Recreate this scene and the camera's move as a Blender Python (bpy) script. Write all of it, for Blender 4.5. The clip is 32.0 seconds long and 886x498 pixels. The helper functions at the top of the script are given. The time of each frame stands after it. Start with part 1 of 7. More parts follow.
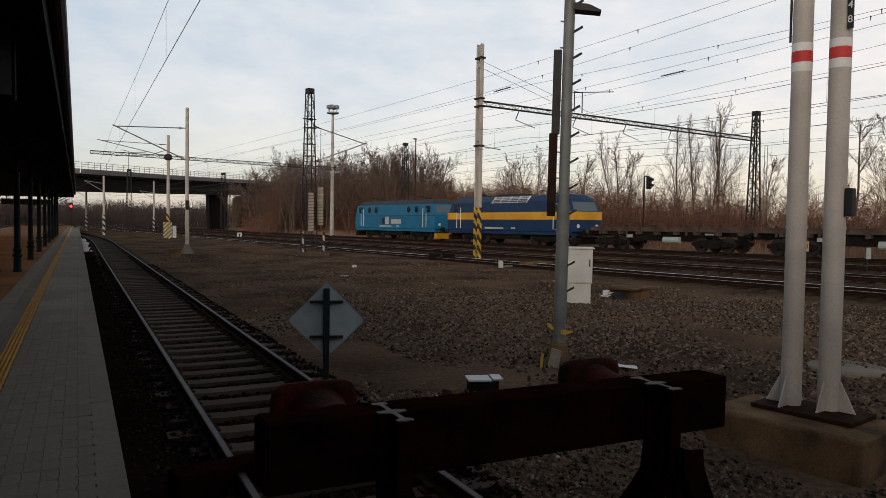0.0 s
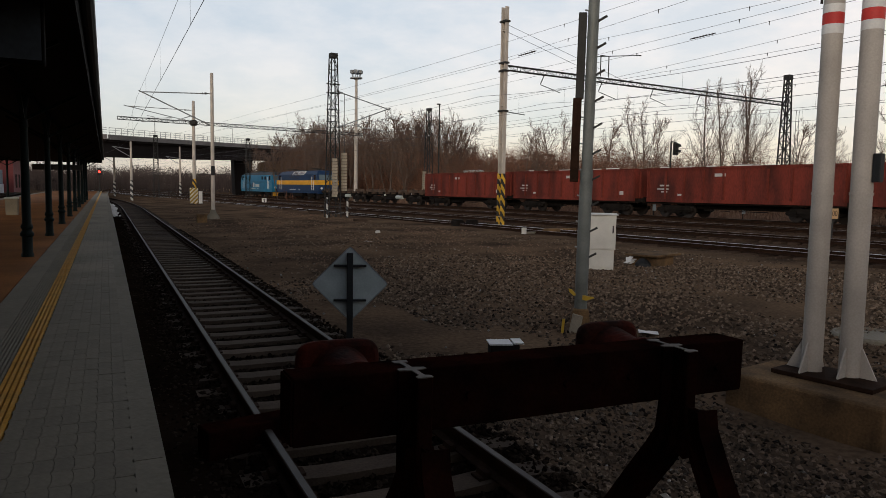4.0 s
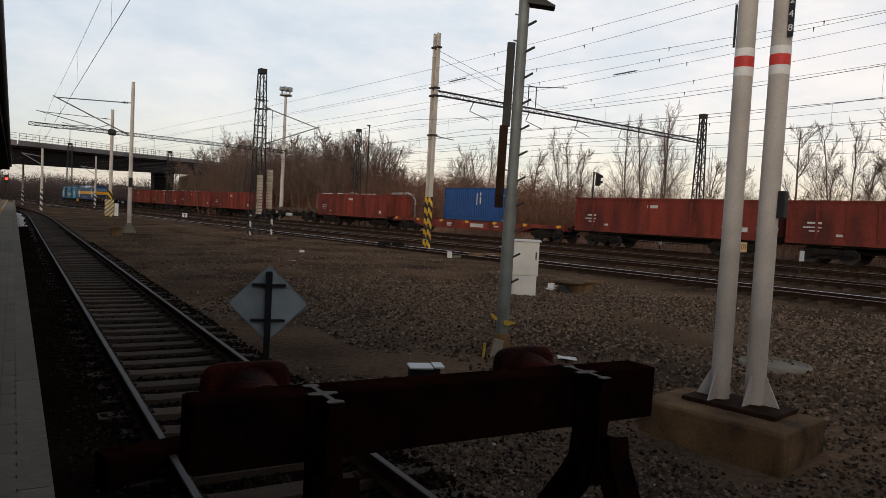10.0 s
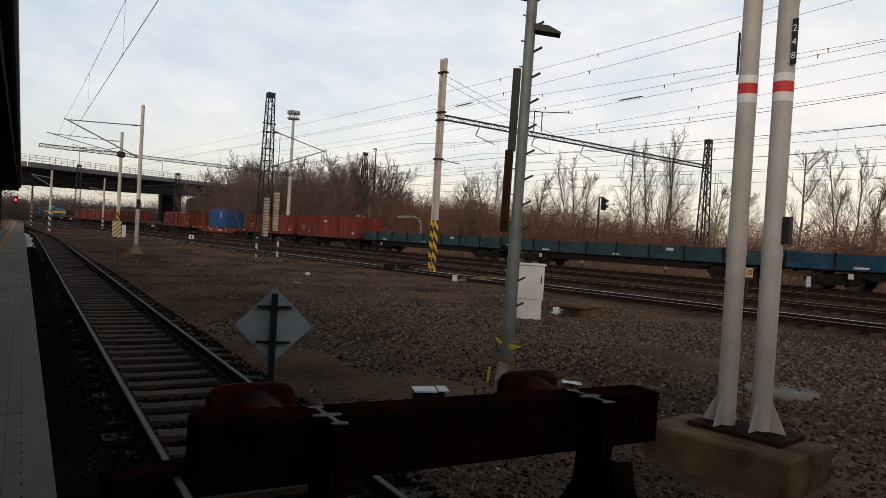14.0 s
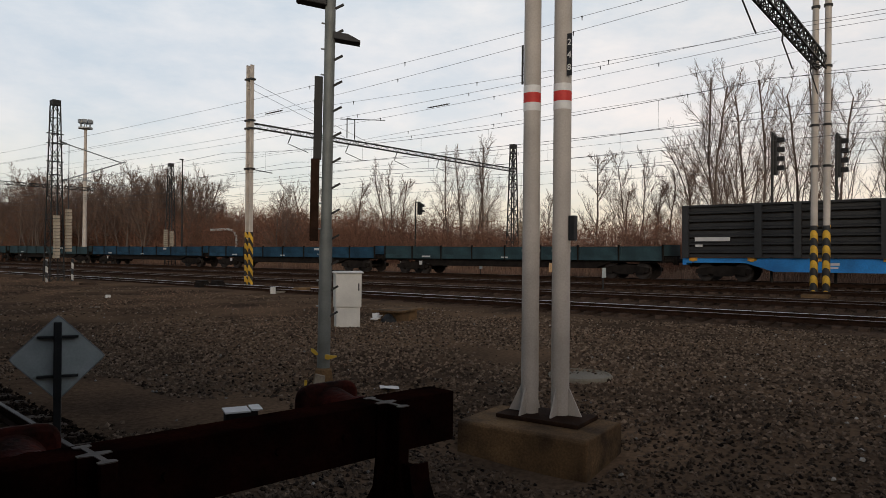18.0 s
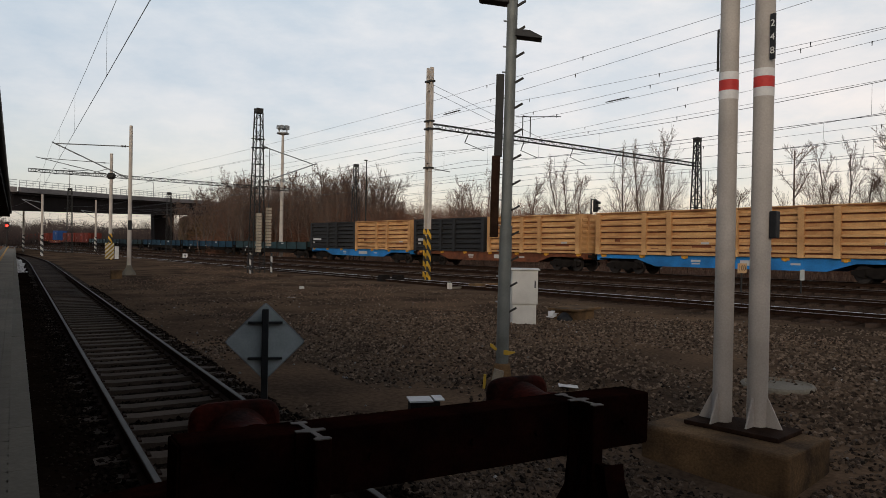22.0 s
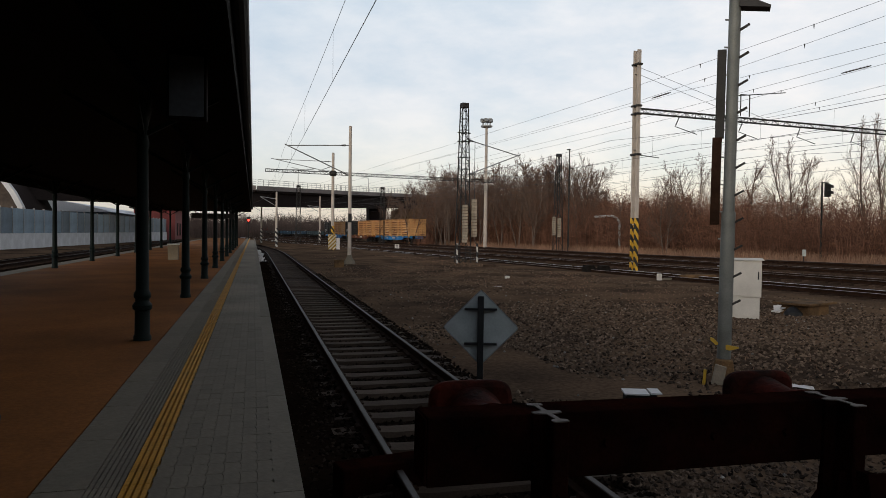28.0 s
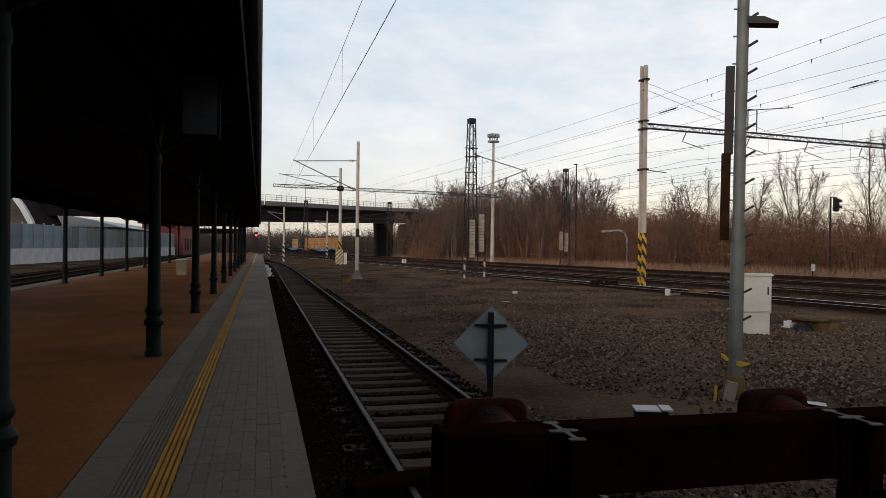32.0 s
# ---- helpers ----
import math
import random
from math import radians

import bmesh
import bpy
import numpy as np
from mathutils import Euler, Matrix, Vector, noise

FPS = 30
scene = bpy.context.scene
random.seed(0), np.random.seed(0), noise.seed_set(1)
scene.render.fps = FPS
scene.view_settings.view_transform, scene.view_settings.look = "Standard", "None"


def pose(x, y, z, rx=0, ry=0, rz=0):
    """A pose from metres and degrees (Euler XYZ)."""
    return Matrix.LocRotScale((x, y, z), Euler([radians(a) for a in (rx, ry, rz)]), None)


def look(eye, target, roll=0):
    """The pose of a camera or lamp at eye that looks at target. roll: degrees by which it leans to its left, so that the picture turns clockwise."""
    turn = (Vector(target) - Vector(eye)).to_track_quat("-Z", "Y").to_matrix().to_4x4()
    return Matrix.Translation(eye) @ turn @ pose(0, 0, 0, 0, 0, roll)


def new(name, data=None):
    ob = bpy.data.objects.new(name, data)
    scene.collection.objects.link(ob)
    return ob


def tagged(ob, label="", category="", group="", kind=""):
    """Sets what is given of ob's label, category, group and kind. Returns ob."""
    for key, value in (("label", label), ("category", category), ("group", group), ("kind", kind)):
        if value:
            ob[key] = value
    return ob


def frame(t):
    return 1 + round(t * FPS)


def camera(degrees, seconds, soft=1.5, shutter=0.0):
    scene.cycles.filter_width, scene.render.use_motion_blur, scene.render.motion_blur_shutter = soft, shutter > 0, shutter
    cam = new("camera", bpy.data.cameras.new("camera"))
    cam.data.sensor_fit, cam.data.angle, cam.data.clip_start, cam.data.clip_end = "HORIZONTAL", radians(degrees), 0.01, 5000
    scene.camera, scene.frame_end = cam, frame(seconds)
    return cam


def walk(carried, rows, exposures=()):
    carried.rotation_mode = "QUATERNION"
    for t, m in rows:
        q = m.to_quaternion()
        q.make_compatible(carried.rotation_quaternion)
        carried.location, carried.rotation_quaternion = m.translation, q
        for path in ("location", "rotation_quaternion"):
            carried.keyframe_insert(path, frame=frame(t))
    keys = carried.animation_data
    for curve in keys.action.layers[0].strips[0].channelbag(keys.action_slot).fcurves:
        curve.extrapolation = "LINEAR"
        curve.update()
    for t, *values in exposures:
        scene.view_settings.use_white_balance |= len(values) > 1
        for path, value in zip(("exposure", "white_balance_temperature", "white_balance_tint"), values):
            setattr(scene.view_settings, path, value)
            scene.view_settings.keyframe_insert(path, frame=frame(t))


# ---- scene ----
cam = camera(64.21, 32.0, soft=0.8)
PATH = [
    (0, (-1.933, 0.187, 2.075), (-1.013, 1.962, 1.999), 0.85),
    (0.5, (-1.998, 0.201, 2.074), (-1.162, 2.016, 1.984), 0.64),
    (1, (-2.001, 0.199, 2.076), (-1.2, 2.03, 1.99), 1.09),
    (1.5, (-1.998, 0.206, 2.076), (-1.218, 2.045, 1.975), 1.24),
    (2, (-2.007, 0.198, 2.086), (-1.274, 2.058, 2.03), 1.07),
    (2.5, (-2.027, 0.166, 2.075), (-1.261, 2.012, 2.024), 1.49),
    (3, (-2.021, 0.134, 2.075), (-1.271, 1.986, 1.988), 0.53),
    (3.5, (-1.998, 0.113, 2.068), (-1.206, 1.943, 1.916), 1.42),
    (4, (-1.948, 0.116, 2.062), (-1.089, 1.914, 1.89), 0.99),
    (4.5, (-1.963, 0.154, 2.073), (-1.035, 1.919, 1.918), 1.51),
    (6.5, (-1.938, 0.131, 2.064), (-0.92, 1.851, 1.998), 2.03),
    (7, (-1.935, 0.13, 2.053), (-0.978, 1.885, 1.998), 1.92),
    (7.5, (-1.926, 0.147, 2.05), (-0.985, 1.911, 1.982), 1.52),
    (8, (-1.876, 0.14, 2.023), (-0.85, 1.851, 1.883), 2.14),
    (8.5, (-1.836, 0.115, 2.04), (-0.664, 1.729, 1.89), 2.87),
    (9, (-1.847, 0.132, 2.062), (-0.731, 1.786, 1.922), 2.66),
    (9.5, (-1.857, 0.15, 2.056), (-0.762, 1.818, 1.924), 3.46),
    (10, (-1.887, 0.147, 2.057), (-0.845, 1.851, 1.956), 3.07),
    (10.5, (-1.921, 0.125, 2.062), (-0.989, 1.893, 1.987), 1.40),
    (11, (-1.934, 0.091, 2.072), (-1.057, 1.887, 1.998), 0.92),
    (11.5, (-1.933, 0.095, 2.074), (-1.085, 1.904, 1.993), 0.90),
    (12, (-1.92, 0.102, 2.067), (-1.07, 1.911, 1.976), 0.99),
    (12.5, (-1.906, 0.105, 2.058), (-1.028, 1.9, 1.975), 0.97),
    (13, (-1.894, 0.108, 2.061), (-0.991, 1.893, 2.031), 0.81),
    (13.5, (-1.891, 0.125, 2.057), (-0.878, 1.848, 2.017), 3.13),
    (14, (-1.904, 0.115, 2.058), (-0.877, 1.831, 2.022), 3.43),
    (14.5, (-1.919, 0.106, 2.058), (-0.914, 1.836, 2.058), 3.89),
    (16.5, (-1.897, 0.112, 2.069), (-0.915, 1.854, 2.106), 3.92),
    (17, (-1.807, 0.071, 2.081), (-0.588, 1.656, 2.123), 3.60),
    (17.5, (-1.752, 0.013, 2.083), (-0.288, 1.376, 2.135), 2.46),
    (18, (-1.75, 0.01, 2.081), (-0.331, 1.419, 2.082), 0.50),
    (18.5, (-1.791, 0.048, 2.08), (-0.51, 1.583, 2.085), 0.42),
    (19, (-1.854, 0.059, 2.066), (-0.654, 1.659, 2.069), 0.51),
    (19.5, (-1.815, 0.069, 2.065), (-0.616, 1.669, 2.04), 1.50),
    (20, (-1.784, 0.075, 2.067), (-0.548, 1.647, 2.038), 1.35),
    (20.5, (-1.79, 0.08, 2.063), (-0.573, 1.667, 2.025), 1.24),
    (21, (-1.808, 0.098, 2.057), (-0.68, 1.75, 2.022), 1.03),
    (21.5, (-1.817, 0.105, 2.058), (-0.758, 1.802, 2.048), 1.02),
    (22, (-1.825, 0.099, 2.06), (-0.787, 1.808, 2.048), 1.07),
    (22.5, (-1.853, 0.091, 2.064), (-0.855, 1.825, 2.053), 0.41),
    (23, (-1.901, 0.1, 2.059), (-0.954, 1.862, 2.041), 0.70),
    (23.5, (-1.91, 0.106, 2.044), (-1.047, 1.91, 2.036), -0.72),
    (24, (-1.904, 0.129, 2.04), (-1.089, 1.955, 2.024), -0.46),
    (24.5, (-1.914, 0.145, 2.033), (-1.058, 1.952, 1.962), 1.25),
    (25, (-1.939, 0.134, 2.029), (-1.177, 1.982, 1.976), 0.32),
    (25.5, (-1.953, 0.135, 2.034), (-1.228, 1.998, 1.985), 1.00),
    (26, (-1.948, 0.145, 2.041), (-1.297, 2.035, 1.982), 0.60),
    (26.5, (-1.938, 0.181, 2.028), (-1.329, 2.085, 1.973), 0.71),
    (28.5, (-1.973, 0.134, 2.031), (-1.481, 2.072, 1.986), 0.56),
    (29, (-1.975, 0.166, 2.029), (-1.503, 2.109, 1.986), 0.42),
    (29.5, (-1.976, 0.189, 2.027), (-1.511, 2.134, 1.982), 0.14),
    (30, (-1.972, 0.197, 2.038), (-1.504, 2.142, 2.018), 0.34),
    (30.5, (-1.999, 0.19, 2.032), (-1.527, 2.134, 2.022), 0.42),
    (31, (-2.02, 0.173, 2.032), (-1.545, 2.116, 2.032), 0.62),
    (31.5, (-2.017, 0.148, 2.034), (-1.54, 2.09, 2.033), 0.58),
    (32, (-2.014, 0.128, 2.048), (-1.514, 2.064, 2.042), 0.63),
]
walk(cam, [(t, look(eye, target, roll)) for t, eye, target, roll in PATH], ((0, -0.05), (1, -0.12), (3, -0.06), (4.5, -0.03), (7, 0.03), (14, 0.03), (16.5, -0.04), (20, -0.1), (24, -0.1), (26, -0.08), (28, 0.04), (32, 0.1)))

# ---- world, sun ----
world = bpy.data.worlds.new("world")
scene.world = world
world.use_nodes = True
wn, wl = world.node_tree.nodes, world.node_tree.links
wn.clear()
w_out = wn.new("ShaderNodeOutputWorld")
w_add = wn.new("ShaderNodeAddShader")
w_sky_bg = wn.new("ShaderNodeBackground")
w_cloud_bg = wn.new("ShaderNodeBackground")
w_sky = wn.new("ShaderNodeTexSky")
w_sky.sky_type = "NISHITA"
w_sky.sun_disc = False
w_sky.sun_elevation = radians(14)
w_sky.sun_rotation = radians(220)
w_sky_bg.inputs["Strength"].default_value = 0.05
wl.new(w_sky.outputs[0], w_sky_bg.inputs["Color"])
w_tc = wn.new("ShaderNodeTexCoord")
w_sep = wn.new("ShaderNodeSeparateXYZ")
wl.new(w_tc.outputs["Generated"], w_sep.inputs[0])
w_ramp = wn.new("ShaderNodeValToRGB")
SKY = [(0.0, (0.50, 0.44, 0.42)), (0.08, (0.59, 0.545, 0.53)), (0.18, (0.66, 0.635, 0.63)), (0.33, (0.63, 0.67, 0.685)),
       (0.50, (0.31, 0.32, 0.36)), (1.0, (0.08, 0.08, 0.085))]
el = w_ramp.color_ramp.elements
while len(el) < len(SKY):
    el.new(0.5)
for e, (p, c) in zip(el, SKY):
    e.position, e.color = p, (*c, 1)
wl.new(w_sep.outputs["Z"], w_ramp.inputs[0])
w_map = wn.new("ShaderNodeMapping")
w_map.inputs["Scale"].default_value = (2.6, 2.6, 6.5)
w_map.inputs["Rotation"].default_value = (0.12, 0.05, 0.4)
wl.new(w_tc.outputs["Generated"], w_map.inputs[0])
w_noise = wn.new("ShaderNodeTexNoise")
w_noise.inputs["Scale"].default_value = 2.3
w_noise.inputs["Detail"].default_value = 9
w_noise.inputs["Roughness"].default_value = 0.6
wl.new(w_map.outputs[0], w_noise.inputs[0])
w_cr = wn.new("ShaderNodeValToRGB")
w_cr.color_ramp.elements[0].position, w_cr.color_ramp.elements[0].color = 0.35, (0.875, 0.90, 0.94, 1)
w_cr.color_ramp.elements[1].position, w_cr.color_ramp.elements[1].color = 0.65, (1.21, 1.125, 1.075, 1)
wl.new(w_noise.outputs[0], w_cr.inputs[0])
w_mul = wn.new("ShaderNodeMix")
w_mul.data_type, w_mul.blend_type = "RGBA", "MULTIPLY"
w_mul.inputs["Factor"].default_value = 1.0
wl.new(w_ramp.outputs[0], w_mul.inputs["A"])
wl.new(w_cr.outputs[0], w_mul.inputs["B"])
w_side = wn.new("ShaderNodeValToRGB")
w_side.color_ramp.elements[0].position, w_side.color_ramp.elements[0].color = 0.48, (0.79, 0.84, 0.885, 1)
w_side.color_ramp.elements[1].position, w_side.color_ramp.elements[1].color = 0.95, (1.10, 1.005, 0.92, 1)
w_half = wn.new("ShaderNodeMath")
w_half.operation = "MULTIPLY_ADD"
w_half.inputs[1].default_value, w_half.inputs[2].default_value = 0.5, 0.5
wl.new(w_sep.outputs["X"], w_half.inputs[0])
wl.new(w_half.outputs[0], w_side.inputs[0])
w_mul2 = wn.new("ShaderNodeMix")
w_mul2.data_type, w_mul2.blend_type = "RGBA", "MULTIPLY"
w_mul2.inputs["Factor"].default_value = 1.0
wl.new(w_mul.outputs["Result"], w_mul2.inputs["A"])
wl.new(w_side.outputs[0], w_mul2.inputs["B"])
wl.new(w_mul2.outputs["Result"], w_cloud_bg.inputs["Color"])
w_cloud_bg.inputs["Strength"].default_value = 0.985
wl.new(w_sky_bg.outputs[0], w_add.inputs[0])
wl.new(w_cloud_bg.outputs[0], w_add.inputs[1])
wl.new(w_add.outputs[0], w_out.inputs[0])

sun_data = bpy.data.lights.new("sun", "SUN")
sun_data.energy = 1.05
sun_data.angle = radians(22)
sun_data.color = (1.0, 0.84, 0.70)
sun = new("sun", sun_data)
sun.matrix_basis = look((-30, -36, 12.4), (0, 0, 0))


# ---- materials ----
def mat(name, col, rough=0.8, metal=0.0, var=0.35, scale=3.0, fine=40.0, bump=0.15, spec=0.4, tint=None, island=False, rnd=0.0, stretch=(1, 1, 1)):
    """Colour with stains at a coarse and a fine scale, grain and relief."""
    m = bpy.data.materials.new(name)
    m.use_nodes = True
    n, l = m.node_tree.nodes, m.node_tree.links
    b = n["Principled BSDF"]
    b.inputs["Roughness"].default_value = rough
    b.inputs["Metallic"].default_value = metal
    b.inputs["Specular IOR Level"].default_value = spec
    tc = n.new("ShaderNodeTexCoord")
    mp = n.new("ShaderNodeMapping")
    mp.inputs["Scale"].default_value = stretch
    l.new(tc.outputs["Object"], mp.inputs[0])
    big, small = n.new("ShaderNodeTexNoise"), n.new("ShaderNodeTexNoise")
    big.inputs["Scale"].default_value, small.inputs["Scale"].default_value = scale, fine
    big.inputs["Detail"].default_value, small.inputs["Detail"].default_value = 5, 3
    l.new(mp.outputs[0], big.inputs[0])
    l.new(mp.outputs[0], small.inputs[0])
    ramp = n.new("ShaderNodeValToRGB")
    dark = tint or [c * (1 - var) for c in col]
    light = [min(1, c * (1 + var * 0.6)) for c in col]
    ramp.color_ramp.elements[0].position, ramp.color_ramp.elements[0].color = 0.32, (*dark, 1)
    ramp.color_ramp.elements[1].position, ramp.color_ramp.elements[1].color = 0.68, (*light, 1)
    l.new(big.outputs[0], ramp.inputs[0])
    mr = n.new("ShaderNodeMapRange")
    mr.inputs["From Min"].default_value, mr.inputs["From Max"].default_value = 0.3, 0.7
    mr.inputs["To Min"].default_value, mr.inputs["To Max"].default_value = 1 - var * 0.5, 1 + var * 0.35
    l.new(small.outputs[0], mr.inputs[0])
    mul = n.new("ShaderNodeMix")
    mul.data_type, mul.blend_type = "RGBA", "MULTIPLY"
    mul.inputs["Factor"].default_value = 1
    l.new(ramp.outputs[0], mul.inputs["A"])
    l.new(mr.outputs[0], mul.inputs["B"])
    out = mul.outputs["Result"]
    if island or rnd:
        src = n.new("ShaderNodeNewGeometry").outputs["Random Per Island"] if island else n.new("ShaderNodeObjectInfo").outputs["Random"]
        r2 = n.new("ShaderNodeMapRange")
        r2.inputs["To Min"].default_value, r2.inputs["To Max"].default_value = 1 - (rnd or 0.5), 1 + (rnd or 0.5)
        l.new(src, r2.inputs[0])
        m2 = n.new("ShaderNodeMix")
        m2.data_type, m2.blend_type = "RGBA", "MULTIPLY"
        m2.inputs["Factor"].default_value = 1
        l.new(out, m2.inputs["A"])
        l.new(r2.outputs[0], m2.inputs["B"])
        out = m2.outputs["Result"]
    l.new(out, b.inputs["Base Color"])
    if bump:
        bp = n.new("ShaderNodeBump")
        bp.inputs["Strength"].default_value = bump
        bp.inputs["Distance"].default_value = 0.02
        l.new(small.outputs[0], bp.inputs["Height"])
        l.new(bp.outputs[0], b.inputs["Normal"])
    return m


def glow(name, col, strength):
    m = bpy.data.materials.new(name)
    m.use_nodes = True
    b = m.node_tree.nodes["Principled BSDF"]
    b.inputs["Base Color"].default_value = (*col, 1)
    b.inputs["Emission Color"].default_value = (*col, 1)
    b.inputs["Emission Strength"].default_value = strength
    return m


def glassy(name, col=(0.02, 0.025, 0.03)):
    m = bpy.data.materials.new(name)
    m.use_nodes = True
    b = m.node_tree.nodes["Principled BSDF"]
    b.inputs["Base Color"].default_value = (*col, 1)
    b.inputs["Roughness"].default_value = 0.06
    b.inputs["Specular IOR Level"].default_value = 0.6
    return m


def stripes(name, a, b_col, pitch, slant):
    """Slanting warning stripes, worn."""
    m = mat(name, a, 0.6, 0, 0.3, 2, 30, 0.05)
    n, l = m.node_tree.nodes, m.node_tree.links
    b = n["Principled BSDF"]
    base = b.inputs["Base Color"].links[0].from_socket
    tc = n.new("ShaderNodeTexCoord")
    sp = n.new("ShaderNodeSeparateXYZ")
    l.new(tc.outputs["Object"], sp.inputs[0])
    ad, ml, dv, fr, gt = [n.new("ShaderNodeMath") for _ in range(5)]
    ml.operation, dv.operation, fr.operation, gt.operation = "MULTIPLY", "DIVIDE", "FRACT", "GREATER_THAN"
    ml.inputs[1].default_value, dv.inputs[1].default_value, gt.inputs[1].default_value = slant, pitch, 0.5
    l.new(sp.outputs["X"], ml.inputs[0])
    l.new(ml.outputs[0], ad.inputs[0])
    l.new(sp.outputs["Z"], ad.inputs[1])
    l.new(ad.outputs[0], dv.inputs[0])
    l.new(dv.outputs[0], fr.inputs[0])
    l.new(fr.outputs[0], gt.inputs[0])
    mx = n.new("ShaderNodeMix")
    mx.data_type = "RGBA"
    l.new(gt.outputs[0], mx.inputs["Factor"])
    l.new(base, mx.inputs["A"])
    mx.inputs["B"].default_value = (*b_col, 1)
    l.new(mx.outputs["Result"], b.inputs["Base Color"])
    return m


M_GROUND = mat("ground_gravel_earth", (0.125, 0.082, 0.051), 0.95, 0, 0.6, 0.35, 14.0, 0.9, 0.0, tint=(0.055, 0.039, 0.028))
# Ballast by the platform: shade is put into this near-black colour.
M_BALLAST = mat("shade_darkened_ballast", (0.013, 0.0085, 0.006), 0.95, 0, 0.5, 0.8, 14, 0.8, 0.0)
M_STONE = mat("gravel_stone", (0.090, 0.064, 0.045), 0.9, 0, 0.35, 6, 60, 0.2, 0.1, island=True, rnd=0.95)
M_BALLAST_MAIN = mat("rust_brown_ballast", (0.088, 0.060, 0.042), 0.95, 0, 0.5, 0.8, 14, 0.8, 0.0)
# Lighter than gravel_stone, mostly for the ground farther out.
M_STONE_PALER = mat("paler_gravel_stone", (0.145, 0.106, 0.076), 0.95, 0, 0.35, 6, 60, 0.2, 0.0, island=True, rnd=0.8)
# Bay track stones, likewise darkened in colour to stand for shade.
M_BALLAST_STONE = mat("shade_darkened_ballast_stone", (0.022, 0.016, 0.012), 0.95, 0, 0.4, 6, 60, 0.2, 0.0, island=True, rnd=0.8)
M_WEIGHT = mat("pale_concrete_weight", (0.34, 0.29, 0.22), 0.9, 0, 0.3, 3, 30, 0.2, rnd=0.15)
M_SIGNORANGE = mat("pale_orange_sign_paint", (0.48, 0.30, 0.15), 0.6, 0, 0.15, 3, 40, 0.03)
M_PALE = mat("pale_stone", (0.30, 0.28, 0.25), 0.85, 0, 0.3, 6, 60, 0.2, 0.25, island=True, rnd=0.6)
M_RUST = mat("rusty_rail_steel", (0.030, 0.016, 0.010), 0.85, 0.0, 0.4, 6, 50, 0.2, 0.05)
M_RAILTOP = mat("polished_rail_head", (0.85, 0.85, 0.85), 0.6, 0.9, 0.15, 3, 60, 0.02)
M_RAILMID = mat("worn_rail_head", (0.36, 0.33, 0.31), 0.55, 0.6, 0.25, 3, 60, 0.05)
M_RAILDULL = mat("dull_rail_head", (0.042, 0.032, 0.026), 0.6, 0.1, 0.25, 3, 60, 0.05)
M_SLEEPER = mat("concrete_sleeper", (0.076, 0.055, 0.040), 0.9, 0, 0.35, 2, 40, 0.3, 0.1, rnd=0.2)
M_SLEEPER_WOOD = mat("brown_timber_sleeper", (0.062, 0.042, 0.031), 0.95, 0, 0.4, 2, 40, 0.3, 0.0, rnd=0.35)
M_CONC = mat("platform_concrete", (0.185, 0.163, 0.122), 0.9, 0, 0.28, 0.7, 30, 0.2, rnd=0.09)
M_CONC_OLD = mat("stained_concrete", (0.165, 0.100, 0.048), 0.92, 0, 0.5, 1.8, 35, 0.4, 0.1, tint=(0.05, 0.033, 0.02))
M_PAVER = mat("brown_paving", (0.235, 0.094, 0.026), 0.85, 0, 0.35, 0.5, 25, 0.25, 0.1, rnd=0.08)
M_YELLOW = mat("yellow_tactile", (0.55, 0.27, 0.025), 0.7, 0, 0.35, 2, 40, 0.1)
M_BLACK = mat("black_painted_steel", (0.018, 0.018, 0.018), 0.6, 0.2, 0.3, 4, 40, 0.05)
M_GREENIRON = mat("dark_green_cast_iron", (0.003, 0.0085, 0.008), 0.6, 0.0, 0.3, 4, 40, 0.08, 0.12)
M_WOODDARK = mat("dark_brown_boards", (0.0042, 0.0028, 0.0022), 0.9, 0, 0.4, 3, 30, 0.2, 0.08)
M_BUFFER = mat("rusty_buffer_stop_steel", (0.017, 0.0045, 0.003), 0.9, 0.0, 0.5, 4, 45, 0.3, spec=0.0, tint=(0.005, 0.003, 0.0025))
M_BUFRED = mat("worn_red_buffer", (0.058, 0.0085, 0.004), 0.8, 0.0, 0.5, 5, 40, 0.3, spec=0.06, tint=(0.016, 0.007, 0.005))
M_GALV = mat("galvanised_steel", (0.30, 0.31, 0.31), 0.5, 0.5, 0.2, 5, 50, 0.05)
M_GREYPOLE = mat("grey_painted_mast", (0.46, 0.41, 0.355), 0.6, 0.0, 0.18, 1.5, 50, 0.05, 0.3)
M_SIGPOLE = mat("grey_signal_mast", (0.17, 0.18, 0.165), 0.6, 0.2, 0.25, 3, 50, 0.05)
M_WHITE = mat("white_paint", (0.72, 0.70, 0.66), 0.6, 0, 0.12, 2, 40, 0.03)
M_CABINET = mat("cream_cabinet_paint", (0.62, 0.60, 0.54), 0.55, 0, 0.12, 2, 40, 0.03)
M_RED = mat("red_paint", (0.55, 0.04, 0.03), 0.6, 0, 0.15, 3, 40, 0.03)
M_SIGNBACK = mat("grey_aluminium_sign_back", (0.46, 0.50, 0.48), 0.55, 0.1, 0.15, 4, 40, 0.03)
M_YPAINT = mat("yellow_paint", (0.55, 0.35, 0.03), 0.55, 0, 0.15, 3, 40, 0.03)
M_BROWNSTEEL = mat("brown_weathered_steel", (0.075, 0.06, 0.05), 0.75, 0.2, 0.35, 3, 40, 0.1)
M_DARKSTEEL = mat("dark_lattice_steel", (0.034, 0.033, 0.03), 0.7, 0.3, 0.3, 3, 40, 0.1)
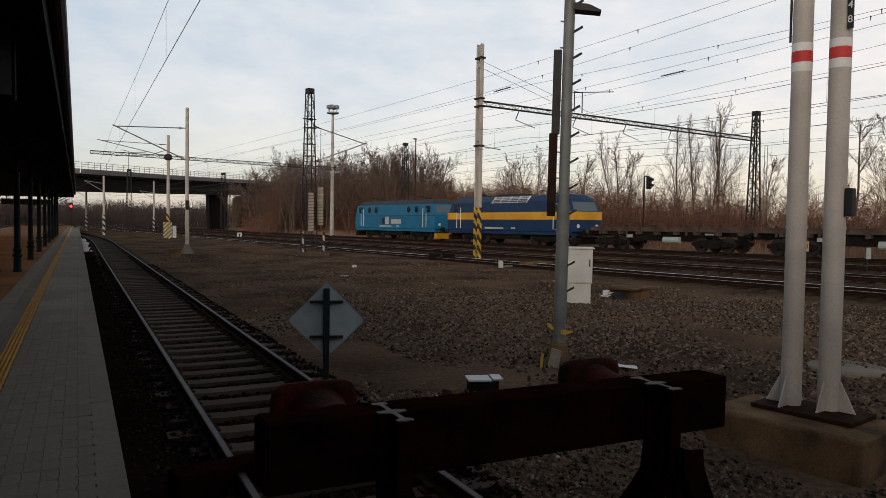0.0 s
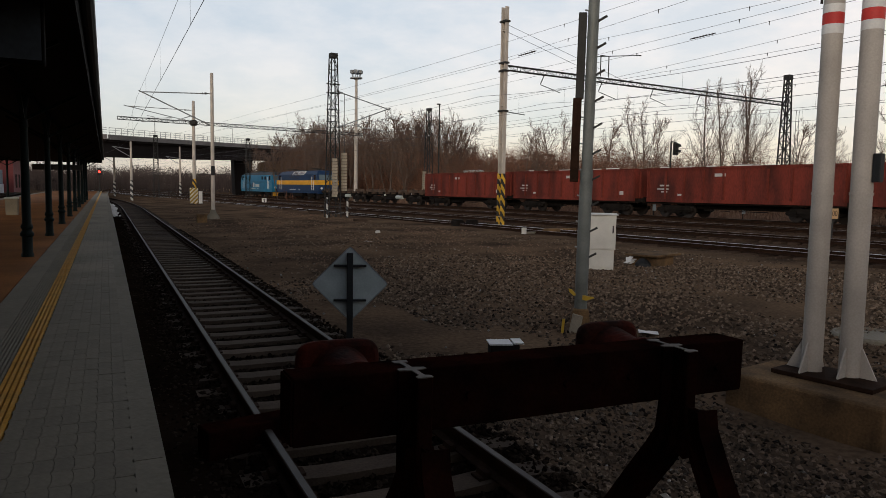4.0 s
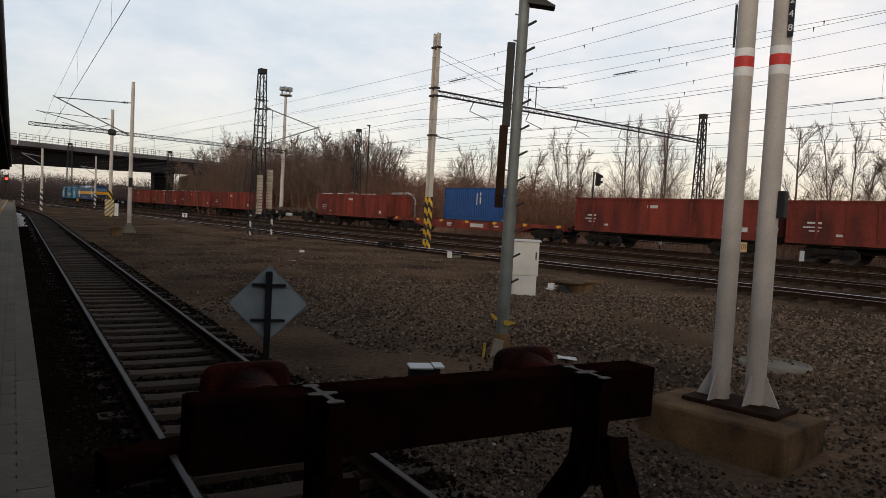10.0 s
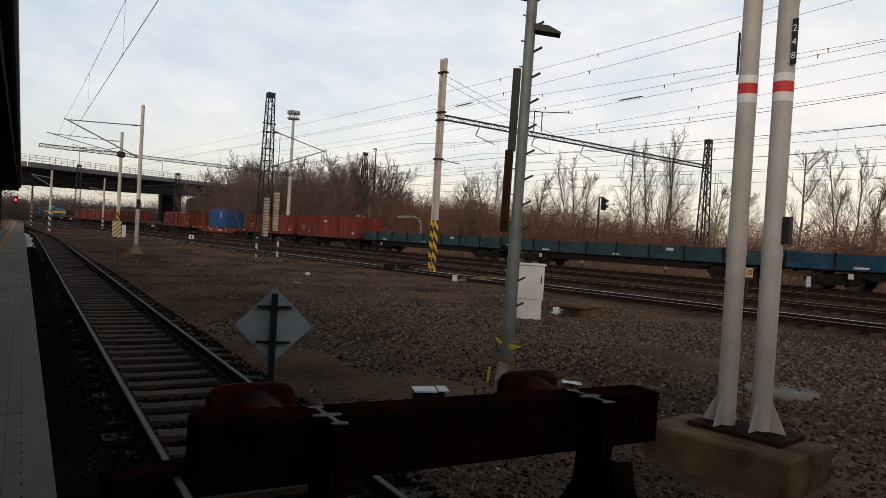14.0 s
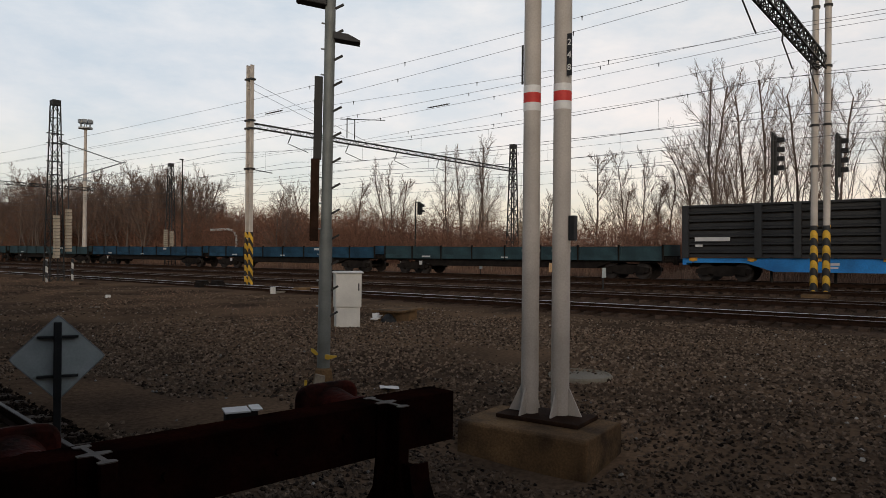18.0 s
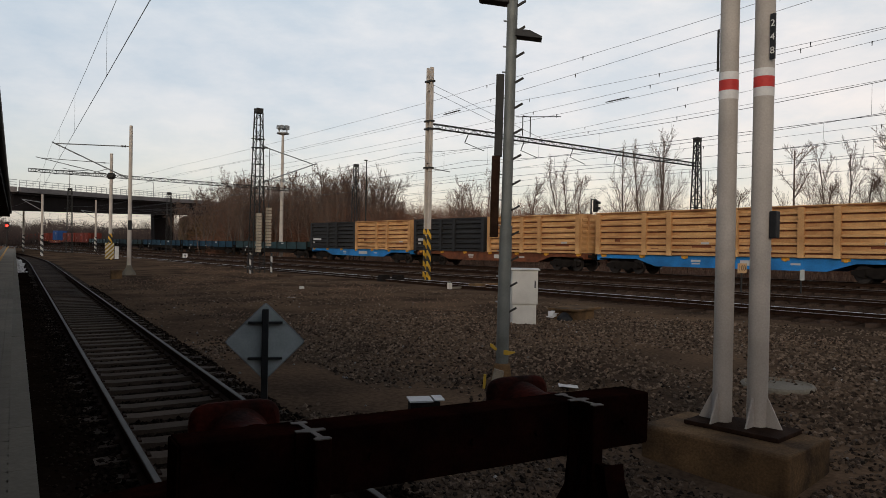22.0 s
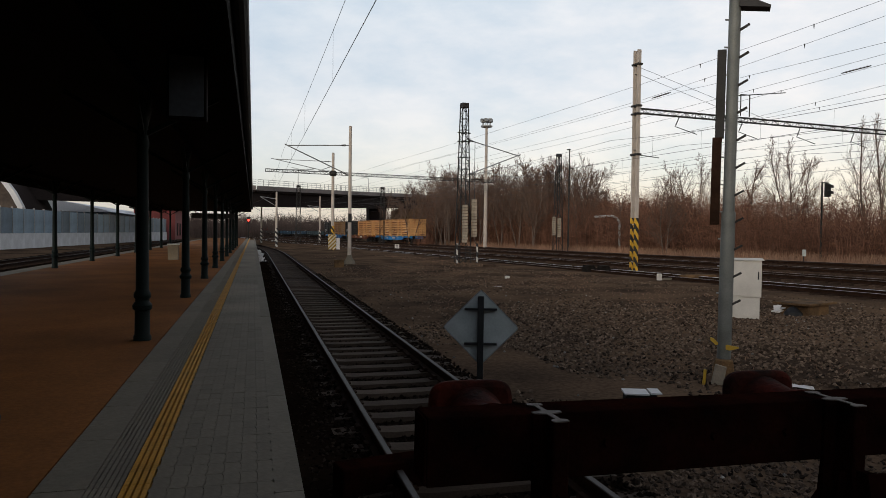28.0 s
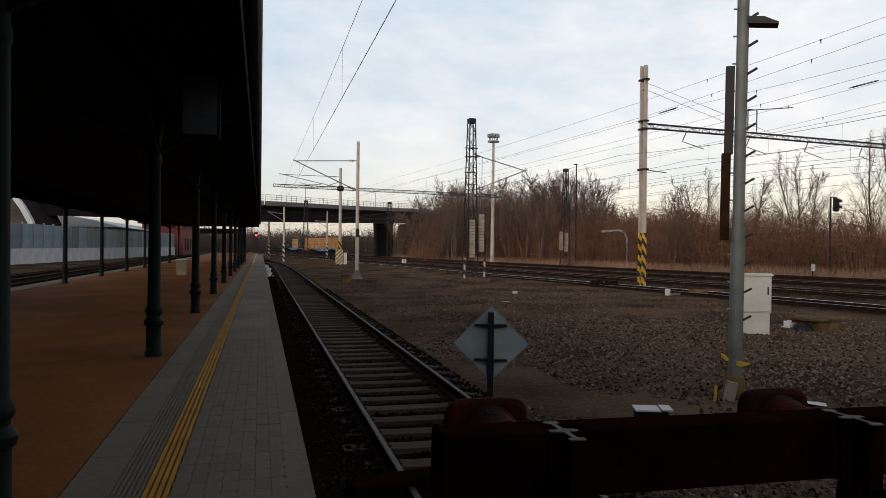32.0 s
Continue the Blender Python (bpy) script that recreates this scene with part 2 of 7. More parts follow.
M_WIRE = mat("wire_copper_dark", (0.07, 0.07, 0.072), 0.6, 0.5, 0.1, 3, 40, 0)
M_BRIDGE = mat("bridge_concrete", (0.22, 0.20, 0.19), 0.9, 0, 0.3, 0.15, 4, 0.2)
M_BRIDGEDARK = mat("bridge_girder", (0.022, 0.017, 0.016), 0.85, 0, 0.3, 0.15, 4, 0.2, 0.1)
M_BARK = mat("bare_bark", (0.135, 0.100, 0.080), 0.95, 0, 0.3, 2, 20, 0.2)
M_TWIG = mat("brown_twigs", (0.170, 0.115, 0.088), 0.95, 0, 0.25, 0.05, 2, 0, 0.1, island=True, rnd=0.35)
M_BRUSH = mat("dry_brush", (0.20, 0.105, 0.070), 0.95, 0, 0.3, 0.05, 2, 0, 0.1, island=True, rnd=0.45)
M_FARWOOD = mat("hazy_distant_twigs", (0.075, 0.058, 0.052), 0.95, 0, 0.3, 0.05, 2, 0, 0.1, island=True, rnd=0.3)
M_GRASS = mat("dry_grass", (0.31, 0.19, 0.125), 0.95, 0, 0.3, 0.2, 5, 0, 0.1, island=True, rnd=0.4)
M_WAGRED = mat("faded_red_wagon_paint", (0.175, 0.029, 0.017), 0.7, 0.0, 0.45, 0.9, 14, 0.08, 0.25, tint=(0.075, 0.017, 0.011), stretch=(1, 1, 0.35))
M_UNDER = mat("grimy_underframe", (0.016, 0.013, 0.011), 0.9, 0.0, 0.4, 3, 30, 0.1, 0.1)
M_WHEEL = mat("wheel_steel", (0.035, 0.028, 0.024), 0.6, 0.3, 0.3, 3, 30, 0.05)
M_FLATGREY = mat("grey_brown_flat_wagon", (0.10, 0.07, 0.052), 0.85, 0, 0.4, 1, 20, 0.1, 0.1)
M_TEALBLUE = mat("dirty_blue_wagon", (0.016, 0.052, 0.088), 0.75, 0.0, 0.45, 0.8, 18, 0.1, 0.2)
M_TEAL = mat("dirty_teal_wagon", (0.02, 0.048, 0.055), 0.75, 0.05, 0.45, 0.8, 18, 0.1)
M_WBLUE = mat("blue_wagon_frame", (0.02, 0.20, 0.52), 0.6, 0.05, 0.3, 1, 18, 0.05)
M_CBLUE = mat("blue_container", (0.014, 0.062, 0.20), 0.6, 0.0, 0.3, 1, 18, 0.05, 0.3)
M_CBLACK = mat("black_container", (0.026, 0.026, 0.026), 0.65, 0.1, 0.3, 1, 18, 0.05)
M_CYEL = mat("ochre_container", (0.60, 0.36, 0.155), 0.65, 0.0, 0.3, 0.55, 14, 0.06, 0.3, tint=(0.38, 0.185, 0.07))
M_LCYAN = mat("light_blue_loco", (0.012, 0.155, 0.29), 0.45, 0.0, 0.15, 1, 18, 0.03)
M_LBLUE = mat("dark_blue_loco", (0.006, 0.032, 0.092), 0.45, 0.0, 0.2, 1, 18, 0.03)
M_LYEL = mat("yellow_loco_band", (0.72, 0.36, 0.025), 0.45, 0.05, 0.15, 1, 18, 0.03)
M_LROOF = mat("dark_grey_loco_roof", (0.045, 0.055, 0.065), 0.7, 0.1, 0.3, 2, 20, 0.05)
M_BARWHITE = mat("white_lettering", (0.50, 0.49, 0.47), 0.6, 0, 0.1, 2, 30, 0)
M_GLASS = glassy("dark_window_glass")
M_WINLIGHT = glassy("pale_cab_glass", (0.10, 0.14, 0.16))
M_STRIPE = stripes("yellow_black_stripes", (0.62, 0.36, 0.03), (0.02, 0.02, 0.02), 0.62, 1.5)
M_STRIPE_FINE = stripes("yellow_black_board", (0.62, 0.56, 0.42), (0.30, 0.19, 0.02), 0.42, -1.0)
M_BWSTRIPE = stripes("white_black_stripes", (0.5, 0.48, 0.44), (0.025, 0.025, 0.025), 0.7, 0.8)
M_REDLAMP = glow("red_signal_lamp", (1.0, 0.03, 0.02), 6.0)
M_BARRIER = mat("blue_grey_barrier_panel", (0.115, 0.175, 0.225), 0.5, 0, 0.3, 0.6, 12, 0.03, rnd=0.5)
M_PLINTH = mat("white_barrier_plinth", (0.52, 0.55, 0.57), 0.85, 0, 0.2, 0.6, 12, 0.05)
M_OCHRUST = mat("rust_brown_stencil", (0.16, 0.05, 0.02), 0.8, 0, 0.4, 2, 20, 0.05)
M_HALL = mat("pale_roof_sheet", (0.60, 0.62, 0.64), 0.6, 0.1, 0.12, 0.3, 8, 0.03)
M_BRICKRED = mat("dull_red_facade", (0.15, 0.034, 0.032), 0.8, 0, 0.25, 0.6, 12, 0.05)
M_CUT = mat("sawn_rail_end", (0.095, 0.075, 0.062), 0.7, 0.2, 0.3, 6, 50, 0.1)
M_LUG = mat("orange_container_lug", (0.62, 0.30, 0.03), 0.6, 0, 0.3, 3, 30, 0.05)
M_TAN = mat("pale_tan_facade", (0.40, 0.32, 0.22), 0.85, 0, 0.25, 0.6, 12, 0.05)


# ---- mesh helpers ----
class MB:
    """Collects corners and faces of one mesh."""

    def __init__(self):
        self.v, self.f, self.s = [], [], 0

    def box(self, lo, hi):
        (a, b, c), (d, e, f) = lo, hi
        i = len(self.v)
        self.v += [(a, b, c), (d, b, c), (d, e, c), (a, e, c), (a, b, f), (d, b, f), (d, e, f), (a, e, f)]
        self.f += [tuple(i + k for k in q) for q in ((0, 3, 2, 1), (4, 5, 6, 7), (0, 1, 5, 4), (1, 2, 6, 5), (2, 3, 7, 6), (3, 0, 4, 7))]
        return self

    def bar(self, p, q, w, h=None, up=(0, 0, 1)):
        """A square bar from p to q."""
        p, q = Vector(p), Vector(q)
        d = (q - p).normalized()
        u = Vector(up)
        if abs(d.dot(u)) > 0.98:
            u = Vector((0, 1, 0))
        s = d.cross(u).normalized()
        t = s.cross(d)
        s, t = s * w / 2, t * (h or w) / 2
        i = len(self.v)
        self.v += [tuple(p + a * s + b * t) for a, b in ((-1, -1), (1, -1), (1, 1), (-1, 1))]
        self.v += [tuple(q + a * s + b * t) for a, b in ((-1, -1), (1, -1), (1, 1), (-1, 1))]
        self.f += [tuple(i + k for k in z) for z in ((0, 1, 2, 3), (7, 6, 5, 4), (0, 4, 5, 1), (1, 5, 6, 2), (2, 6, 7, 3), (3, 7, 4, 0))]
        return self

    def tube(self, p, q, r0, r1=None, n=8, caps=True):
        r1 = r0 if r1 is None else r1
        p, q = Vector(p), Vector(q)
        d = (q - p).normalized()
        u = Vector((0, 0, 1)) if abs(d.z) < 0.95 else Vector((1, 0, 0))
        s = d.cross(u).normalized()
        t = s.cross(d)
        i = len(self.v)
        for c, r in ((p, r0), (q, r1)):
            for k in range(n):
                a = 2 * math.pi * k / n
                self.v.append(tuple(c + s * (r * math.cos(a)) + t * (r * math.sin(a))))
        for k in range(n):
            self.f.append((i + k, i + (k + 1) % n, i + n + (k + 1) % n, i + n + k))
        if caps:
            self.f.append(tuple(i + k for k in reversed(range(n))))
            self.f.append(tuple(i + n + k for k in range(n)))
        return self

    def prism(self, prof, axis, a, b):
        """A closed outline swept along an axis from a to b."""
        i, n = len(self.v), len(prof)
        for c in (a, b):
            for u, w in prof:
                self.v.append({"x": (c, u, w), "y": (u, c, w), "z": (u, w, c)}[axis])
        for k in range(n):
            self.f.append((i + k, i + (k + 1) % n, i + n + (k + 1) % n, i + n + k))
        self.f.append(tuple(i + k for k in reversed(range(n))))
        self.f.append(tuple(i + n + k for k in range(n)))
        return self

    def lathe(self, prof, c=(0, 0, 0), n=12):
        """Radii and heights turned round a standing axis."""
        i = len(self.v)
        for r, z in prof:
            for k in range(n):
                a = 2 * math.pi * k / n
                self.v.append((c[0] + r * math.cos(a), c[1] + r * math.sin(a), c[2] + z))
        for j in range(len(prof) - 1):
            for k in range(n):
                self.f.append((i + j * n + k, i + j * n + (k + 1) % n, i + (j + 1) * n + (k + 1) % n, i + (j + 1) * n + k))
        self.f.append(tuple(i + k for k in reversed(range(n))))
        self.f.append(tuple(i + (len(prof) - 1) * n + k for k in range(n)))
        return self

    def mesh(self, name, material, smooth=False):
        me = bpy.data.meshes.new(name)
        me.from_pydata(self.v, [], self.f)
        me.materials.append(material)
        bm = bmesh.new()
        bm.from_mesh(me)
        bmesh.ops.recalc_face_normals(bm, faces=bm.faces)
        bm.to_mesh(me)
        bm.free()
        if smooth:
            me.shade_smooth()
            me.set_sharp_from_angle(angle=radians(40))
        me.update()
        return me


def part(name, mb, material, parent=None, label="", bevel=0.0, smooth=False):
    """One mesh object under a thing or under a part."""
    me = mb.mesh(name, material, smooth) if isinstance(mb, MB) else mb
    ob = new(name, me)
    ob.parent = parent
    if label:
        tagged(ob, label)
    if bevel:
        b = ob.modifiers.new("bevel", "BEVEL")
        b.width, b.segments, b.limit_method = bevel, 2, "ANGLE"
    return ob


def thing(name, label, category, m=None, group=""):
    ob = new(name)
    ob.empty_display_size = 0.2
    if m is not None:
        ob.matrix_basis = m
    return tagged(ob, label, category, group)


def structure(name, mb, material, label="", category="", kind="structure", smooth=False, bevel=0.0):
    ob = part(name, mb, material, None, "", bevel, smooth)
    return tagged(ob, label, category, "", kind)


# ---- the plan ----
TH = radians(7.4)
CT, ST = math.cos(TH), math.sin(TH)
TRACK_X = (21.66, 26.5, 31.3, 36.1)


def line(x0, s, off=0.0):
    """The place at s along a main track that crosses y = 0 at x0."""
    q = x0 * CT + off
    return (q * CT - s * ST, q * ST + s * CT)


def rail_z(s, x0=36.1):
    """Height of the rails; the nearer tracks lie a little lower."""
    return 0.1 + (0.6 - 0.011 * (36.1 - x0)) * math.exp(-max(s, -25.0) / 60.0) - 0.021 * (36.1 - x0)


def ease(a, b, v):
    k = min(1.0, max(0.0, (v - a) / (b - a)))
    return k * k * (3 - 2 * k)


def ground_z(x, y):
    q, s = x * CT + y * ST, -x * ST + y * CT
    z = -0.25 + 0.17 * ease(1.5, 9, x)
    k = ease(26.0, 37.0, q)
    z = z * (1 - k) + (rail_z(s) - 0.36) * k
    z -= 0.25 * ease(21, 24, q) * (1 - ease(33, 37, q))
    z -= 0.2 * math.exp(-((x - 4.7) ** 2 + (y - 4.5) ** 2) / 5.0)
    d = math.hypot(x, y)
    z += 0.035 * noise.noise((x * 0.35, y * 0.35, 0)) + 0.02 * noise.noise((x * 1.3, y * 1.3, 4))
    if d > 200:
        z -= 0.4
    if y < 62:
        z -= 0.12 * (1 - ease(0.8, 1.5, abs(x)))
    return z


def bay_x(y):
    """The bay track bends off far away."""
    return 0.0 if y < 62 else -((y - 62) ** 2) / 800.0


# ---- ground ----
def build_ground():
    def steps(lo, hi):
        a, v, d = [], 0.0, 0.5
        while v < hi:
            a.append(v)
            d = 0.5 if v < 16 else d * 1.07
            v += d
        a.append(hi)
        b, v, d = [], -0.5, 0.5
        while v > lo:
            b.append(v)
            d = 0.5 if v > -8 else d * 1.1
            v -= d
        b.append(lo)
        return b[::-1] + a
    xs, ys = steps(-2500, 2500), steps(-2500, 3000)
    v = [(x, y, ground_z(x, y)) for y in ys for x in xs]
    n = len(xs)
    f = [(j * n + i, j * n + i + 1, (j + 1) * n + i + 1, (j + 1) * n + i) for j in range(len(ys) - 1) for i in range(n - 1)]
    me = bpy.data.meshes.new("ground")
    me.from_pydata(v, [], f)
    me.materials.append(M_GROUND)
    me.shade_smooth()
    tagged(new("ground", me), "dark brown gravel and bare earth of the railway yard", "ground", kind="structure")


build_ground()


def scatter(name, places, material, label, category, seed):
    """Many small rough stones as one mesh."""
    rng = np.random.default_rng(seed)
    base = np.array([(1, 0, 0), (-1, 0, 0), (0, 1, 0), (0, -1, 0), (0, 0, 1), (0, 0, -1)], float)
    tri = np.array([(0, 2, 4), (2, 1, 4), (1, 3, 4), (3, 0, 4), (2, 0, 5), (1, 2, 5), (3, 1, 5), (0, 3, 5)])
    n = len(places)
    p = np.array(places)
    size = p[:, 3:4]
    v = base[None] * (0.7 + 0.55 * rng.random((n, 6, 1)))
    a = rng.random(n) * 6.283
    c, s = np.cos(a)[:, None], np.sin(a)[:, None]
    tilt = (rng.random((n, 1)) - 0.5) * 1.6
    x, y, z = v[..., 0], v[..., 1] * 0.8, v[..., 2] * 0.78
    y, z = y * np.cos(tilt) - z * np.sin(tilt), y * np.sin(tilt) + z * np.cos(tilt)
    x, y = x * c - y * s, x * s + y * c
    v = np.stack([x, y, z], -1) * size[:, None] + p[:, None, :3]
    f = (tri[None] + 6 * np.arange(n)[:, None, None]).reshape(-1, 3)
    me = bpy.data.meshes.new(name)
    me.from_pydata(v.reshape(-1, 3).tolist(), [], f.tolist())
    me.materials.append(material)
    tagged(new(name, me), label, category, kind="stuff")


def gravel():
    rng = random.Random(5)
    pts, paler = [], []
    for _ in range(78000):
        r = 2.6 + 20 * rng.random() ** 1.6
        a = radians(rng.uniform(2, 100))
        x, y = -1.9 + r * math.sin(a), 0.3 + r * math.cos(a)
        if x < 1.0 or (4.25 < x < 5.8 and 4.2 < y < 5.9):
            continue
        bare = noise.noise((x * 0.22, y * 0.16, 7)) + 0.5 * noise.noise((x * 0.7, y * 0.5, 2)) - 0.5 * (x < 3.0) * (y > 9.5)
        if bare < rng.uniform(-0.6, -0.25) and r > 9.5:
            continue
        into = paler if r + 3.0 * noise.noise((x * 0.3, y * 0.3, 5)) > rng.uniform(8.0, 14.0) or x < 2.2 and rng.random() < 0.4 else pts
        into.append((x, y, ground_z(x, y) + 0.006, rng.uniform(0.016, 0.044) * (1 if r < 9 else 1.2)))
    for _ in range(26000):
        r = 14 + 34 * rng.random() ** 1.2
        a = radians(rng.uniform(5, 88))
        x, y = -1.9 + r * math.sin(a), 0.3 + r * math.cos(a)
        if x < 1.4 or x * CT + y * ST > 18.8:
            continue
        if noise.noise((x * 0.22, y * 0.16, 7)) < rng.uniform(-0.5, 0.1) or rng.random() < 0.4 * (x < 3.4):
            continue
        paler.append((x, y, ground_z(x, y) + 0.004, rng.uniform(0.025, 0.052)))
    bed = []
    for _ in range(26000):
        x, y = rng.uniform(-1.6, 1.35), 1.0 + 36 * rng.random() ** 1.7
        k = (y - 1.06) % 0.62
        if abs(x) < 0.82 and min(k, 0.62 - k) < 0.16 and rng.random() < 0.93:
            continue
        z = -0.232 if abs(x) < 0.8 else (-0.185 if x > 0 else -0.17)
        bed.append((x, y, z + rng.uniform(-0.01, 0.012), rng.uniform(0.022, 0.042)))
    pale = []
    for _ in range(420):
        r = 3.5 + 24 * rng.random() ** 1.3
        a = radians(rng.uniform(4, 98))
        x, y = -1.9 + r * math.sin(a), 0.3 + r * math.cos(a)
        if x > 1.0 and not (4.25 < x < 5.9 and 4.2 < y < 6.0) and x * CT + y * ST < 18.5:
            pale.append((x, y, ground_z(x, y) + 0.015, rng.uniform(0.015, 0.042)))
    scatter("pale_stones", pale, M_PALE, "scattered pale stones and crumbs of litter on the gravel", "gravel", 6)
    scatter("track_gravel", bed, M_BALLAST_STONE, "ballast stones between the bay track sleepers, darkened for shade", "gravel", 13)
    scatter("dusty_gravel", paler, M_STONE_PALER, "paler brown gravel strewn over bare earth", "gravel", 14)
    scatter("gravel", pts, M_STONE, "loose grey and brown gravel stones on the ground", "gravel", 3)


gravel()


# ---- tracks ----
RAIL = [(-0.07, -0.16), (0.07, -0.16), (0.07, -0.145), (0.012, -0.125), (0.012, -0.045), (0.036, -0.035), (0.036, -0.002), (-0.036, -0.002), (-0.036, -0.035), (-0.012, -0.045), (-0.012, -0.125), (-0.07, -0.145)]


def sweep(mb, prof, pts, normals):
    i, n = len(mb.v), len(prof)
    for (x, y, z), (nx, ny) in zip(pts, normals):
        for u, w in prof:
            mb.v.append((x + nx * u, y + ny * u, z + w))
    for j in range(len(pts) - 1):
        for k in range(n):
            mb.f.append((i + j * n + k, i + j * n + (k + 1) % n, i + (j + 1) * n + (k + 1) % n, i + (j + 1) * n + k))
    mb.f.append(tuple(i + k for k in range(n)))
    mb.f.append(tuple(i + (len(pts) - 1) * n + k for k in range(n)))


def rails(track, centre, normals, top, head=0.03, other=None):
    for side in (-0.7535, 0.7535):
        pts = [(x + nx * side, y + ny * side, z) for (x, y, z), (nx, ny) in zip(centre, normals)]
        mb = MB()
        sweep(mb, RAIL, pts, normals)
        r = part("rail", mb, M_RUST, track)
        mb = MB()
        sweep(mb, [(-head, -0.003), (head, -0.003), (head * 0.85, 0.004), (-head * 0.85, 0.004)], pts, normals)
        # other: duller head for the nearer rail, which reflects less sky.
        part("running_surface", mb, other if other and side < 0 else top, r, "rail head worn bright by wheels")


def bay_track():
    tr = thing("bay_track", "rusty single track with concrete sleepers beside the platform", "railway track")
    ys = [0.4, 3, 10, 20, 40, 62] + list(range(66, 150, 4))
    cen = [(bay_x(y), y, 0.0) for y in ys]
    nor = []
    for y in ys:
        d = (bay_x(y + 0.5) - bay_x(y - 0.5))
        k = math.hypot(1, d)
        nor.append((1 / k, -d / k))
    rails(tr, cen, nor, M_RAILDULL)
    prof = [(-1.3, -0.36), (1.3, -0.36), (1.3, -0.20), (1.24, -0.18), (0.8, -0.162), (0.45, -0.185), (-0.45, -0.185), (-0.8, -0.162), (-1.24, -0.18), (-1.3, -0.20)]
    me = MB().prism(prof, "y", -0.13, 0.13).mesh("sleeper", M_SLEEPER)
    pm = MB().prism([(-0.16, -0.2), (0.16, -0.2), (0.16, -0.155), (0.12, -0.155), (0.11, -0.115), (0.06, -0.115), (0.05, -0.15), (-0.05, -0.15), (-0.06, -0.115), (-0.11, -0.115), (-0.12, -0.155), (-0.16, -0.155)], "y", -0.07, 0.07).mesh("rail_fastening", M_RUST)
    bed = [(-1.62, -0.5), (1.55, -0.5), (1.3, -0.23), (1.05, -0.185), (0.86, -0.19), (0.74, -0.24), (-0.74, -0.24), (-0.86, -0.18), (-1.2, -0.165), (-1.62, -0.14)]
    mb = MB()
    sweep(mb, bed, cen, nor)
    part("ballast_bed", mb, M_BALLAST, tr, "brown ballast darkened for shade")
    for k in range(200):
        y = 1.06 + 0.62 * k
        s = part("sleeper", me, None, tr)
        s.matrix_basis = pose(bay_x(y), y, random.uniform(-0.008, 0.008), 0, 0, random.uniform(-0.6, 0.6))
        if y < 45:
            for d in (-0.7535, 0.7535):
                part("rail_fastening", pm, None, s).matrix_basis = pose(d, 0, 0)


bay_track()


def main_tracks():
    ss = [-140, -60, -25] + list(range(-15, 260, 12))
    for k, x0 in enumerate(TRACK_X):
        tr = thing("main_track", "main line track with rust-brown rails on dark ballast", "railway track", group="main line tracks")
        cen = [(*line(x0, s), rail_z(s, x0)) for s in ss]
        nor = [(CT, ST)] * len(ss)
        # Sky reflection is partly put into colour: farther rail brighter than the nearer.
        rails(tr, cen, nor, M_RAILTOP if k == 0 else M_RAILMID, 0.042 if k == 0 else 0.03, M_RAILMID if k < 2 else M_RAILDULL)
        mb = MB()
        me = MB().box((-1.28, -0.125, -0.065), (1.28, 0.125, 0.065)).mesh("sleeper", M_SLEEPER_WOOD)
        for j in range(300):
            s = -40 + 0.62 * j
            if k < 2:
                part("sleeper", me, None, tr).matrix_basis = pose(*line(x0, s), rail_z(s, x0) - 0.22 + random.uniform(-0.01, 0.01), 0, 0, 7.4 + random.uniform(-0.8, 0.8))
                continue
            x, y = line(x0, s)
            a, b = line(x0, s, -1.28), line(x0, s, 1.28)
            z = rail_z(s, x0) - 0.22
            mb.bar((*a, z), (*b, z), 0.25, 0.13)
        if k > 1:
            tagged(part("sleepers", mb, M_SLEEPER_WOOD, tr), kind="stuff")
    mb = MB()
    pts = [(*line(0, s), rail_z(s)) for s in ss]
    a, b = TRACK_X[0] * CT - 2.0, TRACK_X[3] * CT + 2.1
    low = lambda q, s: rail_z(s, q / CT) - 0.19
    qs = [b]
    while qs[-1] > a + 0.6:
        qs.append(qs[-1] - 0.6)
    qs.append(a)
    dz = [0.03 * random.random() for _ in qs]
    for s in ss:
        for q, z in [(a - 0.9, low(a, s) - 0.55), (b + 1.2, low(b, s) - 0.43)] + [(q, low(q, s) - d) for q, d in zip(qs, dz)]:
            mb.v.append((*line(0, s, q), z))
    n = len(qs) + 2
    for j in range(len(ss) - 1):
        for k in range(n):
            mb.f.append((j * n + k, j * n + (k + 1) % n, (j + 1) * n + (k + 1) % n, (j + 1) * n + k))
    structure("ballast_bed", mb, M_BALLAST_MAIN, "dark rust-brown ballast under four main tracks", "ballast")
    rng = random.Random(8)
    pts = []
    for _ in range(9000):
        s, q = rng.uniform(-12, 60), rng.uniform(a - 1.0, b)
        x, y = line(0, s, q)
        z = low(max(q, a), s) - 0.5 * max(0.0, a - q)
        pts.append((x, y, z, rng.uniform(0.03, 0.06)))
    scatter("ballast_stones", pts, M_BALLAST_MAIN, "dark ballast stones along the main tracks", "ballast", 4)


main_tracks()


# ---- platform ----
PX0, PX1, PY1 = -9.95, -1.68, 130.0


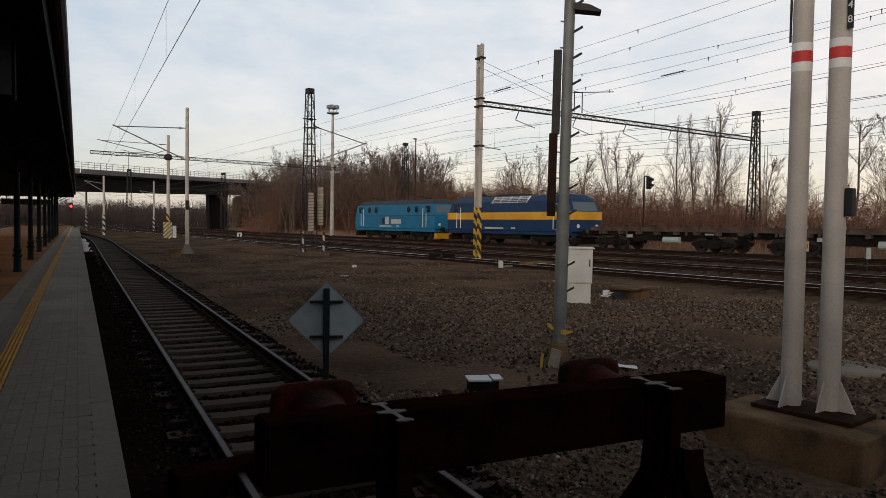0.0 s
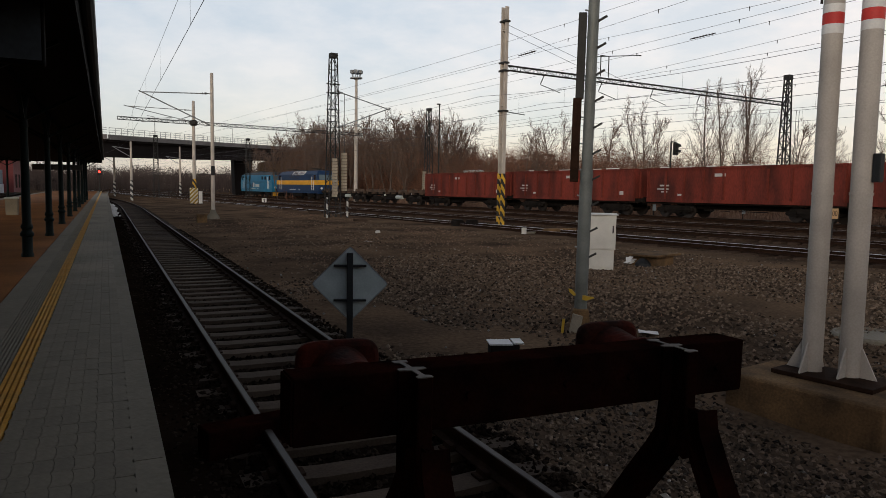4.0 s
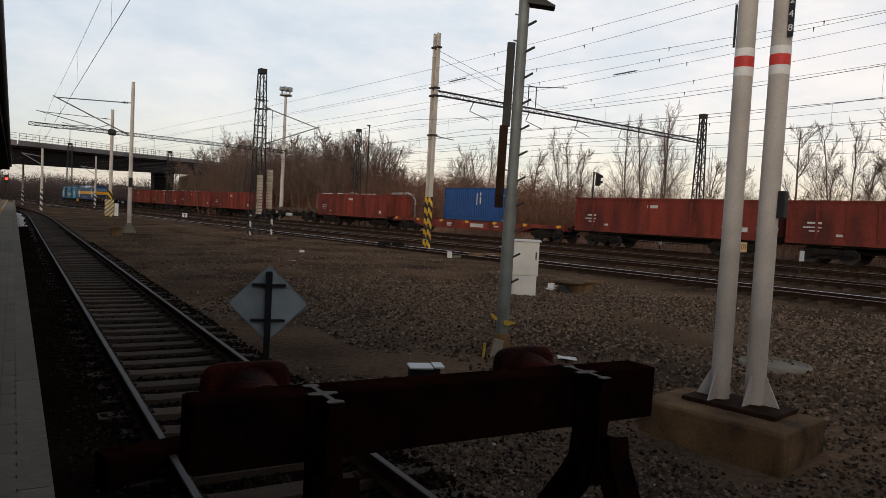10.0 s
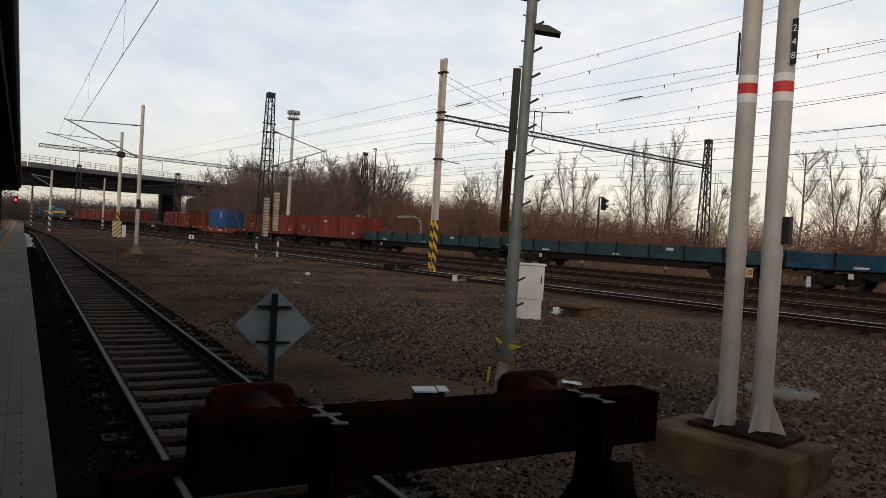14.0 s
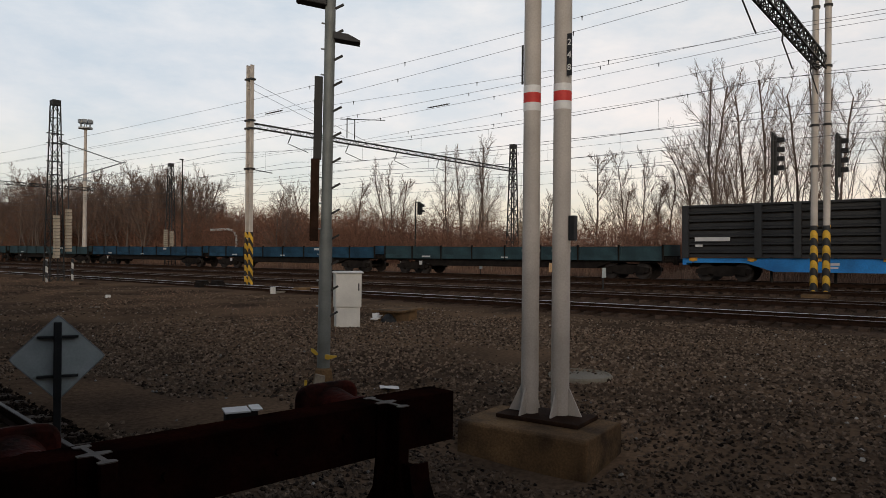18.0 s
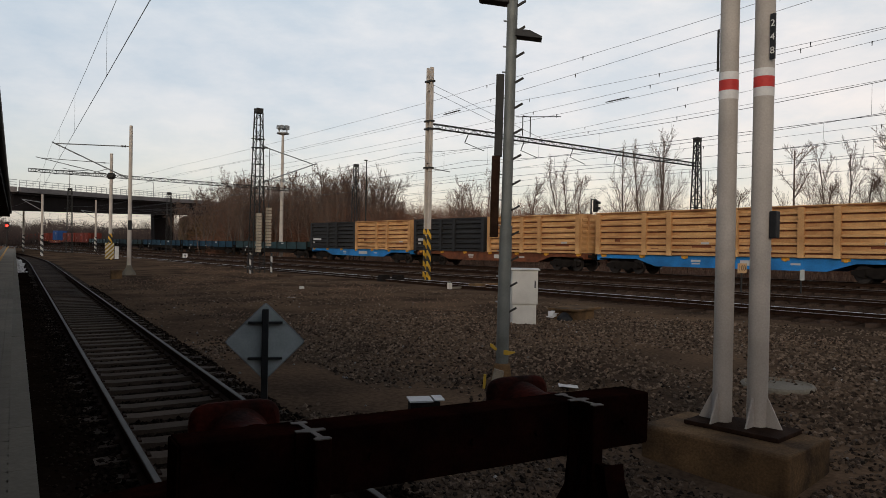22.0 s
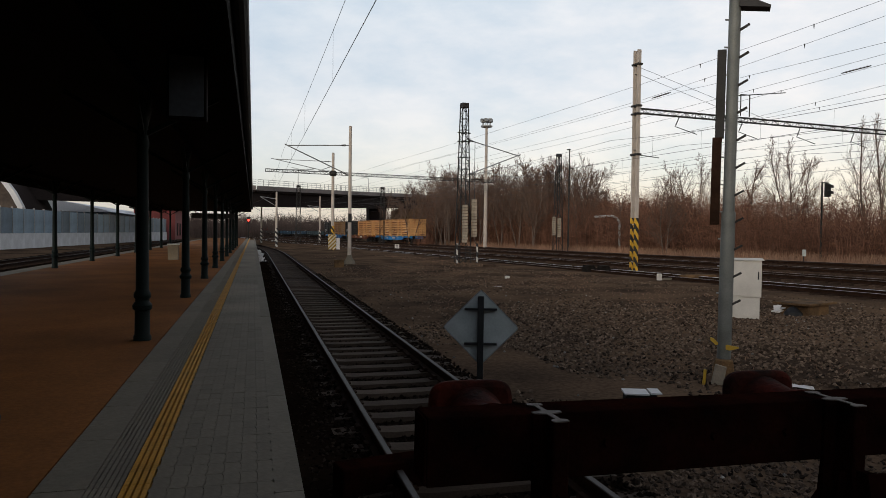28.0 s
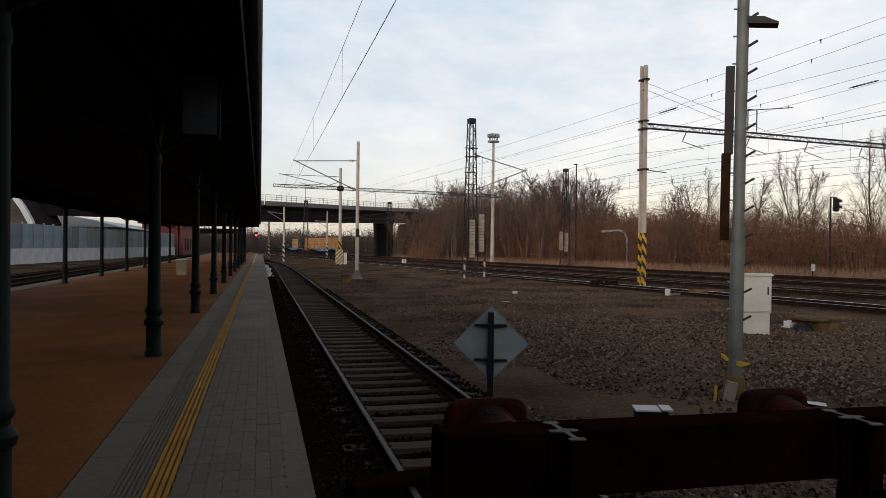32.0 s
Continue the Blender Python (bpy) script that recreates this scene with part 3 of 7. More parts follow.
def platform():
    structure("platform_body", MB().box((PX0 + 0.06, -14, -0.5), (PX1 - 0.05, PY1, 0.468)), M_CONC_OLD, "concrete wall of the low island platform", "platform")
    edge = thing("platform_edge", "grey concrete edge slabs with a yellow tactile strip", "platform edge")
    me = MB().box((-0.16, -0.598, 0.40), (0.0, 0.598, 0.55)).mesh("edge_slab", M_CONC)
    for k in range(112):
        part("edge_slab", me, None, edge).matrix_basis = pose(PX1, -6 + 1.2 * k, random.uniform(-0.003, 0.003))
    w, h, d = 0.0985, 0.2, 0.012
    prof = [(0, 0), (d, 0.05), (d, 0.15), (0, h - 0.002), (w - 0.003, h - 0.002), (w - 0.003 + d, 0.15), (w - 0.003 + d, 0.05), (w - 0.003, 0)]
    paver = MB().prism(prof, "z", 0.47, 0.55).mesh("paver", M_CONC)
    rest = MB()
    n = 0
    for k in range(560):
        for j in range(7):
            y = -6 + h * k
            x = PX1 - 0.162 - w * (j + 1) - 0.01 + 0.006
            z = random.uniform(-0.0015, 0.001)
            if 3.4 < y < 11.8 and n < 300:
                part("paver", paver, None, edge).matrix_basis = pose(x, y, z)
                n += 1
            elif y < 30:
                rest.prism([(x + u, y + v) for u, v in prof], "z", 0.5, 0.55 + z)
            elif j == 0 and k % 5 == 0:
                rest.box((x - 0.6, y + 0.003, 0.5), (x + w, y + 0.997, 0.55 + z))
    tagged(part("pavers", rest, M_CONC, edge), kind="stuff")
    inner = MB().box((-0.28, -0.496, 0.45), (-0.002, 0.496, 0.55)).mesh("paving_slab", M_CONC)
    gp = [(-0.185, 0.45)]
    for q in range(6):
        a, b = -0.185 + 0.031 * q, -0.185 + 0.031 * (q + 1)
        gp += [(a, 0.55), (b - 0.008, 0.55), (b - 0.008, 0.535), (b - 0.0005, 0.535)]
    gp.append((0.0, 0.45))
    guide = MB().prism(gp, "y", -0.496, 0.496).mesh("guide_slab", M_CONC)
    yel = MB().box((0.0, -0.496, 0.45), (0.026, 0.496, 0.554)).mesh("yellow_rib", M_YELLOW)
    for k in range(136):
        y = -6 + 1.0 * k
        part("paving_slab", inner, None, edge).matrix_basis = pose(-2.872, y, random.uniform(-0.003, 0.002))
        part("guide_slab", guide, None, edge).matrix_basis = pose(-2.683, y, random.uniform(-0.002, 0.001))
        if y < 60:
            for j in range(4):
                part("yellow_rib", yel, None, edge).matrix_basis = pose(-2.681 + 0.0395 * j, y, 0.0)
        else:
            part("yellow_rib", MB().box((-2.68, y - 0.496, 0.45), (-2.53, y + 0.496, 0.552)), M_YELLOW, edge)
    for x0, x1 in ((PX0, -9.35),):
        structure("far_platform_edge", MB().box((x0, -14, 0.40), (x1, PY1, 0.55)), M_CONC, "grey concrete edge of the island platform", "platform edge")
    structure("paving", MB().box((-9.35, -14, 0.44), (-3.165, PY1, 0.545)), M_PAVER, "brown block paving under the platform canopy", "paving")


platform()
# Unseen walls, added to keep sky light and low sun off the near area.
structure("shade_wall_south", MB().box((-32, -14.4, -0.5), (26, -14.0, 6.5)), M_WOODDARK, "unseen plain wall added behind the track end to block light", "wall")
structure("shade_wall_west", MB().box((-13.6, -14.0, -0.5), (-13.2, 21.0, 4.3)), M_WOODDARK, "unseen plain wall added beside the far track to block low sun", "wall")
COL_Y = [-7.9, -1.8, 4.36] + [10.25 + 6.2 * k for k in range(10)]
ROOF_Z, ROOF_END = 3.86, 70.5


def column_meshes():
    p = [(r * 0.76, z) for r, z in [(0.15, 0), (0.15, 0.06), (0.13, 0.08), (0.125, 0.40), (0.16, 0.42), (0.168, 0.47), (0.12, 0.52), (0.118, 0.55), (0.145, 0.58), (0.145, 0.62), (0.112, 0.67), (0.094, 2.55), (0.11, 2.58), (0.11, 2.64), (0.094, 2.68), (0.09, 2.95), (0.13, 3.05), (0.16, 3.2)]]
    return MB().lathe(p, n=14).mesh("column", M_GREENIRON, True)


def canopy():
    cn = thing("platform_canopy", "long dark timber platform canopy on green cast iron columns", "canopy")
    cm = column_meshes()
    for y in COL_Y:
        for x in (-3.39, -9.0):
            c = part("column", cm, None, cn)
            c.matrix_basis = pose(x, y, 0.545)
            mb = MB()
            for d in (-1, 1):
                mb.bar((0, 0.0, 2.72), (0.0, 0.75 * d, 3.25), 0.06, 0.07)
                mb.bar((0, 0.0, 2.72), (0.95 * d, 0, 3.25), 0.06, 0.07, (0, 1, 0))
            part("bracket", mb, M_GREENIRON, c)
    y0 = -5.2
    for x in (-3.39, -9.0):
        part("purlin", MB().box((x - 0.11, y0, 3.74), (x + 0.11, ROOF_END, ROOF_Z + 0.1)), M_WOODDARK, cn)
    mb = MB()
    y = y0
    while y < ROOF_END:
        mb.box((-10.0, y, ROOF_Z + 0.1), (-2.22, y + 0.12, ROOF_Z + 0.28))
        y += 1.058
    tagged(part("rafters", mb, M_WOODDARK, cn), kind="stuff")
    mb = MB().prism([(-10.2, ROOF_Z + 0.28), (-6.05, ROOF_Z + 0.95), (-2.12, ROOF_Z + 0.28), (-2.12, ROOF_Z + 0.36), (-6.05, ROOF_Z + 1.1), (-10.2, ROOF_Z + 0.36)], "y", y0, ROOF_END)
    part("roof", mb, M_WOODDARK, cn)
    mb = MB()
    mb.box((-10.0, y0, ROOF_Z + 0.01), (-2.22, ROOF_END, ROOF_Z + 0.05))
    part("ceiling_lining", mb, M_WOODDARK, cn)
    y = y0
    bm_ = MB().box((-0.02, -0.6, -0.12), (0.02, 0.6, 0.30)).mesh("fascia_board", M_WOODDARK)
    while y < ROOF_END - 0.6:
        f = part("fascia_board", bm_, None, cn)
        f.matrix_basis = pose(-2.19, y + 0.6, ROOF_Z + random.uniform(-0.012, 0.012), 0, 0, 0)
        y += 1.22
    mb = MB()
    prof = [(0.075 * math.cos(a), 0.075 * math.sin(a)) for a in [math.pi + math.pi * k / 6 for k in range(7)]]
    prof += [(0.085 * math.cos(a), 0.085 * math.sin(a)) for a in [math.pi * 2 - math.pi * k / 6 for k in range(7)]]
    mb.prism([(x - 2.10, z + ROOF_Z + 0.22) for x, z in prof], "y", y0, ROOF_END)
    part("gutter", mb, M_DARKSTEEL, cn, "half-round metal gutter")
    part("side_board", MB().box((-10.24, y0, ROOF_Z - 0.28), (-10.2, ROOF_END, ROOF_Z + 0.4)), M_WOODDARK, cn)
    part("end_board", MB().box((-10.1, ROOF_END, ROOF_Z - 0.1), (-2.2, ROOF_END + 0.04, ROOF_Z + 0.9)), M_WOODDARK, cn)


canopy()


def hanging_sign():
    t = thing("hanging_display", "dark rectangular display box hung under the canopy", "display")
    part("case", MB().box((-0.2, -0.08, -0.7), (0.2, 0.08, 0.0)), M_WOODDARK, t, bevel=0.02)
    part("screen", MB().box((-0.17, -0.09, -0.66), (0.17, -0.082, -0.04)), M_LROOF, t)
    part("hanger", MB().box((-0.03, -0.02, 0), (0.03, 0.02, 0.02)), M_BLACK, t)
    t.matrix_basis = pose(-2.64, 8.0, ROOF_Z)
    b = thing("direction_board", "dark hanging direction board under the canopy", "sign")
    part("board", MB().box((-1.1, -0.04, -0.28), (1.1, 0.04, 0.0)), M_BLACK, b, bevel=0.01)
    for x in (-0.88, 0.88):
        part("hanger", MB().box((x - 0.02, -0.02, 0), (x + 0.02, 0.02, 1.05)), M_BLACK, b)
    b.matrix_basis = pose(-4.07, 40.0, 2.9)
    for x, y in ((-5.7, 36.5),):
        t = thing("litter_bin", "pale grey litter bin standing on the platform", "bin", group="platform bins")
        part("body", MB().prism([(-0.23, 0.0), (0.23, 0.0), (0.25, 0.72), (-0.25, 0.72)], "y", -0.22, 0.22), M_CONC, t, bevel=0.03)
        part("lid", MB().box((-0.27, -0.24, 0.72), (0.27, 0.24, 0.78)), M_SIGNBACK, t, bevel=0.02)
        t.matrix_basis = pose(x, y, 0.545)


hanging_sign()


# ---- buffer stop ----
def buffer_stop():
    b = thing("buffer_stop", "rusty dark red steel buffer stop at the track's end", "buffer stop", pose(0, 0, 0, 0, 0.62, 0))
    mb = MB()
    prof = [(2.97, 0.95), (3.17, 0.95), (3.17, 0.968), (3.0, 0.968), (2.99, 0.98), (2.99, 1.212), (3.0, 1.224), (3.17, 1.224), (3.17, 1.242), (2.97, 1.242)]
    mb.prism(prof, "x", -1.275, 1.315)
    mb.box((-1.27, 3.155, 0.966), (1.31, 3.168, 1.222)).box((-1.287, 2.975, 0.955), (-1.275, 3.165, 1.238)).box((1.315, 2.975, 0.955), (1.327, 3.165, 1.238))
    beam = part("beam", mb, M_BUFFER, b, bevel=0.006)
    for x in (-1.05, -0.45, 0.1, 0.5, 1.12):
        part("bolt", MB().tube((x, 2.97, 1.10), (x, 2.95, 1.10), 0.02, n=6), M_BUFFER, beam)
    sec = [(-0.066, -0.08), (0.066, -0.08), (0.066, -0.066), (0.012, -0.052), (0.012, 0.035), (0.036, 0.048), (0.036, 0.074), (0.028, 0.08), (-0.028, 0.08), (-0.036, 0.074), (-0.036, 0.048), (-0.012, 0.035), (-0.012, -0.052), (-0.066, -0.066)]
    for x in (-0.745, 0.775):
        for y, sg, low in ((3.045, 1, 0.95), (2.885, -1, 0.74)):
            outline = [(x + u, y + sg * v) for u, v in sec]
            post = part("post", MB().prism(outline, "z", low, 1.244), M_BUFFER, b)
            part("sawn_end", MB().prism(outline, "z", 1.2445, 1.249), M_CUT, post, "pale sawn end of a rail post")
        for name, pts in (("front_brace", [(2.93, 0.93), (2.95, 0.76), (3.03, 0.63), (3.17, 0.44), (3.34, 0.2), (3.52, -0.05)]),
                          ("rear_brace", [(2.77, 0.95), (2.75, 0.84), (2.68, 0.70), (2.60, 0.56), (2.47, 0.35), (2.26, 0.0)])):
            mb = MB()
            for k, (y, z) in enumerate(pts):
                (ya, za), (yb, zb) = pts[max(0, k - 1)], pts[min(len(pts) - 1, k + 1)]
                n = Vector((0, za - zb, yb - ya)).normalized()
                mb.v += [(x + u, y + n.y * v, z + n.z * v) for u, v in sec]
            m = len(sec)
            for k in range(len(pts) - 1):
                mb.f += [(k * m + i, k * m + (i + 1) % m, (k + 1) * m + (i + 1) % m, (k + 1) * m + i) for i in range(m)]
            mb.f += [tuple(range(m)), tuple((len(pts) - 1) * m + i for i in range(m))]
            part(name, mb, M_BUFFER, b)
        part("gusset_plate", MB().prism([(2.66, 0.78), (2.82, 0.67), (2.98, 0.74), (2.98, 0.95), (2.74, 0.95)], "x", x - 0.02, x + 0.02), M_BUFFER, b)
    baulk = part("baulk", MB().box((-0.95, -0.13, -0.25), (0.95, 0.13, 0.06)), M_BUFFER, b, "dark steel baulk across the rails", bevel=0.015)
    baulk.matrix_basis = pose(-0.35, 6.22, 0.0, 0, 0, 13)
    for x in (-0.91, 0.80):
        zc = 1.085
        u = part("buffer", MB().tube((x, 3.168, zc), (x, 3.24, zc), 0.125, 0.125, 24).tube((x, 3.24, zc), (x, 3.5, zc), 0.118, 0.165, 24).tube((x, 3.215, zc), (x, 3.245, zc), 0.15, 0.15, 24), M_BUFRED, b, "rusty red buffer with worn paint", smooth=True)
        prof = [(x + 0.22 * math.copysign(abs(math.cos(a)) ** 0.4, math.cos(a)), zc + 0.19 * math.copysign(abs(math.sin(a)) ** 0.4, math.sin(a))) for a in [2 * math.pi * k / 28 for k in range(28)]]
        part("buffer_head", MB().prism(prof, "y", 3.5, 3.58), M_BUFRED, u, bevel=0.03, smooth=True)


buffer_stop()


def litter():
    rng = random.Random(2)
    def paper(x, y, w, d, label, mat_=M_WHITE, tilt=4):
        t = thing("scrap_of_paper" if mat_ is M_WHITE else "scrap_board", label, "litter", pose(x, y, ground_z(x, y) + 0.05, rng.uniform(-tilt, tilt), rng.uniform(-tilt, tilt), rng.uniform(-40, 40)))
        n = 5
        mb = MB()
        for j in range(n + 1):
            for i in range(n + 1):
                mb.v.append(((i / n - 0.5) * w, (j / n - 0.5) * d, 0.012 * rng.random()))
        mb.f += [(j * (n + 1) + i, j * (n + 1) + i + 1, (j + 1) * (n + 1) + i + 1, (j + 1) * (n + 1) + i) for j in range(n) for i in range(n)]
        o = part("sheet", mb, mat_, t)
        s = o.modifiers.new("thickness", "SOLIDIFY")
        s.thickness = 0.006
    for x, y, w, d in ((5.6, 8.48, 0.30, 0.16), (1.97, 8.3, 0.13, 0.07), (2.17, 8.28, 0.12, 0.07), (2.25, 8.12, 0.16, 0.05), (1.7, 8.15, 0.06, 0.05), (7.2, 26, 0.3, 0.2), (2.6, 5.0, 0.14, 0.08), (4.0, 6.2, 0.12, 0.06), (-1.2, 6.0, 0.07, 0.05)):
        paper(x, y, w, d, "crumpled white scrap of paper lying on the gravel")
    t = thing("cable_box", "low grey cable box with a pale lid on the gravel", "cable box", pose(2.98, 8.45, ground_z(2.98, 8.45), 0, 0, -20))
    part("body", MB().box((-0.19, -0.14, -0.05), (0.21, 0.14, 0.17)), M_UNDER, t, bevel=0.01)
    part("lid", MB().box((-0.21, -0.16, 0.17), (0.11, 0.16, 0.19)), M_WHITE, t)
    part("lid", MB().box((0.13, -0.14, 0.18), (0.27, 0.16, 0.20)), M_WHITE, t)
    t = thing("concrete_block", "small grey concrete block on the gravel", "block", pose(2.47, 8.36, ground_z(2.47, 8.36), 0, 0, 20))
    part("block", MB().box((-0.09, -0.07, 0), (0.09, 0.07, 0.11)), M_CONC_OLD, t, bevel=0.012)


litter()


# ---- diamond sign ----
def diamond_sign():
    t = thing("diamond_sign", "grey back of a diamond-shaped track sign on a dark post", "railway sign", pose(0.88, 8.81, -0.03, 0, 0, -20))
    a = 0.49
    prof = []
    for cx, cz in ((0, -a), (a, 0), (0, a), (-a, 0)):
        d = Vector((cx, cz)).normalized()
        p = Vector((-d.y, d.x))
        base = Vector((cx, cz))
        prof += [tuple(base - d * 0.035 - p * 0.035), tuple(base - d * 0.01), tuple(base - d * 0.035 + p * 0.035)]
    prof = [(x, z + 0.83) for x, z in prof]
    part("plate", MB().prism(prof, "y", 0.05, 0.056), M_SIGNBACK, t)
    rim = MB()
    n = len(prof)
    for k in range(n):
        (x0, z0), (x1, z1) = prof[k], prof[(k + 1) % n]
        rim.bar((x0, 0.05, z0), (x1, 0.05, z1), 0.012, 0.012, (0, 1, 0))
    part("rim", rim, M_GALV, t)
    part("post", MB().box((-0.04, -0.04, -0.4), (0.04, 0.04, 1.24)), M_BLACK, t, bevel=0.008)
    for z in (1.07, 0.62):
        part("clamp_bar", MB().box((-0.21, -0.01, z - 0.013), (0.21, 0.05, z + 0.013)), M_BLACK, t)


diamond_sign()


# ---- signal mast ----
def signal_mast():
    t = thing("signal_mast", "grey tubular signal mast with climbing steps and dark signal boards", "signal", pose(5.17, 9.65, 0, 0, 0.6, -36))
    z0 = ground_z(5.17, 9.65)
    part("foot", MB().prism([(-0.2, z0 - 0.2), (0.2, z0 - 0.2), (0.13, z0 + 0.28), (-0.13, z0 + 0.28)], "y", -0.2, 0.2), M_CONC_OLD, t, bevel=0.02)
    part("mast", MB().tube((0, 0, z0 + 0.1), (0, 0, 2.4), 0.105, 0.105, 16).tube((0, 0, 2.4), (0, 0, 7.6), 0.088, 0.088, 16), M_SIGPOLE, t, smooth=True)
    k = 0
    z = 0.95
    while z < 7.4:
        mb = MB()
        mb.bar((0.07, -0.02, z), (0.215, -0.02, z + 0.085), 0.05, 0.032)
        part("step", mb, M_DARKSTEEL, t)
        mb = MB()
        mb.tube((-0.07, -0.02, z + 0.17), (-0.14, -0.02, z + 0.18), 0.014, n=6)
        part("step", mb, M_GALV, t)
        z += 0.425
        k += 1
    part("back_board", MB().box((-0.235, -0.05, 3.55), (-0.10, 0.10, 4.92)), M_DARKSTEEL, t, "dark narrow signal housing", bevel=0.015)
    part("lower_board", MB().box((-0.27, -0.05, 2.2), (-0.13, 0.10, 3.56)), M_RUST, t, "brown narrow signal housing", bevel=0.015)
    h = MB().prism([(0.06, 5.55), (0.50, 5.50), (0.50, 5.53), (0.3, 5.63), (0.06, 5.66)], "y", -0.1, 0.16)
    part("hood", h, M_BLACK, t, "black hood of a signal lamp")
    h = MB().prism([(-0.06, 6.08), (-0.56, 6.15), (-0.62, 6.45), (-0.06, 6.4)], "y", -0.1, 0.16)
    part("signal_head", h, M_BLACK, t, "black signal head seen from behind", bevel=0.02)
    c = MB().prism([(-0.21, 0.44), (-0.16, 0.43), (-0.09, 0.36), (-0.09, 0.33), (-0.13, 0.33), (-0.2, 0.39)], "y", -0.14, -0.11)
    c.prism([(0.02, 0.27), (0.08, 0.255), (0.21, 0.30), (0.21, 0.32), (0.12, 0.325), (0.06, 0.34), (0.02, 0.335)], "y", -0.14, -0.11)
    part("clamp", c, M_YPAINT, t, "yellow clamp round the mast")
    t2 = thing("cable_marker", "short yellow and pale marker plates at the mast's foot", "marker", pose(4.55, 9.3, ground_z(4.55, 9.3) - 0.22, 0, 4, -30))
    part("plate", MB().box((-0.02, -0.02, -0.1), (0.02, 0.02, 0.45)), M_YPAINT, t2)
    part("plate", MB().prism([(0.06, -0.1), (0.24, -0.1), (0.3, 0.52), (0.14, 0.55)], "y", 0.0, 0.06), M_WEIGHT, t2, "pale marker plate", bevel=0.01)


signal_mast()


def relay_cabinet():
    x, y = 10.31, 15.72
    t = thing("relay_cabinet", "cream sheet-metal relay cabinet on the gravel", "cabinet", pose(x, y, 0, 0, 0, -28))
    z0 = ground_z(x, y)
    part("plinth", MB().box((-0.33, -0.2, z0 - 0.1), (0.33, 0.2, 0.46)), M_CABINET, t, bevel=0.01)
    part("body", MB().box((-0.36, -0.23, 0.46), (0.36, 0.23, 1.40)), M_CABINET, t, bevel=0.012)
    d = part("door", MB().box((-0.33, -0.243, 0.5), (0.33, -0.23, 1.37)), M_CABINET, t, bevel=0.006)
    part("handle", MB().box((0.26, -0.27, 0.92), (0.29, -0.243, 1.12)), M_BLACK, d)
    part("lower_cover", MB().box((-0.29, -0.212, -0.02), (0.29, -0.2, 0.43)), M_CABINET, t, bevel=0.006)
    part("roof", MB().prism([(-0.28, 1.40), (0.28, 1.40), (0.28, 1.42), (0.0, 1.46), (-0.28, 1.42)], "x", -0.41, 0.41), M_CABINET, t, bevel=0.006)


relay_cabinet()


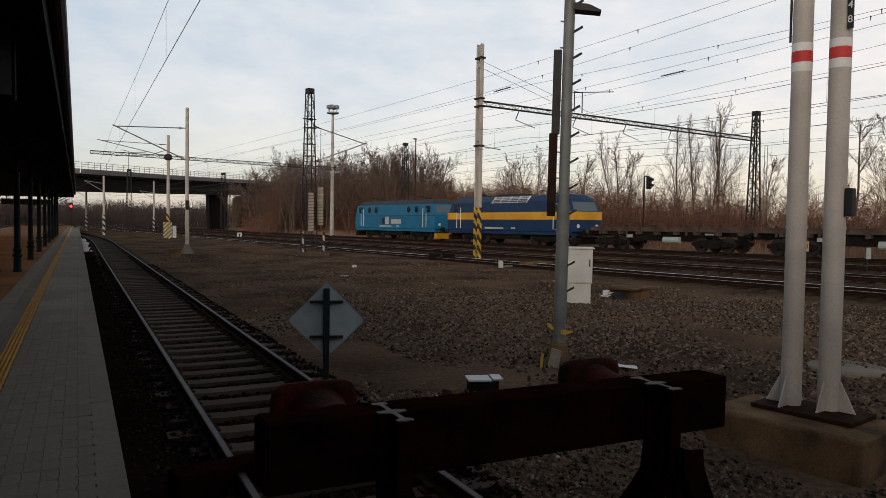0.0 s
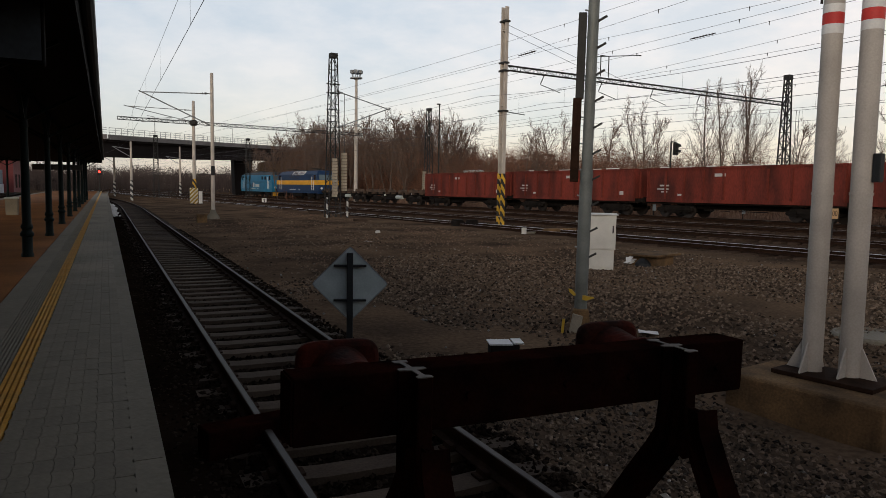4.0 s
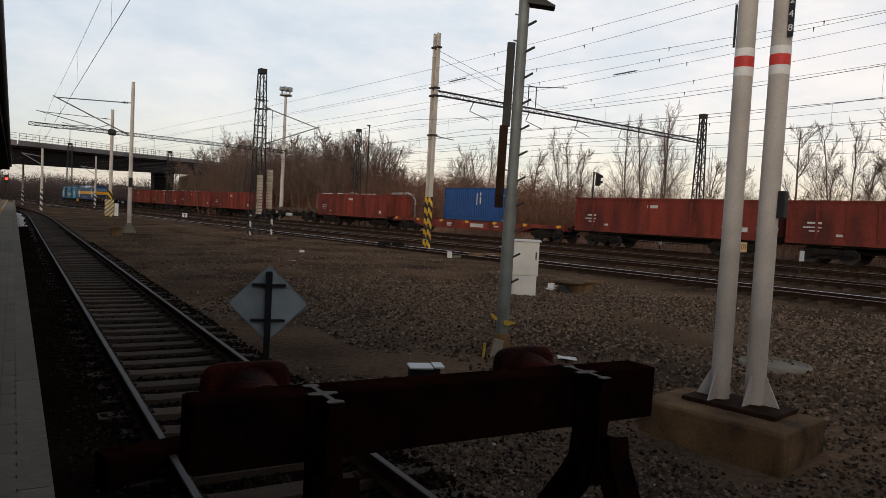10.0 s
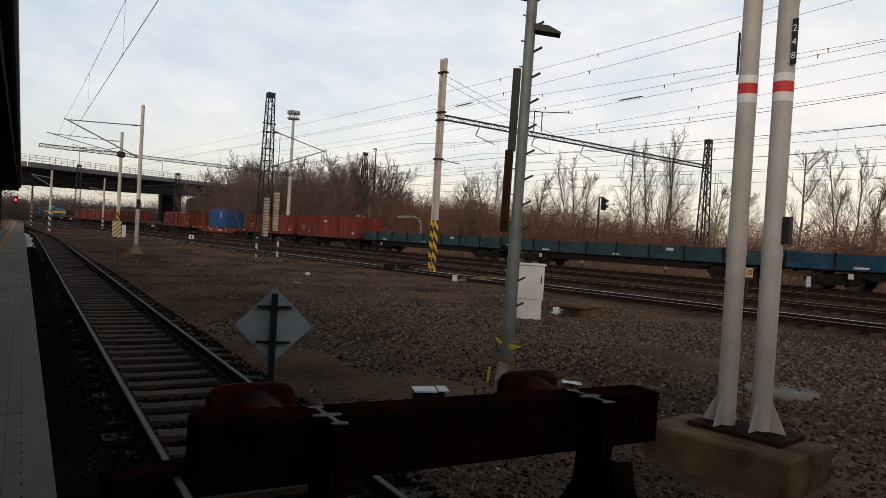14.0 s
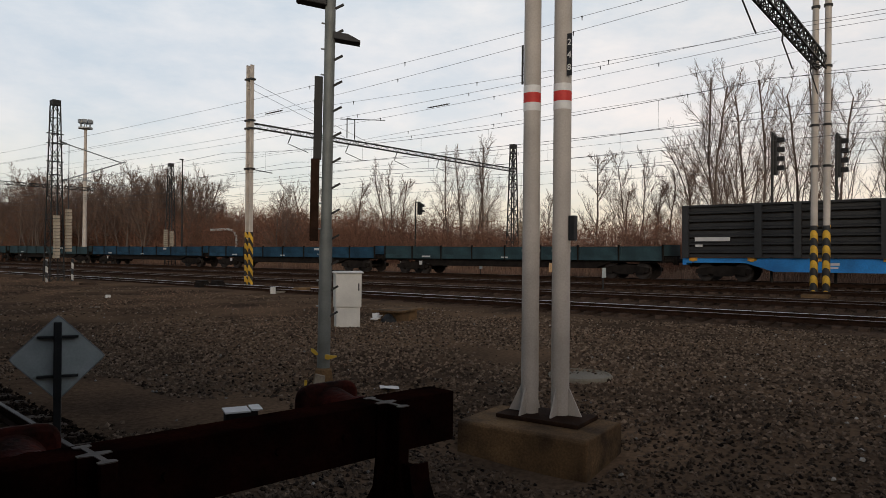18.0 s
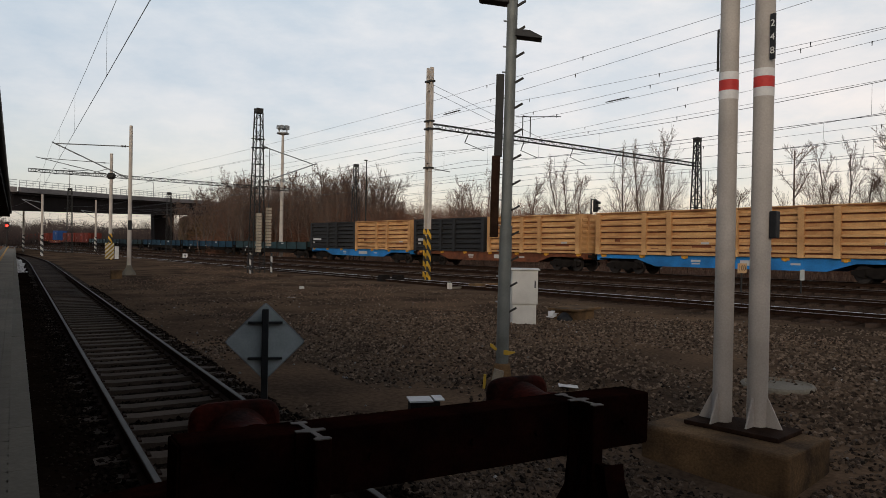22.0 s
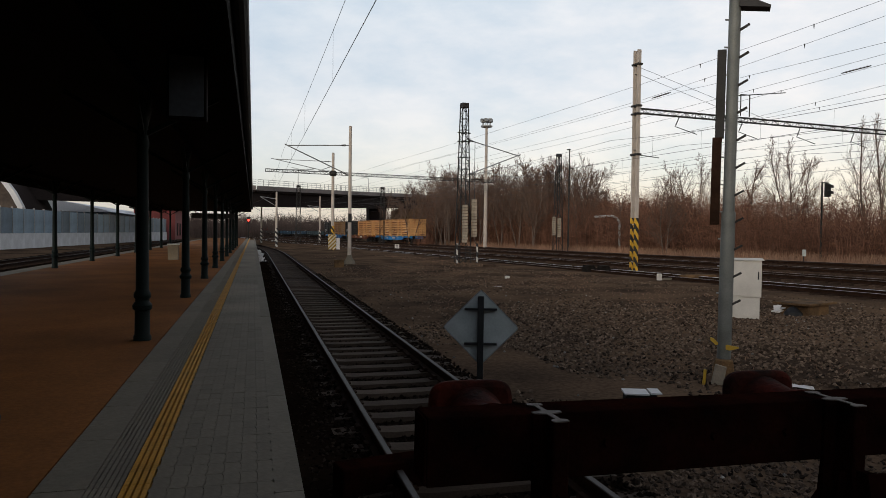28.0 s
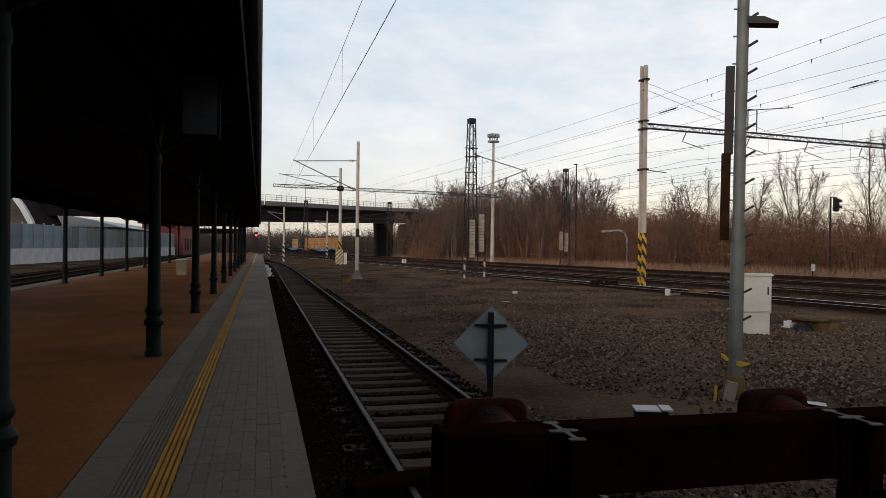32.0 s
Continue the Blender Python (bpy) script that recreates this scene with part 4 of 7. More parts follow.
def manholes():
    x, y = 12.6, 16.2
    t = thing("cable_pit", "low brown concrete cable pit with a slab lid", "cable pit", pose(x, y, ground_z(x, y), 0, 0, 20))
    part("body", MB().box((-0.55, -0.4, -0.1), (0.55, 0.4, 0.30)), M_CONC_OLD, t, bevel=0.02)
    part("lid", MB().box((-0.7, -0.5, 0.30), (0.8, 0.5, 0.36)), M_CONC_OLD, t, bevel=0.01)
    rng = random.Random(4)
    b = thing("plastic_bag", "crumpled white plastic bag beside a cable pit", "litter", pose(x - 0.95, y - 0.1, ground_z(x, y) + 0.14))
    mb = MB()
    for _ in range(9):
        mb.bar((rng.uniform(-0.05, 0.05), rng.uniform(-0.03, 0.03), 0.03), (rng.uniform(-0.35, 0.35), rng.uniform(-0.15, 0.15), rng.uniform(-0.05, 0.16)), 0.12, 0.02)
    part("bag", mb, M_WHITE, b)
    b = thing("dark_lump", "dark rubbish heap beside a cable pit", "litter", pose(x - 0.62, y - 0.3, ground_z(x, y)))
    part("rubbish", MB().lathe([(0.26, 0), (0.22, 0.12), (0.1, 0.24), (0.02, 0.27)], n=9), M_BLACK, b)
    x, y = 8.5, 6.85
    t = thing("manhole_cover", "flat round concrete cover on the gravel", "manhole cover", pose(x, y, ground_z(x, y)))
    part("disc", MB().lathe([(0.55, -0.1), (0.55, 0.02), (0.52, 0.05), (0.49, 0.05), (0.475, 0.028), (0.02, 0.032)], n=28), M_CONC, t)
    x, y = 17.3, 29.5
    t = thing("trackside_box", "low brown trackside box with a pale kerb", "trackside box", pose(x, y, ground_z(x, y), 0, 0, 10))
    part("box", MB().box((0.5, -0.25, -0.1), (2.4, 0.25, 0.22)), M_CONC_OLD, t, bevel=0.02)
    part("kerb", MB().box((-0.9, -0.08, -0.1), (0.4, 0.08, 0.1)), M_CONC, t, bevel=0.02)
    part("stub", MB().box((-1.05, -0.09, -0.1), (-0.87, 0.09, 0.3)), M_CABINET, t, bevel=0.02)
    paper_like = thing("pale_marker", "small pale marker block on the ground", "marker", pose(9.43, 31.0, ground_z(9.43, 31.0)))
    part("block", MB().box((-0.1, -0.08, -0.03), (0.1, 0.08, 0.11)), M_CABINET, paper_like, bevel=0.02)
    for x, y in ((16.2, 36.2), (17.0, 36.0)):
        t = thing("point_machine", "dark low point machine beside the main track", "point machine", pose(x, y, ground_z(x, y), 0, 0, 7), group="point machines")
        part("case", MB().prism([(-0.32, -0.1), (0.32, -0.1), (0.28, 0.26), (0.2, 0.33), (-0.2, 0.33), (-0.28, 0.26)], "y", -0.25, 0.25), M_UNDER, t, bevel=0.02)
        part("lid", MB().box((-0.24, -0.27, 0.33), (0.24, 0.27, 0.37)), M_UNDER, t)
    for x, y, w in ((12.2, 41.7, 0.8), (12.6, 62.0, 1.2), (13.2, 56.0, 1.0)):
        t = thing("old_sleeper", "dark broken sleeper lying on the ground", "sleeper", pose(x, y, ground_z(x, y), 0, 0, random.uniform(-30, 30)), group="old sleepers")
        part("timber", MB().box((-w / 2, -0.14, -0.05), (w / 2, 0.14, 0.13)), M_SLEEPER_WOOD, t, bevel=0.015)


manholes()


# ---- twin poles ----
def twin_poles():
    cx, cy, rot = 5.155, 5.13, 11.0
    t = thing("portal_leg", "twin grey steel masts with red bands on a concrete base", "mast", pose(cx, cy, 0, 0, 0, rot))
    part("plinth", MB().prism([(-0.66, -0.75), (0.42, -0.75), (0.42, 0.02), (0.39, 0.05), (-0.63, 0.05), (-0.66, 0.02)], "y", -0.82, 0.82), M_CONC_OLD, t, bevel=0.03)
    part("base_plate", MB().box((-0.26, -0.55, 0.05), (0.36, 0.52, 0.1)), M_RUST, t, "rusty base plate", bevel=0.01)
    for px, y, r in ((0.047, 0.215, 0.108), (0.151, -0.141, 0.111)):
        p = part("mast", MB().tube((px, y, 0.1), (px, y, 10.6), r, r * 0.92, 20), M_GREYPOLE, t, smooth=True)
        for z0, z1, m in ((3.78, 3.88, M_WHITE), (3.88, 4.0, M_RED), (4.0, 4.09, M_WHITE)):
            part("band", MB().tube((px, y, z0), (px, y, z1), r * 0.975 + 0.002, n=24), m, p, "painted band", smooth=True)
        part("collar", MB().tube((px, y, 2.06), (px, y, 2.09), r * 0.98 + 0.008, n=20), M_GREYPOLE, p, smooth=True)
        mb = MB()
        sg = 1 if y > 0 else -1
        for ax, ay in ((1, 0), (-1, 0), (0, sg)):
            prof = [(r * 0.8, 0.1), (r + 0.17, 0.1), (r + 0.15, 0.14), (r + 0.01, 0.42), (r * 0.8, 0.42)]
            if ax:
                mb.prism([(px + ax * u, w) for u, w in prof], "y", y - 0.01, y + 0.01)
            else:
                mb.prism([(y + ay * u, w) for u, w in prof], "x", px - 0.01, px + 0.01)
        part("gusset", mb, M_GREYPOLE, p)
    pl = part("figure_plate", MB().box((0.06, -0.292, 4.17), (0.08, -0.235, 4.67)), M_BLACK, t, "narrow black plate with white figures")
    part("box", MB().box((0.1, -0.33, 2.2), (0.2, -0.25, 2.5)), M_BLACK, t, "small black box on the mast", bevel=0.008)
    part("conduit", MB().tube((0.0, 0.327, 4.12), (0.0, 0.327, 4.6), 0.015, n=6), M_DARKSTEEL, t)
    for k, ch in enumerate("248"):
        cu = bpy.data.curves.new("figure", "FONT")
        cu.body, cu.size, cu.extrude, cu.align_x = ch, 0.105, 0.002, "CENTER"
        cu.materials.append(M_WHITE)
        o = new("figure", cu)
        o.parent = pl
        o.matrix_basis = pose(0.057, -0.264, 4.53 - 0.15 * k, 90, 0, -90)


twin_poles()


# ---- lattice work ----
def truss(mb, p, q, w, h, bay, t=0.05, d=0.03):
    """A box lattice girder from p to q."""
    p, q = Vector(p), Vector(q)
    axis = q - p
    n = max(2, round(axis.length / bay))
    dr = axis.normalized()
    up = Vector((0, 0, 1)) if abs(dr.z) < 0.9 else Vector((CT, ST, 0))
    sd = dr.cross(up).normalized()
    up = sd.cross(dr)
    cor = [(-1, -1), (1, -1), (1, 1), (-1, 1)]
    pt = lambda k, c: p + axis * (k / n) + sd * (c[0] * w / 2) + up * (c[1] * h / 2)
    for c in cor:
        mb.bar(pt(0, c), pt(n, c), t)
    for k in range(n):
        for i in range(4):
            a, b = cor[i], cor[(i + 1) % 4]
            if (k + i) % 2:
                a, b = b, a
            mb.bar(pt(k, a), pt(k + 1, b), d)
            mb.bar(pt(k, cor[i]), pt(k, cor[(i + 1) % 4]), d)


def taper_tower(mb, h, w0, w1, bay, t=0.09, d=0.045):
    n = max(3, round(h / bay))
    cor = [(-1, -1), (1, -1), (1, 1), (-1, 1)]
    def pt(k, c):
        f = k / n
        w = w0 * (1 - f) + w1 * f
        return (c[0] * w / 2, c[1] * w / 2, h * f)
    for c in cor:
        mb.bar(pt(0, c), pt(n, c), t)
    for k in range(n):
        for i in range(4):
            a, b = cor[i], cor[(i + 1) % 4]
            if (k + i) % 2:
                a, b = b, a
            mb.bar(pt(k, a), pt(k + 1, b), d)
            mb.bar(pt(k + 1, cor[i]), pt(k + 1, cor[(i + 1) % 4]), d)


def cantilever(parent, x0, z_top, z_low, reach, zt, name="cantilever"):
    """Swinging bracket arm: a top tube, a strut and a registration arm, along local x."""
    mb = MB()
    mb.tube((x0, 0, z_top), (x0 + reach * 0.95, 0, zt + 0.28), 0.035, n=6)
    mb.tube((x0, 0, z_low), (x0 + reach, 0, zt + 0.35), 0.04, n=6)
    mb.tube((x0 + reach * 0.28, 0, z_low + (zt + 0.35 - z_low) * 0.28), (x0 + reach * 0.55, 0, z_low + 0.1), 0.025, n=6)
    mb.tube((x0 + reach * 0.3, 0, z_low + 0.25), (x0 + reach * 0.97, 0, z_low + 0.02), 0.025, n=6)
    c = part(name, mb, M_GALV, parent)
    ins = MB()
    for a, b in (((x0, z_top), (x0 + reach * 0.95, zt + 0.28)), ((x0, z_low), (x0 + reach, zt + 0.35))):
        for k in range(4):
            f = 0.05 + 0.02 * k
            ins.tube((a[0] + (b[0] - a[0]) * f, 0, a[1] + (b[1] - a[1]) * f), (a[0] + (b[0] - a[0]) * (f + 0.006), 0, a[1] + (b[1] - a[1]) * (f + 0.006)), 0.075, n=10)
    part("insulator", ins, M_BROWNSTEEL, c, "ribbed brown insulators")


def tension_weights(t, spots, top, n=13):
    """Stacks of concrete blocks on a rod, hung by a rope from the mast."""
    for dx, dy, z in spots:
        w = part("weight_rod", MB().tube((dx, dy, z), (dx, dy, z + 0.2 * n + 0.25), 0.03, n=6), M_WIRE, t)
        wm = MB().box((-0.15, -0.13, 0), (0.15, 0.13, 0.17)).mesh("weight", M_WEIGHT)
        for k in range(n):
            part("weight", wm, None, w, "pale concrete tensioning weight").matrix_basis = pose(dx + random.uniform(-0.02, 0.02), dy, z + 0.2 * k)
        part("weight_rope", MB().tube((dx, dy, z + 0.2 * n), (dx, dy, top), 0.02, n=5), M_WIRE, w)


def portal_one():
    t = thing("catenary_portal", "steel catenary portal with striped mast and long lattice beam", "catenary portal", pose(18.65, 35.6, 0, 0, 0, 7.4))
    z0 = rail_z(33, 24) - 0.25
    for y in (-0.17, 0.17):
        m = part("mast_leg", MB().box((-0.11, y - 0.05, z0), (0.11, y + 0.05, 12.3)), M_GREYPOLE, t, bevel=0.01)
        part("warning_stripes", MB().box((-0.118, y - 0.058, z0 + 0.15), (0.118, y + 0.058, 2.95)), M_STRIPE, m, "yellow and black warning stripes")
    mb = MB()
    z = z0 + 0.6
    while z < 12.2:
        mb.box((-0.09, -0.12, z), (0.09, 0.12, z + 0.05))
        z += 2.1
    part("tie_plates", mb, M_GREYPOLE, t)
    part("footing", MB().box((-0.5, -0.6, z0 - 0.4), (0.5, 0.6, z0 + 0.08)), M_CONC_OLD, t, bevel=0.03)
    mb = MB()
    truss(mb, (0.1, 0, 8.95), (27.9, 0, 9.05), 0.26, 0.26, 0.5, 0.045, 0.018)
    part("lattice_beam", mb, M_DARKSTEEL, t)
    for z in (8.75, 9.2, 6.5, 11.5):
        part("collar", MB().box((-0.16, -0.3, z - 0.05), (0.16, 0.3, z + 0.05)), M_DARKSTEEL, t)
    part("side_arm", MB().tube((0, 0, 6.5), (1.6, 0, 6.4), 0.03, n=6), M_GALV, t)
    for x in (0, 4.75, 9.5, 14.3):
        mb = MB()
        xx = 1.4 + x + 1.6
        mb.tube((xx, 0, 8.8), (xx - 0.25, 0, 8.3), 0.03, n=6).tube((xx - 0.3, 0, 8.25), (xx + 1.3, 0, 7.9), 0.022, n=6)
        part("drop_arm", mb, M_DARKSTEEL, t)
    for x in (7.6, 8.3):
        mb = MB()
        mb.tube((x, 0, 9.2), (x, 0, 10.5), 0.035, n=6)
        part("feeder_post", mb, M_DARKSTEEL, t)
    part("feeder_arm", MB().tube((7.0, 0, 10.35), (11.2, 0, 10.9), 0.03, n=6).tube((7.6, 0, 10.5), (8.3, 0, 10.5), 0.03, n=6), M_DARKSTEEL, t)
    mb = MB()
    taper_tower(mb, 10.85, 0.85, 0.38, 0.7)
    leg = part("lattice_mast", mb, M_DARKSTEEL, t)
    leg.matrix_basis = pose(27.9, 0, 0.1)
    tension_weights(t, ((28.6, -0.4, 2.3), (29.0, -0.4, 2.45)), 8.6, 11)
    part("mast_cap", MB().box((-0.25, -0.25, 10.85), (0.25, 0.25, 11.2)), M_DARKSTEEL, leg)


portal_one()


def portal_two():
    t = thing("catenary_portal", "steel catenary portal beam over the tracks with a striped twin mast", "catenary portal", pose(29.9, 9.5, 0, 0, 0, 7.4))
    z0 = rail_z(8, 33) - 0.25
    for x in (-0.23, 0.23):
        m = part("mast_leg", MB().tube((0, x, z0), (0, x, 13.7), 0.14, 0.125, 16), M_GREYPOLE, t, smooth=True)
        part("warning_stripes", MB().tube((0, x, z0 + 0.1), (0, x, 3.2), 0.15, n=16), M_STRIPE, m, "yellow and black warning stripes", smooth=True)
        for z in (5.6, 7.3, 9.7, 12.2):
            part("collar", MB().tube((0, x, z), (0, x, z + 0.1), 0.17, n=12), M_DARKSTEEL, m)
    part("footing", MB().box((-1.2, -0.5, z0 - 0.4), (1.2, 0.5, z0 + 0.12)), M_CONC_OLD, t, bevel=0.03)
    mb = MB()
    truss(mb, (-25.0, 0, 9.9), (0.0, 0, 9.9), 0.36, 0.5, 0.6, 0.06, 0.035)
    part("lattice_beam", mb, M_DARKSTEEL, t)
    for x in (-18.5, -12.0, -7.0, -2.2):
        mb = MB()
        mb.tube((x, 0, 9.7), (x - 0.2, 0, 9.1), 0.03, n=6).tube((x - 0.2, 0, 9.1), (x + 1.4, 0, 8.5), 0.025, n=6)
        part("drop_arm", mb, M_DARKSTEEL, t)


portal_two()


def lattice_mast(name, label, x, y, h, w0, w1, cap=0.32, zb=None):
    z0 = ground_z(x, y) - 0.05 if zb is None else zb
    t = thing(name, label, "mast", pose(x, y, z0, 0, 0, 7.4))
    mb = MB()
    taper_tower(mb, h - cap - z0, w0, w1, 0.75, 0.06, 0.03)
    part("lattice", mb, M_DARKSTEEL, t)
    part("cap", MB().box((-w1 / 2 - 0.03, -w1 / 2 - 0.03, h - cap - z0), (w1 / 2 + 0.03, w1 / 2 + 0.03, h - z0)), M_DARKSTEEL, t, bevel=0.02)
    return t, z0


def near_lattice():
    t, z0 = lattice_mast("lattice_mast", "dark steel lattice catenary mast with a bracket arm and tensioning weights", 12.1, 47.2, 10.98, 0.85, 0.42)
    cantilever(t, 0.2, 8.5 - z0, 6.0 - z0, 4.2, 7.3 - z0)
    for z in (8.9, 8.3, 7.2, 6.4):
        mb = MB().box((-0.48, -0.06, z - z0), (0.48, 0.06, z - z0 + 0.06)).box((-0.06, -0.4, z - z0), (0.06, 0.4, z - z0 + 0.06))
        part("crossarm", mb, M_DARKSTEEL, t)
    tension_weights(t, ((-0.14, -0.62, 1.35 - z0), (0.55, -0.62, 1.75 - z0)), 8.3 - z0)
    for dx in (-0.75, 0.75):
        part("guard_post", MB().box((dx - 0.05, -0.8, -0.1), (dx + 0.05, -0.7, 1.4)), M_BWSTRIPE, t, "black and white guard post")


near_lattice()
mast_, base_ = lattice_mast("lattice_mast", "far dark lattice mast before the trees with pale weights", 29.7, 70.4, 10.6, 0.8, 0.4)
tension_weights(mast_, ((-0.75, -0.4, 1.85 - base_), (-0.2, -0.55, 1.7 - base_)), 8.0 - base_, 10)
lattice_mast("lattice_mast", "far dark lattice mast under the bridge line", 5.0, 116, 9.3, 0.8, 0.5)
lattice_mast("lattice_mast", "far dark lattice mast near the bridge", 17.6, 110, 9.0, 0.7, 0.5)


def grey_pole():
    x, y = 4.3, 47.8
    z0 = ground_z(x, y)
    t = thing("catenary_pole", "slim grey catenary pole with a bracket arm over the bay track", "mast", pose(x, y, z0))
    part("pole", MB().tube((0, 0, 0), (0, 0, 9.1 - z0), 0.13, 0.1, 14), M_GREYPOLE, t, smooth=True)
    part("foot", MB().lathe([(0.42, -0.1), (0.4, 0.12), (0.2, 0.42), (0.15, 0.6)], n=14), M_CONC, t, smooth=True)
    part("number_board", MB().box((-0.12, -0.16, 2.8), (0.12, -0.135, 3.4)), M_BLACK, t)
    cantilever(t, -0.1, 7.8 - z0, 5.8 - z0, -4.2, 7.35 - z0)
    x, y = 3.2, 44.5
    b = thing("concrete_block", "small weathered concrete block on the ground", "block", pose(x, y, ground_z(x, y)))
    part("block", MB().box((-0.3, -0.25, -0.1), (0.3, 0.25, 0.5)), M_CONC_OLD, b, bevel=0.03)


grey_pole()


def far_masts():
    x, y = 6.6, 79.8
    z0 = ground_z(x, y)
    t = thing("catenary_portal", "far catenary portal with a pale mast, striped base and lattice beam", "catenary portal", pose(x, y, z0, 0, 0, 7.4))
    part("mast_leg", MB().tube((0, 0, 0), (0, 0, 10.9), 0.19, 0.15, 12), M_GREYPOLE, t, smooth=True)
    part("warning_stripes", MB().tube((0, 0, 0), (0, 0, 2.7), 0.2, n=12), M_STRIPE, t, "yellow and black warning stripes")
    part("warning_board", MB().box((-0.55, -0.3, 0.1), (0.3, -0.24, 1.75)), M_STRIPE_FINE, t, "pale board with slanting yellow stripes")
    part("board_side", MB().box((0.38, -0.3, 0.1), (0.75, -0.24, 1.4)), M_WHITE, t)
    part("joint", MB().lathe([(0.3, 8.3), (0.42, 8.5), (0.42, 8.7), (0.3, 8.9)], n=12), M_DARKSTEEL, t)
    mb = MB()
    truss(mb, (-7.4, 0, 8.65), (20.0, 0, 8.45), 0.3, 0.3, 0.6, 0.045, 0.03)
    part("lattice_beam", mb, M_DARKSTEEL, t)
    cantilever(t, -0.2, 9.9, 8.7, -6.6, 9.6)
    for x, y, h, lab in ((1.1, 100.5, 7.6, "far pale catenary pole with a black and white foot"), (-0.6, 131.0, 8.5, "far pale catenary pole"), (9.5, 128.0, 8.6, "far pale catenary pole")):
        z0 = ground_z(x, y)
        t = thing("catenary_pole", lab, "mast", pose(x, y, z0), group="far catenary poles")
        part("pole", MB().tube((0, 0, 0), (0, 0, h), 0.16, 0.13, 10), M_GREYPOLE, t, smooth=True)
        part("striped_foot", MB().tube((0, 0, 0), (0, 0, 2.6), 0.175, n=10), M_BWSTRIPE, t)
        part("arm", MB().tube((0, 0, 6.6), (-2.2, 0, 6.9), 0.05, n=6).tube((0, 0, 5.6), (-2.2, 0, 6.9), 0.05, n=6), M_GALV, t)
    x, y = 26.0, 84.0
    z0 = ground_z(x, y)
    t = thing("floodlight_mast", "tall pale floodlight mast with a ring of lamps", "light mast", pose(x, y, z0))
    part("pole", MB().tube((0, 0, 0), (0, 0, 15.3), 0.26, 0.15, 12), M_GREYPOLE, t, smooth=True)
    part("platform", MB().lathe([(0.2, 15.2), (0.75, 15.3), (0.75, 15.45), (0.2, 15.5)], n=12), M_GALV, t)
    for k in range(6):
        a = k * math.pi / 3
        part("floodlight", MB().box((0.55 * math.cos(a) - 0.2, 0.55 * math.sin(a) - 0.2, 15.9), (0.55 * math.cos(a) + 0.2, 0.55 * math.sin(a) + 0.2, 16.3)).bar((0.5 * math.cos(a), 0.5 * math.sin(a), 15.4), (0.55 * math.cos(a), 0.55 * math.sin(a), 16.0), 0.06), M_GALV, t)
    x, y = 15.6, 88.0
    t = thing("track_marker", "small white trackside marker with a black sign", "marker", pose(x, y, ground_z(x, y)))
    part("board", MB().box((-0.28, -0.05, 0.1), (0.28, 0.05, 0.75)), M_WHITE, t, bevel=0.02)
    part("mark", MB().box((-0.13, -0.06, 0.52), (0.13, -0.052, 0.62)).box((-0.045, -0.06, 0.26), (0.045, -0.052, 0.52)), M_BLACK, t)
    part("post", MB().box((-0.06, -0.03, -0.2), (0.06, 0.03, 0.1)), M_GALV, t)
    x, y = -2.75, 121.0
    t = thing("platform_signal", "small signal showing a red light at the platform's end", "signal", pose(x, y, 0.5))
    part("post", MB().tube((0, 0, 0), (0, 0, 3.4), 0.08, n=8), M_DARKSTEEL, t)
    part("head", MB().box((-0.3, -0.15, 2.6), (0.3, 0.1, 3.7)), M_BLACK, t, bevel=0.05)
    part("red_lamp", MB().tube((0, -0.16, 3.15), (0, -0.19, 3.15), 0.17, n=12), M_REDLAMP, t, "lit red lamp")
    for x, y, z, n in ((34.6, 13.0, 5.9, 4), (35.5, 10.4, 5.7, 4), (40.8, 45.2, 5.1, 2)):
        t = thing("light_signal", "dark multi-lamp light signal with hoods on a post", "signal", pose(x, y, 0, 0, 0, 7.4), group="light signals")
        part("post", MB().tube((-0.55, 0, 0.2), (-0.55, 0, z + 0.46 * n + 0.16), 0.07, n=8), M_DARKSTEEL, t)
        part("bracket", MB().box((-0.6, -0.04, z + 0.46 * n + 0.11), (0.1, 0.04, z + 0.46 * n + 0.21)), M_DARKSTEEL, t)
        part("head", MB().box((-0.25, -0.12, z), (0.3, 0.08, z + 0.46 * n + 0.11)), M_BLACK, t, bevel=0.06)
        for k in range(n):
            zz = z + 0.25 + 0.46 * k
            part("hood", MB().prism([(-0.14, zz - 0.02), (0.19, zz - 0.02), (0.17, zz + 0.2), (-0.12, zz + 0.2)], "y", -0.42, -0.12), M_BLACK, t)
    for x, y in ((26.4, 17.6), (33.6, 39.5), (35.2, 33.0)):
        t = thing("trackside_post", "small pale trackside post between the tracks", "marker", pose(x, y, rail_z(y) - 0.25))
        part("post", MB().box((-0.025, -0.025, 0), (0.025, 0.025, 0.9)), M_DARKSTEEL, t)
        part("plate", MB().box((-0.15, -0.06, 0.55), (0.15, -0.035, 1.0)), M_SIGNBACK, t)
    x, y = 37.3, 75.0
    t = thing("pipe_arch", "pale bent pipe frame standing before the thicket", "pipe frame", pose(x, y, ground_z(x, y)))
    mb = MB()
    pts = [(-0.9, 4.1), (1.2, 4.25), (1.9, 4.1), (2.3, 3.5), (2.35, 0.0)]
    for (x0, z0), (x1, z1) in zip(pts, pts[1:]):
        mb.tube((x0, 0, z0), (x1, 0, z1), 0.13, n=8)
    part("pipe", mb, M_SIGNBACK, t)
    x, y = 31.2, 71.0
    t = thing("lamp_post", "thin dark lamp post before the thicket", "lamp post", pose(x, y, ground_z(x, y)))
    part("pole", MB().tube((0, 0, 0), (0, 0, 11.2), 0.1, 0.06, 8), M_DARKSTEEL, t)
